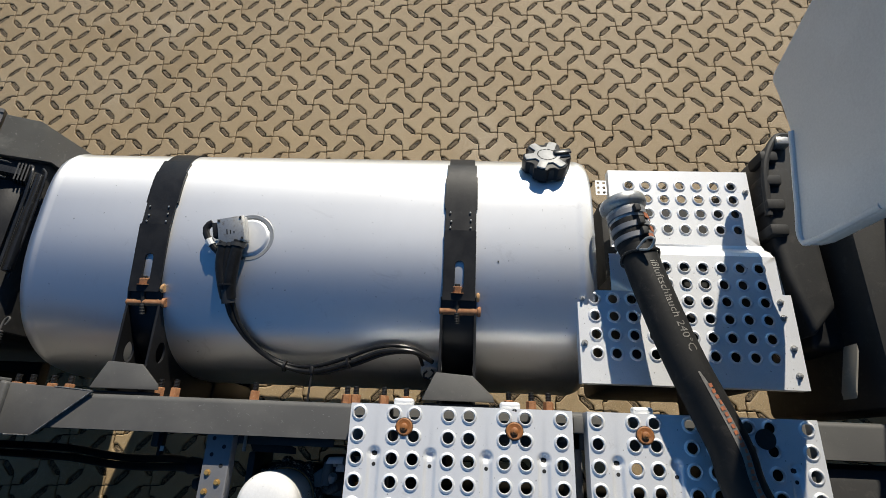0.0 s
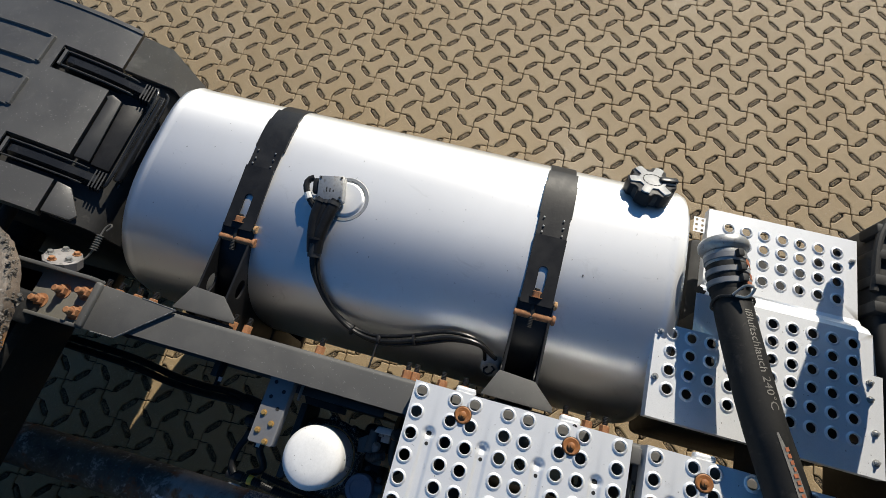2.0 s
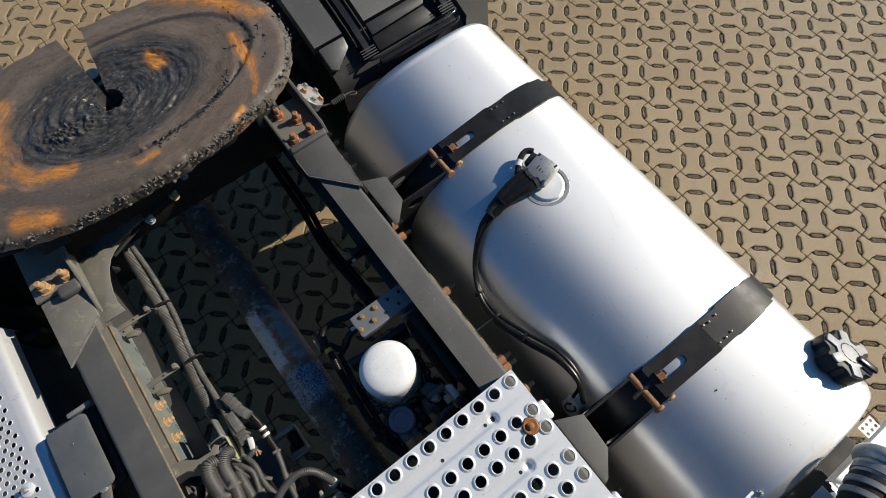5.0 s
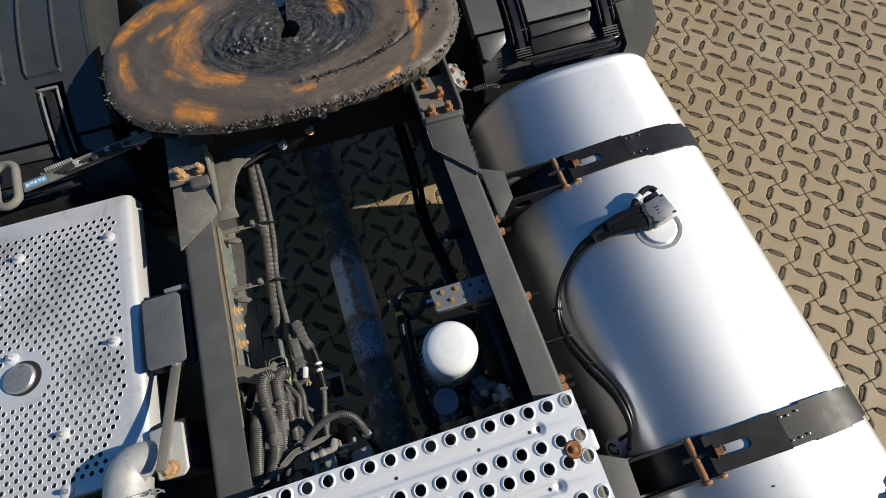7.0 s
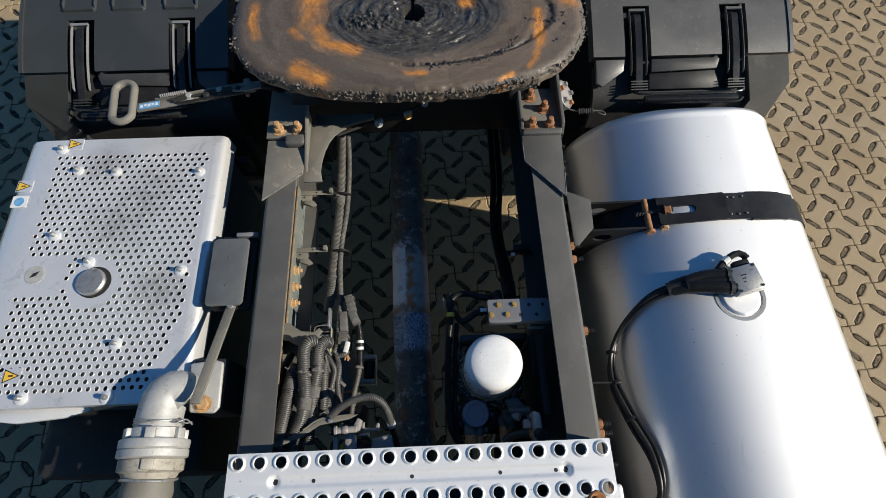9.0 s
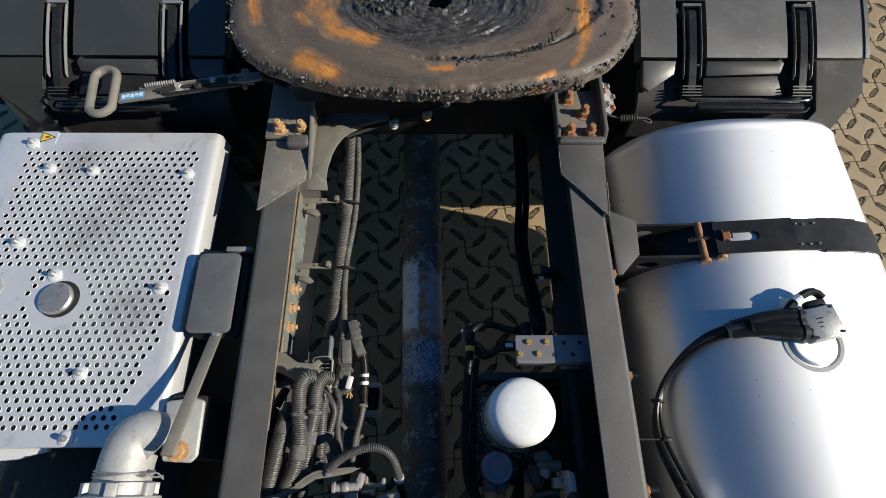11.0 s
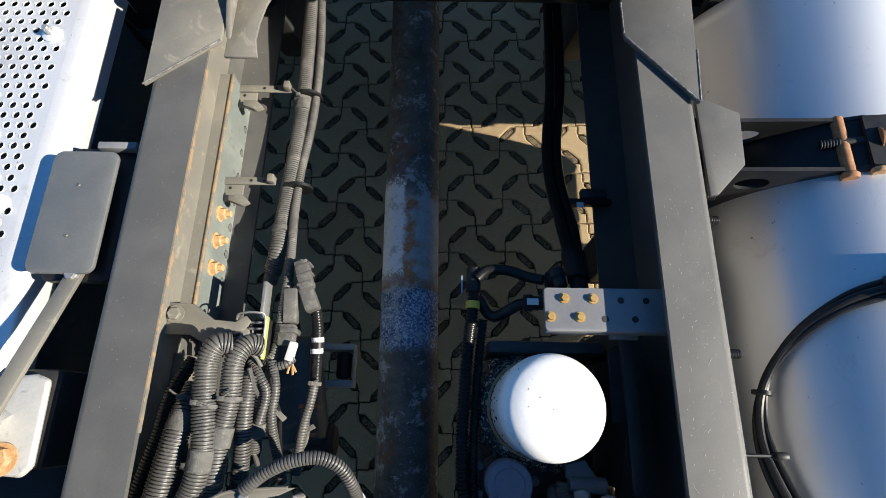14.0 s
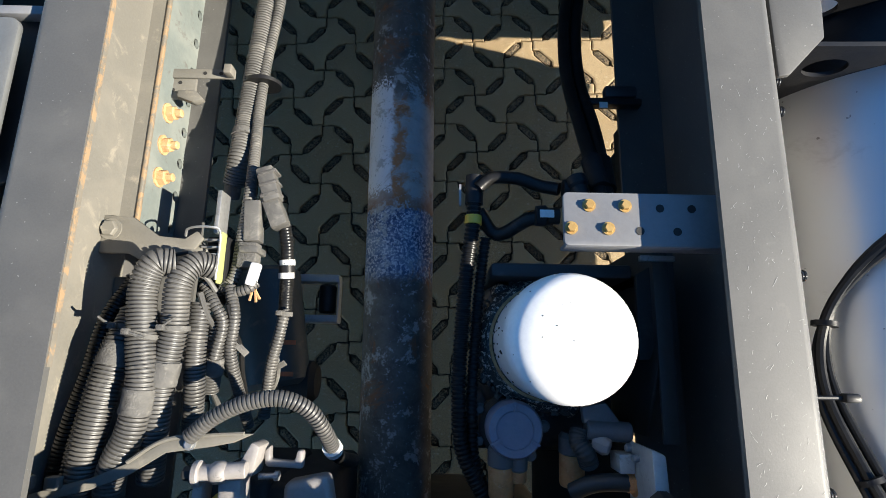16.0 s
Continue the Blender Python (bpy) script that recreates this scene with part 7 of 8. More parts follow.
def valve_block():
    v = thing("valve_block", (0.27, 0.17, 0.82), "small bright aluminium valve block with screws", "valve")
    part("block", prism([(0.2805, 0.203), (0.297, 0.196), (0.300, 0.120), (0.283, 0.120)], 0.83, 0.915, "z", 0.003), CASTALU, v)
    part("side_tab", box(0.262, 0.281, 0.166, 0.188, 0.825, 0.862, 0.002), CASTALU, v)
    for y, z in ((0.194, 0.850), (0.186, 0.872)):
        part("pin", rod((0.282, y, z), (0.2735, y, z + 0.002), 0.0045, 14, 0.001), DIRTYCAST, v)
    part("plug", moved(turned(((0.014, 0), (0.016, 0.02), (0.012, 0.03), (0, 0.03)), 8), aim((0.288, 0.148, 0.912), (0.1, -0.3, 0.9))), DEEP, v)
    part("thread_marks", moved(merge(*[box(-0.010 + 0.003 * k, -0.009 + 0.003 * k, -0.016, -0.006, 0.018, 0.020, 0) for k in range(3)]), aim((0.288, 0.148, 0.912), (0.1, -0.3, 0.9))), LABEL, v)
    part("nut", hex_bolt((0.283, 0.154, 0.850), (-1, 0, 0.1), 0.0115, 0.009, 0.01), UNION, v)
    part("tail", tube([(0.275, 0.154, 0.850), (0.255, 0.154, 0.848), (0.232, 0.150, 0.842), (0.212, 0.138, 0.83)], 0.0105, 14), PLASTIC, v)
    return v


valve_block()


def bolt_plate():
    b = thing("bolted_bracket", (0.26, 0.453, 0.93), "grey steel bracket with yellow bolts on the rail", "bracket")
    bm = bmesh.new()
    holes = [(0.211, 0.470, 0), (0.190, 0.443, 0), (0.232, 0.443, 0), (0.252, 0.470, 0), (0.268, 0.441, 1), (0.292, 0.468, 1), (0.310, 0.441, 1), (0.328, 0.468, 1)]
    part("plate", prism(round_outline(0.182, 0.410, 0.423, 0.486, 0.006), 0.948, 0.955, "z", 0.0015), PLATEGREY, b)
    part("front_lip", box(0.184, 0.408, 0.4225, 0.4275, 0.925, 0.952, 0.001), PLATEGREY, b)
    for x, y, kind in holes:
        if kind:
            part("bolt_hole", moved(turned(((0.0048, 0), (0.0048, 0.0005), (0, 0.0005)), 14), Matrix.Translation((x, y, 0.9552))), DEEP, b)
        else:
            n = part("bolt", hex_bolt((x, y, 0.955), (0, 0, 1), 0.0056, 0.005), GOLD, b)
    part("lower_strip", box(0.30, 0.345, 0.425, 0.432, 0.86, 0.868, 0.001), STEEL, b)
    part("hanger", prism([(0.30, 0.41), (0.335, 0.43), (0.335, 0.36), (0.312, 0.30), (0.298, 0.30)], 0.84, 0.85, "z", 0.002), DEEP, b)
    part("stay", box(0.318, 0.330, 0.40, 0.42, 0.60, 0.85, 0.003), DEEP, b)
    return b


bolt_plate()


def right_hoses():
    h = thing("air_line", (0.28, 0.75, 0.7), "pair of black air lines hanging inside the rail", "air line")
    part("line", tube([(0.268, 1.30, 0.72), (0.263, 1.01, 0.72), (0.249, 0.86, 0.72), (0.247, 0.757, 0.74), (0.252, 0.647, 0.79), (0.254, 0.56, 0.84), (0.254, 0.50, 0.87)], 0.0105, 12), CABLE, h)
    part("line", tube([(0.290, 1.30, 0.715), (0.286, 1.01, 0.715), (0.270, 0.862, 0.715), (0.268, 0.757, 0.735), (0.273, 0.647, 0.785), (0.266, 0.56, 0.838), (0.262, 0.50, 0.868)], 0.0105, 12), CABLE, h)
    part("end_socket", tube([(0.254, 0.575, 0.832), (0.256, 0.52, 0.862)], 0.0150, 16), BLACK, h)
    part("end_socket", tube([(0.268, 0.575, 0.830), (0.263, 0.52, 0.860)], 0.0140, 16), CABLE, h)
    part("holder", box(0.262, 0.36, 0.700, 0.712, 0.745, 0.765, 0.003), BLACK, h)
    part("holder_clip", box(0.300, 0.352, 0.712, 0.732, 0.750, 0.768, 0.004), PLASTIC, h)
    part("white_tag", box(0.290, 0.303, 0.692, 0.702, 0.766, 0.768, 0), LABEL, h, "white tag")
    part("cross_line", tube([(0.092, 0.525, 0.85), (0.110, 0.540, 0.85), (0.145, 0.540, 0.85), (0.175, 0.530, 0.85), (0.20, 0.522, 0.86)], 0.009, 12), CABLE, h)
    part("cross_line", tube([(0.095, 0.50, 0.82), (0.12, 0.465, 0.83), (0.16, 0.48, 0.86), (0.19, 0.478, 0.87)], 0.0095, 12), CABLE, h)
    for p, w in (((0.205, 0.522, 0.86), (1, 0, 0)), ((0.165, 0.480, 0.875), (1, 0, 0)), ((0.22, 0.535, 0.87), (0.2, -1, 0.2))):
        part("push_fitting", moved(turned(((0.013, 0), (0.014, 0.012), (0.011, 0.016), (0.011, 0.03), (0, 0.03)), 16), aim(p, w)), BLACK, h)
    part("white_mark", box(0.168, 0.186, 0.474, 0.484, 0.889, 0.890, 0), LABEL, h, "white printed mark")
    return h


right_hoses()
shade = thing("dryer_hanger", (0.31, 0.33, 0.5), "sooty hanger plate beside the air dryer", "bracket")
part("plate", prism([(0.20, 0.50), (0.20, 0.80), (0.30, 0.86), (0.455, 0.86), (0.455, 0.50)], 0.318, 0.324, "x", 0.002), PLASTIC, shade)
part("fold", box(0.318, 0.338, 0.20, 0.455, 0.855, 0.861, 0.001), PLASTIC, shade)


def yellow_cable():
    c = thing("sleeved_cable", (0.08, 0.35, 0.8), "black corrugated cable with a yellow band", "cable")
    line = [(0.088, 0.535, 0.84), (0.086, 0.48, 0.84), (0.078, 0.41, 0.83), (0.072, 0.32, 0.82), (0.070, 0.25, 0.81), (0.076, 0.18, 0.80), (0.105, 0.12, 0.79)]
    part("sleeve", tube(line, 0.0105, 12, ribs=0.006, depth=0.0016), CABLE, c)
    part("sleeve", tube([Vector(p) + Vector((0.018, -0.02, -0.01)) for p in line[1:]], 0.008, 12, ribs=0.006, depth=0.0014), CABLE, c)
    part("yellow_band", tube([(0.0862, 0.488, 0.84), (0.0858, 0.476, 0.84)], 0.0118, 14), YELLOW, c, "yellow tape band")
    part("plug", tube([(0.088, 0.545, 0.84), (0.087, 0.505, 0.84)], 0.0125, 14), BLACK, c)
    part("pin", box(0.066, 0.069, 0.500, 0.530, 0.845, 0.850, 0), STEEL, c)
    return c


yellow_cable()


# ---- wiring along the left rail ----
def conduit(name_label, line, r, ribs=0.0046, depth=0.0030, mat=DUSTY, seg=16, group="wiring conduits", wraps=()):
    c = thing("wiring_conduit", line[len(line) // 2], name_label, "conduit", group)
    body = part("sleeve", tube(line, r, seg, ribs=ribs, depth=min(depth, r * 0.22), profile=(0.1, 0, 0, 0, 0, 0.1, 1, 1)), mat, c)
    pts = smooth_path(line, 0.004)
    for w, ww in wraps:
        i = min(int(w * (len(pts) - 1)), len(pts) - 3)
        j = min(i + max(2, int(ww / 0.004)), len(pts) - 1)
        wrap = tube([pts[i], pts[(i + j) // 2], pts[j]], r + 0.0016, 24, 0.0018)
        for v in wrap.verts:
            v.co += noise.noise_vector(v.co * 90) * 0.0014 + noise.noise_vector(v.co * 330) * 0.0007
        part("tape_wrap", wrap, TAPE, c, "grey tape wrap")
    return c


main = [(-0.256, 1.180, 0.782), (-0.258, 1.110, 0.775), (-0.258, 1.014, 0.765), (-0.258, 0.918, 0.758), (-0.262, 0.831, 0.757), (-0.268, 0.737, 0.759), (-0.270, 0.663, 0.764), (-0.269, 0.596, 0.777), (-0.280, 0.552, 0.762)]
conduit("thick dusty grey corrugated conduit along the rail, its end cut open", main, 0.0160, wraps=((0.40, 0.03), (0.86, 0.012)))
cut = thing("conduit_end", (-0.266, 0.53, 0.79), "torn grey tape end of a conduit", "conduit", "wiring conduits")
part("torn_tape", tube([(-0.279, 0.556, 0.764), (-0.286, 0.534, 0.752)], 0.0125, 12), TAPE, cut)
conduit("thin dusty corrugated conduit beside the thick one", [(-0.238, 1.171, 0.786), (-0.232, 1.040, 0.772), (-0.235, 0.889, 0.762), (-0.248, 0.766, 0.761), (-0.249, 0.675, 0.770), (-0.243, 0.608, 0.785), (-0.236, 0.531, 0.804), (-0.236, 0.46, 0.815), (-0.240, 0.40, 0.82), (-0.262, 0.378, 0.825)], 0.0085)
conduit("dusty corrugated conduit bowed over the gearbox, white sleeved end", [(-0.227, 0.207, 0.925), (-0.199, 0.229, 0.932), (-0.164, 0.245, 0.935), (-0.128, 0.250, 0.932), (-0.101, 0.238, 0.920), (-0.086, 0.214, 0.90), (-0.080, 0.190, 0.87)], 0.0092, ribs=0.0046, wraps=(), mat=CONDUIT)
arc_end = thing("conduit_end", (-0.066, 0.19, 0.85), "white sleeve and black tail of a conduit", "conduit", "wiring conduits")
part("white_sleeve", tube([(-0.0805, 0.192, 0.875), (-0.080, 0.186, 0.862)], 0.0115, 14), LABEL, arc_end)
part("black_tail", tube([(-0.080, 0.187, 0.865), (-0.078, 0.17, 0.82), (-0.078, 0.15, 0.72)], 0.009, 12), CABLE, arc_end)
conduit("fat grey corrugated conduit in a bundle beside the rail", [(-0.278, 0.404, 0.905), (-0.296, 0.400, 0.915), (-0.306, 0.370, 0.915), (-0.302, 0.312, 0.912), (-0.296, 0.262, 0.91), (-0.303, 0.211, 0.905), (-0.320, 0.165, 0.90), (-0.33, 0.11, 0.88)], 0.0166, wraps=((0.52, 0.03),), mat=CONDUIT)
conduit("fat grey corrugated conduit in a bundle beside the rail", [(-0.244, 0.404, 0.88), (-0.258, 0.404, 0.895), (-0.270, 0.378, 0.905), (-0.272, 0.325, 0.90), (-0.280, 0.270, 0.895), (-0.284, 0.215, 0.89), (-0.292, 0.15, 0.87)], 0.0155, wraps=((0.5, 0.03),), mat=CONDUIT)
conduit("black corrugated conduit in a bundle, close to the rail web", [(-0.352, 0.385, 0.86), (-0.368, 0.335, 0.875), (-0.376, 0.271, 0.88), (-0.388, 0.219, 0.88), (-0.400, 0.16, 0.875), (-0.405, 0.10, 0.86)], 0.0105, mat=CABLE)
split = conduit("grey split conduit with black wires showing, in the bundle", [(-0.332, 0.345, 0.88), (-0.337, 0.299, 0.895), (-0.346, 0.235, 0.90), (-0.356, 0.165, 0.898), (-0.362, 0.10, 0.88)], 0.0170, wraps=((0.18, 0.025),), mat=CONDUIT)
part("split_edge", tube([(-0.343, 0.338, 0.889), (-0.350, 0.299, 0.903), (-0.359, 0.235, 0.908), (-0.369, 0.165, 0.906), (-0.374, 0.10, 0.888)], 0.0050, 10, ribs=0.0046, depth=0.0016), CABLE, split, "black wires in the open split")
conduit("dark grey conduit behind the bundle", [(-0.262, 0.36, 0.86), (-0.262, 0.30, 0.86), (-0.262, 0.25, 0.85), (-0.268, 0.20, 0.83)], 0.0130, mat=CONDUIT)
conduit("short taped conduit behind the bundle", [(-0.245, 0.345, 0.84), (-0.25, 0.29, 0.83), (-0.26, 0.25, 0.81)], 0.0120, wraps=((0.5, 0.025),), mat=CONDUIT)
conduit("thin conduit dropping to the gearbox", [(-0.238, 0.385, 0.835), (-0.226, 0.345, 0.84), (-0.230, 0.30, 0.83), (-0.226, 0.25, 0.80), (-0.222, 0.20, 0.76)], 0.0080, mat=CONDUIT)
conduit("thin conduit dropping to the gearbox", [(-0.265, 0.385, 0.85), (-0.247, 0.36, 0.855), (-0.236, 0.335, 0.85), (-0.244, 0.29, 0.845)], 0.0075, mat=CONDUIT)
conduit("grey conduit crossing to a white plug", [(-0.250, 0.385, 0.83), (-0.235, 0.378, 0.835), (-0.215, 0.382, 0.835), (-0.205, 0.392, 0.83)], 0.0072, mat=CONDUIT)
conduit("slim conduit with black tape, inboard of the bundle", [(-0.222, 0.565, 0.80), (-0.205, 0.525, 0.80), (-0.188, 0.490, 0.795), (-0.179, 0.45, 0.79), (-0.178, 0.38, 0.78), (-0.183, 0.33, 0.78), (-0.195, 0.28, 0.77), (-0.205, 0.21, 0.75)], 0.0085, mat=CONDUIT)
for line in ([(-0.186, 0.485, 0.795), (-0.179, 0.44, 0.79), (-0.178, 0.355, 0.78)],):
    t = thing("taped_wire", line[1], "black taped wire with a white ring", "wire", "taped wires")
    part("wire", tube(line, 0.0100, 14, ribs=0.0046, depth=0.0006), CABLE, t)
    for ya, yb, mat, grow in ((0.432, 0.424, LABEL, 0.0110), (0.4235, 0.4135, BLACK, 0.0116), (0.413, 0.405, LABEL, 0.0110)):
        part("ring", tube([(-0.1786, ya, 0.7885), (-0.1782, yb, 0.787)], grow, 16), mat, t)


def loose_wire(line, r, mat, tag=None):
    """A thin loose wire of the loom, some with a flag of pale tape."""
    w = thing("loose_wire", line[len(line) // 2], "thin loose wire hanging in the loom" + (" with a pale tape flag" if tag else ""), "wire", "loose wires")
    part("wire", tube(line, r, 8, 0.006), mat, w)
    if tag:
        (x, y, z), turn, size = tag
        part("tape_flag", moved(box(-0.0045, 0.0045, -size, size, -0.0012, 0.0012, 0.0006), pose(x, y, z, 18, 25, turn)), TAPE, w, "pale tape flag")


loose_wire([(-0.258, 0.372, 0.875), (-0.252, 0.345, 0.862), (-0.248, 0.322, 0.835), (-0.258, 0.295, 0.815), (-0.266, 0.262, 0.80), (-0.262, 0.225, 0.77)], 0.0040, CONDUIT, ((-0.243, 0.321, 0.836), 40, 0.011))
loose_wire([(-0.232, 0.360, 0.850), (-0.226, 0.330, 0.838), (-0.219, 0.306, 0.825), (-0.222, 0.27, 0.80), (-0.230, 0.23, 0.75)], 0.0034, CABLE, ((-0.217, 0.304, 0.829), 52, 0.011))
loose_wire([(-0.196, 0.312, 0.775), (-0.190, 0.288, 0.757), (-0.196, 0.262, 0.735), (-0.212, 0.238, 0.715)], 0.0036, DUSTY, ((-0.190, 0.281, 0.755), -55, 0.014))
loose_wire([(-0.286, 0.392, 0.895), (-0.272, 0.398, 0.888), (-0.256, 0.392, 0.870), (-0.247, 0.376, 0.855)], 0.0034, DUSTY)
loose_wire([(-0.330, 0.398, 0.875), (-0.318, 0.410, 0.880), (-0.300, 0.418, 0.876), (-0.284, 0.424, 0.866)], 0.0028, CABLE)


def loom_tie(at, way, r, tail):
    t = thing("cable_tie", at, "dusty grey cable tie with a cut tail on the conduits", "cable tie", "cable ties")
    m = aim(at, way)
    part("band", moved(turned(((r, -0.003), (r + 0.0012, -0.003), (r + 0.0012, 0.003), (r, 0.003)), 22), m), TAPE, t)
    head = m @ Vector((0.2 * r, 0.3 * r, 0)) + Vector((0, 0, r))
    part("head", moved(box(-0.0042, 0.0042, -0.0035, 0.0035, -0.003, 0.004, 0.001), Matrix.Translation(head)), TAPE, t)
    part("tail", tube([head, head + Vector(tail) * 0.5 + Vector((0, 0, 0.002)), head + Vector(tail)], 0.0016, 6), TAPE, t)


loom_tie((-0.3025, 0.318, 0.912), (0.25, 1, 0.02), 0.0186, (0.020, -0.006, -0.002))
loom_tie((-0.334, 0.325, 0.888), (0.15, 1, -0.1), 0.0190, (-0.014, 0.010, 0.006))
loom_tie((-0.272, 0.325, 0.900), (0.0, 1, 0.05), 0.0175, (0.016, 0.012, 0.0))
loom_tie((-0.262, 0.925, 0.760), (0.0, 1, 0.0), 0.0168, (-0.014, 0.012, 0.003))
loom_tie((-0.180, 0.355, 0.779), (0.05, 1, 0.05), 0.0112, (0.014, 0.006, 0.002))


def plugs():
    p = thing("wiring_plug", (-0.225, 0.5, 0.81), "dusty grey multi-way wiring plugs joined along the loom", "connector")
    part("plug", moved(box(-0.012, 0.012, -0.026, 0.026, -0.012, 0.012, 0.003), pose(-0.205, 0.535, 0.815, 0, 0, 18)), DUSTY, p)
    for k in range(3):
        part("plug_rib", moved(box(-0.0132, 0.0132, -0.0025, 0.0025, -0.0132, 0.0132, 0.001), pose(-0.205 + 0.0045 - 0.003 * k, 0.535 + 0.016 * (k - 1), 0.815, 0, 0, 18)), TAPE, p)
    part("plug", moved(box(-0.012, 0.012, -0.028, 0.028, -0.012, 0.012, 0.003), pose(-0.196, 0.50, 0.81, 0, 0, 24)), DUSTY, p)
    part("plug", moved(box(-0.011, 0.011, -0.03, 0.03, -0.012, 0.012, 0.003), pose(-0.222, 0.480, 0.815, 0, 0, 4)), DUSTY, p)
    part("plug", moved(box(-0.013, 0.013, -0.018, 0.018, -0.012, 0.012, 0.003), pose(-0.222, 0.430, 0.82, 0, 0, 0)), TAPE, p)
    part("clamp", box(-0.232, -0.205, 0.432, 0.442, 0.80, 0.836, 0.003), DUSTY, p)
    part("white_plug", moved(box(-0.0065, 0.0065, -0.016, 0.016, -0.007, 0.007, 0.003), pose(-0.208, 0.402, 0.835, 0, 0, -12)), LABEL, p, "torn white plug")
    part("bare_wires", merge(rod((-0.208, 0.388, 0.83), (-0.214, 0.368, 0.825), 0.002, 6), rod((-0.206, 0.388, 0.83), (-0.205, 0.366, 0.825), 0.002, 6), rod((-0.21, 0.388, 0.83), (-0.20, 0.37, 0.825), 0.002, 6)), RUST_TAN, p)
    return p


plugs()


def control_unit():
    u = thing("electrical_connector_box", (-0.27, 0.42, 0.8), "pale connector box with a wire guard and yellow-green seal", "connector")
    part("housing", moved(turned(((0.022, 0), (0.022, 0.014), (0.019, 0.018), (0.015, 0.034), (0.011, 0.038), (0, 0.038)), 20), pose(-0.295, 0.428, 0.818, 25, 10, 0)), RAIL_DUSTY, u)
    part("collar", moved(turned(((0.0235, 0.003), (0.0235, 0.010), (0.022, 0.012), (0.022, 0.003)), 20), pose(-0.295, 0.428, 0.818, 25, 10, 0)), DUSTY, u)
    part("plate", box(-0.278, -0.248, 0.392, 0.455, 0.80, 0.83, 0.003), BLACK, u)
    for k in range(6):
        part("fin", box(-0.280, -0.256, 0.396 + 0.010 * k, 0.399 + 0.010 * k, 0.83, 0.842, 0.001), STEEL, u)
    part("seal", box(-0.2535, -0.2508, 0.388, 0.458, 0.83, 0.846, 0.001), SEALGREEN, u, "yellow-green seal strip")
    part("guard_wire", tube([(-0.298, 0.450, 0.85), (-0.29, 0.458, 0.86), (-0.262, 0.460, 0.862), (-0.25, 0.452, 0.855), (-0.25, 0.39, 0.855)], 0.0018, 6, 0.004), STEEL, u)
    part("upright", box(-0.262, -0.256, 0.455, 0.515, 0.82, 0.850, 0.001), STEEL, u)
    return u


control_unit()


def cable_arm(y, long):
    a = thing("cable_bracket", (-0.36, y, 0.77), "dusty pressed steel cable arm on the rail", "bracket", "cable arms")
    part("foot", box(-0.410, -0.350, y - 0.040, y + 0.008, 0.772, 0.778, 0.002), RAIL_DUSTY, a)
    part("arm", box(-0.410, -0.400 + long, y - 0.006, y + 0.010, 0.778, 0.783, 0.002), RAIL_DUSTY, a)
    part("bent_tab", prism([(-0.372, y - 0.030), (-0.345, y - 0.030), (-0.330, y - 0.045), (-0.345, y - 0.052), (-0.372, y - 0.042)], 0.776, 0.790, "z", 0.003), RAIL_DUSTY, a)
    for x, dy in ((-0.31, 0.002), (-0.335, 0.002), (-0.375, -0.012), (-0.385, -0.025)):
        part("slot_hole", moved(turned(((0.003, 0), (0.003, 0.0006), (0, 0.0006)), 10), Matrix.Translation((x, y + dy, 0.7832 if dy > 0 else 0.7782))), DEEP, a)
    part("hook_end", box(-0.400 + long - 0.012, -0.400 + long, y - 0.006, y + 0.010, 0.783, 0.800, 0.002), RAIL_DUSTY, a)
    part("cable_tie", moved(turned(((0.026, -0.003), (0.028, -0.003), (0.028, 0.003), (0.026, 0.003)), 20), aim((-0.250, y - 0.002, 0.760), (0, 1, 0.05))), BLACK, a)
    return a


cable_arm(0.728, 0.112)
cable_arm(0.935, 0.120)
top_clip = thing("cable_clamp", (-0.235, 1.13, 0.84), "rusty clamp holding the loom below the gusset", "clamp")
part("bar", box(-0.280, -0.223, 1.173, 1.185, 0.804, 0.810, 0.002), RUST_TAN, top_clip)
part("bolt", hex_bolt((-0.240, 1.192, 0.807), (0, 0, 1), 0.010, 0.012, 0.01), CASTALU, top_clip)
part("hook", tube([(-0.233, 1.183, 0.812), (-0.216, 1.180, 0.817), (-0.213, 1.190, 0.812)], 0.003, 8, 0.004), RAIL_DUSTY, top_clip)


def rail_bracket():
    """The dusty pressed bracket bolted to the rail in front of the plugs."""
    b = thing("loom_bracket", (-0.36, 0.45, 0.83), "dusty pressed steel bracket bolted inside the rail", "bracket")
    part("plate", prism([(-0.413, 0.478), (-0.372, 0.475), (-0.335, 0.450), (-0.300, 0.447), (-0.285, 0.458), (-0.275, 0.448), (-0.295, 0.420), (-0.335, 0.405), (-0.372, 0.425), (-0.413, 0.425)], 0.842, 0.848, "z", 0.002), RAIL_DUSTY, b)
    part("bolt", hex_bolt((-0.400, 0.458, 0.848), (0, 0, 1), 0.011, 0.007), RAIL_DUSTY, b)
    part("lower_plate", prism([(-0.413, 0.40), (-0.375, 0.395), (-0.362, 0.37), (-0.372, 0.345), (-0.413, 0.335)], 0.80, 0.806, "z", 0.002), RAIL_DUSTY, b)
    return b


rail_bracket()
strip = thing("loom_shelf", (-0.27, 0.19, 0.9), "bent dusty steel strip carrying the conduits", "bracket")
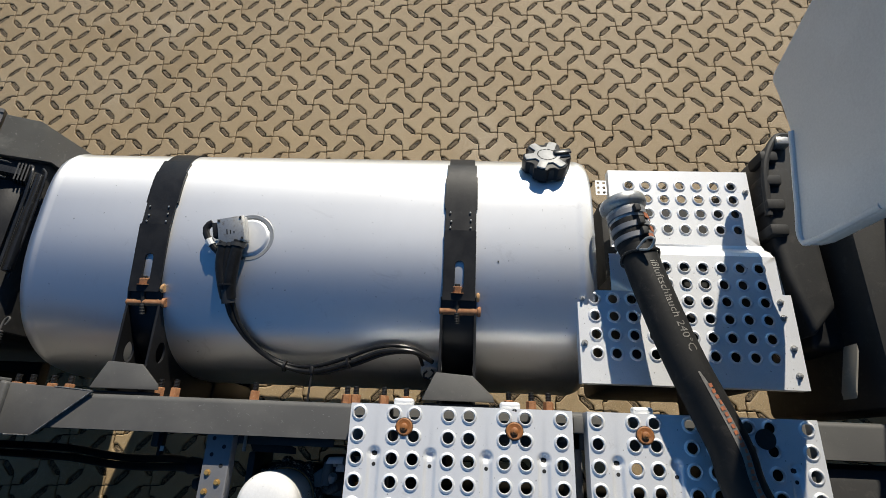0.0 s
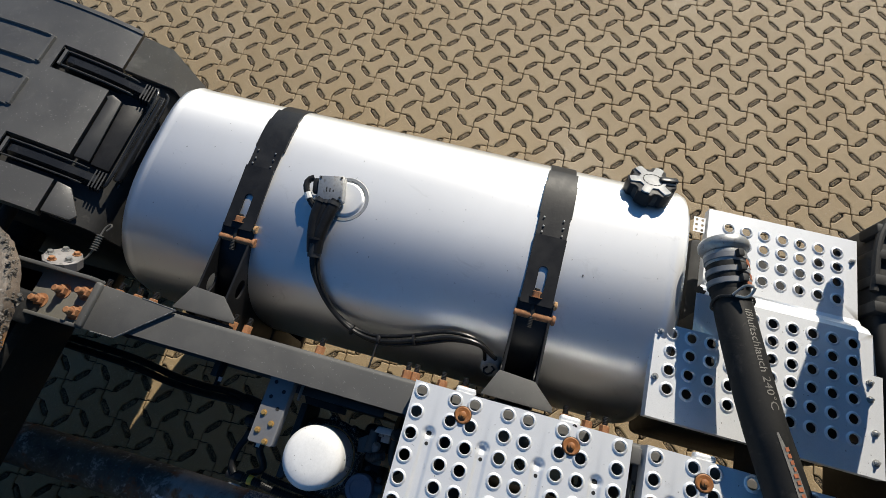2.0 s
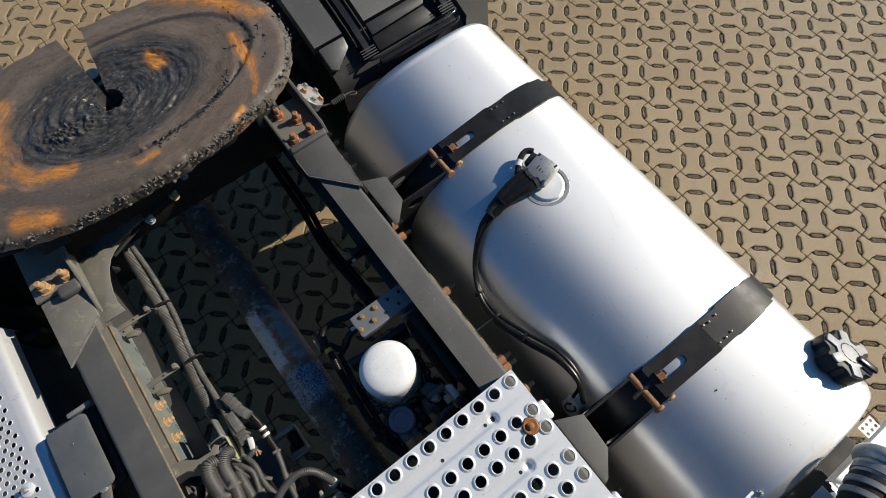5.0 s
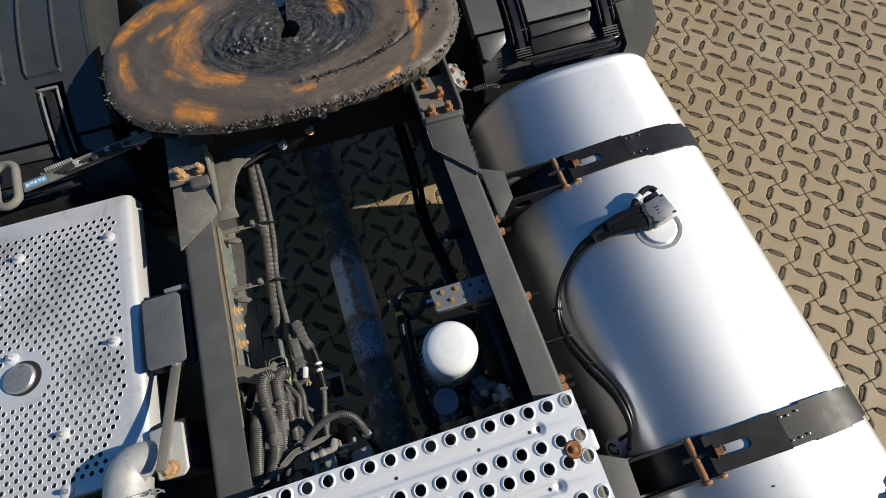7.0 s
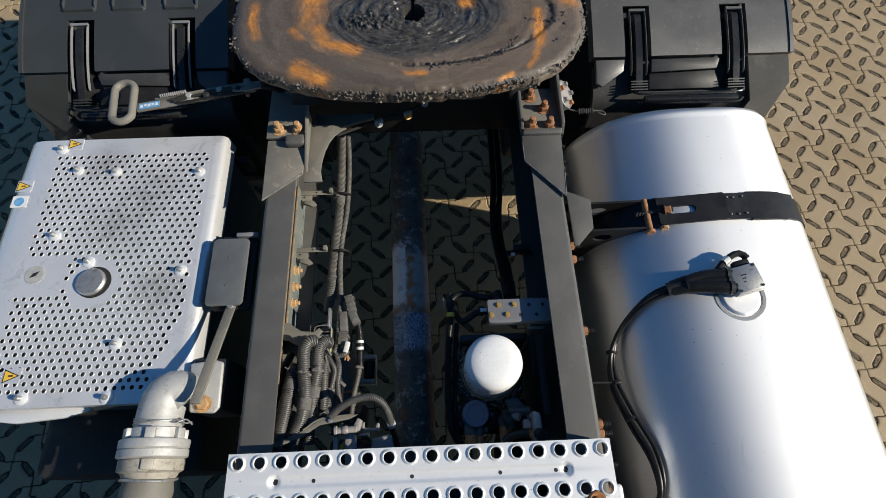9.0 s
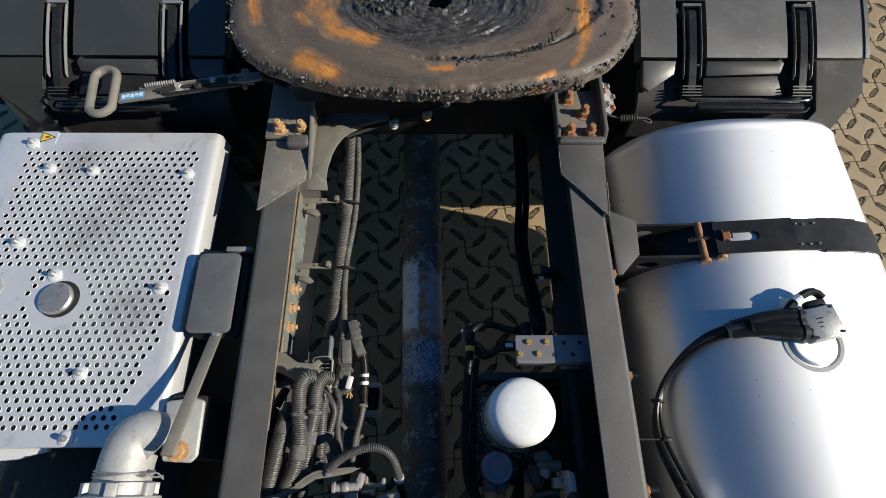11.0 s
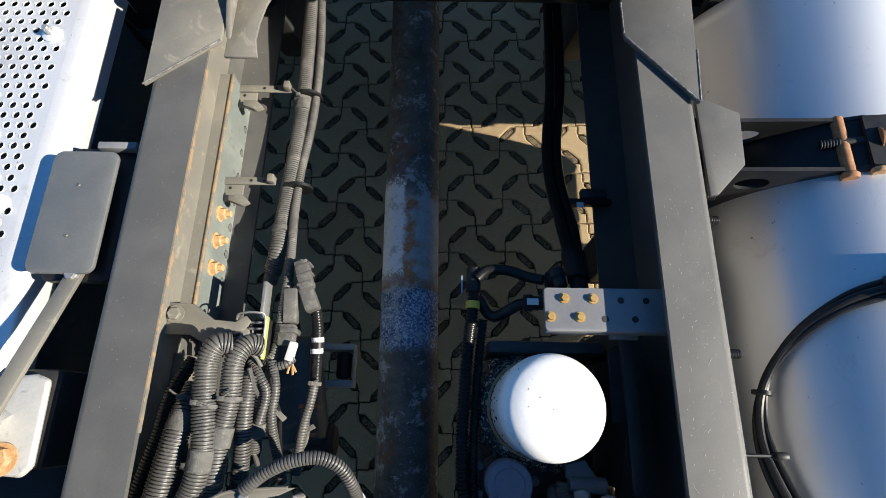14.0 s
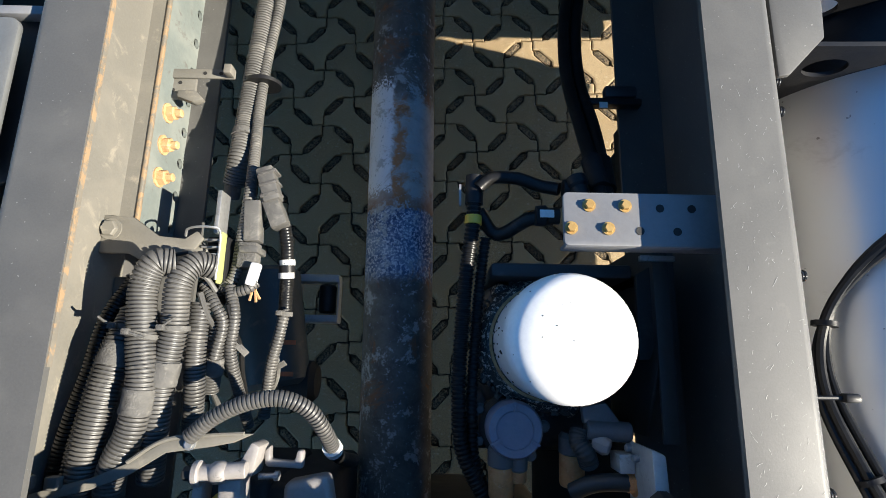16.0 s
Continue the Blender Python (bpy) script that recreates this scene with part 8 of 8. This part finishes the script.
part("strip", prism([(-0.405, 0.128), (-0.381, 0.137), (-0.330, 0.150), (-0.290, 0.166), (-0.254, 0.189), (-0.206, 0.196), (-0.180, 0.201), (-0.158, 0.211), (-0.182, 0.2105), (-0.208, 0.208), (-0.256, 0.2015), (-0.294, 0.178), (-0.332, 0.162), (-0.383, 0.148), (-0.405, 0.141)], 0.914, 0.918, "z", 0.0012), RAIL_DUSTY, strip)
part("turned_edge", tube([(-0.294, 0.179, 0.919), (-0.256, 0.2025, 0.919), (-0.208, 0.2085, 0.919), (-0.168, 0.211, 0.919)], 0.0024, 8, 0.006), RAIL_DUSTY, strip)
part("screw", hex_bolt((-0.228, 0.199, 0.918), (0, 0, 1), 0.005, 0.004), STEEL, strip)
for x in (-0.398, -0.368):
    part("tie_buckle", box(x - 0.007, x + 0.007, 0.150, 0.164, 0.916, 0.928, 0.002), DUSTY, strip)


def gearbox_parts():
    g = thing("gearbox_actuator", (-0.19, 0.14, 0.6), "cast aluminium gear actuator with bolts", "actuator")
    part("cross_tube", rod((-0.211, 0.171, 0.930), (-0.160, 0.175, 0.926), 0.0092, 24, 0.001), LEVER, g)
    part("end_disc", rod((-0.2145, 0.171, 0.930), (-0.2065, 0.1715, 0.930), 0.0135, 28, 0.0015), LEVER, g)
    part("swell", moved(turned(((0.009, 0), (0.0118, 0.004), (0.0118, 0.013), (0.009, 0.017)), 24), aim((-0.197, 0.172, 0.929), (1, 0.07, 0))), LEVER, g)
    part("bolt", hex_bolt((-0.215, 0.171, 0.930), (-1, 0, 0.1), 0.0075, 0.009), DEEP, g)
    part("fork_leg", prism([(-0.2155, 0.172), (-0.2045, 0.173), (-0.2055, 0.12), (-0.2105, 0.09), (-0.2195, 0.09)], 0.90, 0.928, "z", 0.003), LEVER, g)
    part("fork_leg", prism([(-0.190, 0.173), (-0.166, 0.175), (-0.162, 0.12), (-0.164, 0.09), (-0.186, 0.09), (-0.189, 0.13)], 0.895, 0.927, "z", 0.003), LEVER, g)
    part("strut", prism([(-0.176, 0.172), (-0.160, 0.203), (-0.150, 0.198), (-0.156, 0.166)], 0.885, 0.921, "z", 0.003), LEVER, g)
    part("under_casting", box(-0.236, -0.150, 0.02, 0.158, 0.66, 0.875, 0.012, 3), DEEP, g)
    part("tray", prism([(-0.154, 0.189), (-0.146, 0.196), (-0.145, 0.181), (-0.118, 0.179), (-0.115, 0.192), (-0.108, 0.191), (-0.108, 0.171), (-0.150, 0.173)], 0.885, 0.898, "z", 0.003), DIRTYCAST, g)
    part("lower_body", box(-0.176, -0.085, 0.02, 0.150, 0.62, 0.87, 0.012, 3), DEEP, g)
    part("side_housing", prism([(-0.130, 0.155), (-0.080, 0.165), (-0.070, 0.12), (-0.130, 0.11)], 0.86, 0.892, "z", 0.008, 3), DIRTYCAST, g)
    part("yellow_clip", prism([(-0.2035, 0.140), (-0.193, 0.150), (-0.189, 0.147), (-0.197, 0.120), (-0.2035, 0.12)], 0.905, 0.912, "z", 0.001), YELLOW, g, "small yellow clip")
    part("pin", rod((-0.156, 0.163, 0.898), (-0.136, 0.164, 0.898), 0.0035, 10), STEEL, g)
    part("pin_head", rod((-0.138, 0.164, 0.898), (-0.133, 0.164, 0.898), 0.0055, 10), STEEL, g)
    d = thing("dark_cylinder", (-0.24, 0.33, 0.4), "dark blue-green brake cylinder with printed red bars", "cylinder")
    part("can", rod((-0.30, 0.46, 0.52), (-0.26, 0.24, 0.52), 0.062, 28, 0.01), BOXSIDE, d)
    part("end", rod((-0.262, 0.25, 0.50), (-0.19, 0.25, 0.50), 0.04, 20, 0.01), DEEP, d)
    for k in range(2):
        part("red_bar", box(-0.255 + 0.0, -0.215, 0.262 + 0.055 * k, 0.270 + 0.055 * k, 0.582, 0.583, 0), REDPRINT, d)
    f = thing("fork_bracket", (-0.21, 0.42, 0.4), "grey fork bracket holding a black roller", "bracket")
    part("arm", box(-0.27, -0.17, 0.450, 0.466, 0.42, 0.458, 0.003), CASTALU, f)
    part("arm", box(-0.262, -0.168, 0.366, 0.382, 0.42, 0.458, 0.003), CASTALU, f)
    part("tip", box(-0.172, -0.168, 0.376, 0.456, 0.43, 0.456, 0.001), CASTALU, f)
    part("back", box(-0.275, -0.258, 0.34, 0.47, 0.40, 0.46, 0.003), PLATEGREY, f)
    part("stay", merge(box(-0.418, -0.26, 0.40, 0.43, 0.41, 0.45, 0.004), box(-0.418, -0.406, 0.40, 0.43, 0.44, 0.712, 0.003)), DEEP, f)
    part("roller", rod((-0.195, 0.386, 0.44), (-0.195, 0.446, 0.44), 0.018, 18, 0.004), BLACK, f)
    return g


gearbox_parts()
brace = thing("cross_member", (0, -0.1, 0.5), "dark gearbox casing under the catwalk", "gearbox")
part("casing", box(-0.26, 0.24, -1.2, 0.06, 0.30, 0.80, 0.05, 3), DEEP, brace)
tank_r = thing("air_reservoir", (0.30, 0.2, 0.4), "dark air reservoir inside the rail", "air tank")
part("shell", moved(turned(((0.0, 0), (0.05, 0.004), (0.08, 0.02), (0.09, 0.05), (0.09, 0.25), (0.08, 0.28), (0.05, 0.296), (0, 0.30)), 28), aim((0.30, 0.20, 0.55), (0, -1, 0))), DEEP, tank_r)



# ---- pavers ----
PX, PY, PU, PV = 2.1405, -0.1601, 0.0977, 0.0035   # one joint crossing, and the step along x


def crossing(i, j):
    return PX + PU * i - PV * j, PY + PU * j + PV * i


def paver_outline(gap=0.0026, lens=0.0128):
    """A dog-bone paver round its centre: four diagonal sides, each with a lens-shaped notch."""
    d = 0.0977
    arm = 0.34 * d
    pts = []
    corners = [(d, 0), (0, d), (-d, 0), (0, -d)]
    for k in range(4):
        a, b = Vector(corners[k]), Vector(corners[(k + 1) % 4])
        # each side leaves its first crossing along y and meets the next along x
        e = b - a
        p = a + Vector((0, math.copysign(arm, e.y)))
        q = b - Vector((math.copysign(arm, e.x), 0))
        w = (q - p).normalized()
        inn = Vector((-w.y, w.x))
        if inn.dot(-(p + q) / 2) < 0:
            inn = -inn
        L = (q - p).length
        toward = -(a).normalized()
        pts.append(a + toward * gap * 1.5)
        pts.append(p + inn * gap)
        pts.append(p + w * L * 0.05 + inn * gap)
        pts.append(p + w * L * 0.19 + inn * lens)
        pts.append(p + w * L * 0.81 + inn * lens)
        pts.append(p + w * L * 0.95 + inn * gap)
        pts.append(q + inn * gap)
    return [(v.x, v.y) for v in pts]


def paver_geometry(bev=0.0055):
    out = paver_outline()
    n = len(out)
    area = sum(out[i][0] * out[(i + 1) % n][1] - out[(i + 1) % n][0] * out[i][1] for i in range(n))
    if area < 0:
        out = out[::-1]
    inset = []
    for i in range(n):
        p, a, b = Vector(out[i]), Vector(out[i - 1]), Vector(out[(i + 1) % n])
        t = ((p - a).normalized() + (b - p).normalized()).normalized()
        inset.append(p + Vector((-t.y, t.x)) * bev)
    verts = [(x, y, -0.014) for x, y in out] + [(x, y, -0.0022) for x, y in out] + [(v.x, v.y, 0.0) for v in inset]
    faces = [(i, (i + 1) % n, n + (i + 1) % n, n + i) for i in range(n)] + [(n + i, n + (i + 1) % n, 2 * n + (i + 1) % n, 2 * n + i) for i in range(n)]
    faces.append(tuple(range(2 * n, 3 * n)))
    return verts, faces


def lens_way(k):
    """The way along the lens on the k-th side of a paver, and its middle."""
    d, arm = 0.0977, 0.34 * 0.0977
    corners = [(d, 0), (0, d), (-d, 0), (0, -d)]
    a, b = Vector(corners[k]), Vector(corners[(k + 1) % 4])
    e = b - a
    p, q = a + Vector((0, math.copysign(arm, e.y))), b - Vector((math.copysign(arm, e.x), 0))
    return (q - p).normalized().to_3d(), ((p + q) / 2).to_3d()


def lay_pavers():
    verts, faces = paver_geometry()
    me = bpy.data.meshes.new("paver")
    me.from_pydata(verts, [], faces)
    me.materials.append(PAVER)
    rnd = random.Random(11)
    base = math.atan2(PV, PU)
    moves = []
    cells = []
    for i in range(-100, 72):
        for j in range(-72, 84):
            if (i + j) % 2 == 0:
                continue
            x, y = crossing(i, j)
            if -5.6 < x < 7.2 and -5.4 < y < 6.6:
                cells.append((math.hypot(x - 1.75, y - 0.3), i, j, x, y))
    cells.sort()
    for k, (_, i, j, x, y) in enumerate(cells):
        turn = base + (0 if i % 2 else math.pi / 2)
        h, tx, ty = rnd.uniform(-0.0016, 0.0008), rnd.uniform(-0.006, 0.006), rnd.uniform(-0.006, 0.006)
        m = Matrix.Translation((x, y, h)) @ Euler((tx, ty, turn + rnd.uniform(-0.012, 0.012))).to_matrix().to_4x4()
        if k < 300:
            ob = new("paver", me)
            ob.parent = ground
            ob.matrix_local = m
        else:
            moves.append(np.array(m))
    # sand and grit standing in the lens-shaped gaps
    fill_v, fill_f = [], []
    d = 0.0977
    for near, i, j, x, y in cells:
        if i % 2 == 0 or near > 4.2:
            continue
        turn = Euler((0, 0, base)).to_matrix().to_4x4()
        for k in range(4):
            way, c = lens_way(k)
            side = Vector((-way.y, way.x, 0))
            m = Matrix.Translation((x, y, 0)) @ turn
            o = len(fill_v)
            zt = rnd.uniform(-0.0060, -0.0028)
            for hw, hl, z in ((0.0112, 0.035, -0.013), (0.0098, 0.0325, zt), (0.0055, 0.020, zt + 0.0012)):
                for u, v in ((-1, 0), (-0.72, -1), (0.72, -1), (1, 0), (0.72, 1), (-0.72, 1)):
                    q = c + way * (u * hl * rnd.uniform(0.9, 1.1)) + side * (v * hw * rnd.uniform(0.8, 1.12)) + Vector((0, 0, z + rnd.uniform(-0.0014, 0.0014)))
                    fill_v.append(tuple(m @ q))
            for a in (0, 6):
                fill_f += [(o + a + q, o + a + (q + 1) % 6, o + a + 6 + (q + 1) % 6, o + a + 6 + q) for q in range(6)]
            fill_f.append(tuple(o + 12 + q for q in range(6)))
    sand = bpy.data.meshes.new("joint_sand")
    sand.from_pydata(fill_v, [], fill_f)
    sand.materials.append(FILL)
    ob = new("joint_sand", sand)
    ob.parent = ground
    tagged(ob, "sand and grit filling the gaps between pavers", kind="stuff")
    # the rest of the field in one mesh
    base_v = np.c_[np.array(verts), np.ones(len(verts))]
    all_v = np.einsum("kab,nb->kna", np.array(moves), base_v)[:, :, :3].reshape(-1, 3)
    sizes = np.array([len(f) for f in faces])
    loops = np.concatenate([np.array(f) for f in faces])
    k, nv = len(moves), len(verts)
    all_loops = (loops[None, :] + nv * np.arange(k)[:, None]).ravel()
    all_sizes = np.tile(sizes, k)
    big = bpy.data.meshes.new("paver_field")
    big.vertices.add(len(all_v))
    big.vertices.foreach_set("co", all_v.ravel())
    big.loops.add(len(all_loops))
    big.loops.foreach_set("vertex_index", all_loops.astype(np.int32))
    big.polygons.add(len(all_sizes))
    big.polygons.foreach_set("loop_start", np.concatenate([[0], np.cumsum(all_sizes)[:-1]]).astype(np.int32))
    big.update(calc_edges=True)
    big.shade_flat()
    big.materials.append(PAVER)
    ob = new("paver_field", big)
    ob.parent = ground
    tagged(ob, "tan concrete dog-bone pavers with gritty lens-shaped gaps", kind="stuff")


lay_pavers()

# paving goes on, plain with distance
far = bmesh.new()
for x0, x1, y0, y1 in ((-400, -5.55, -400, 400), (7.1, 400, -400, 400), (-5.55, 7.1, -400, -5.35), (-5.55, 7.1, 6.5, 400)):
    quad(far, (x0, y0, -0.004), (x1, y0, -0.004), (x1, y1, -0.004), (x0, y1, -0.004))
solo("pavement", far, PAVER, (0, 0, 0), "tan concrete paving stretching away from the truck", "pavement", kind="structure")
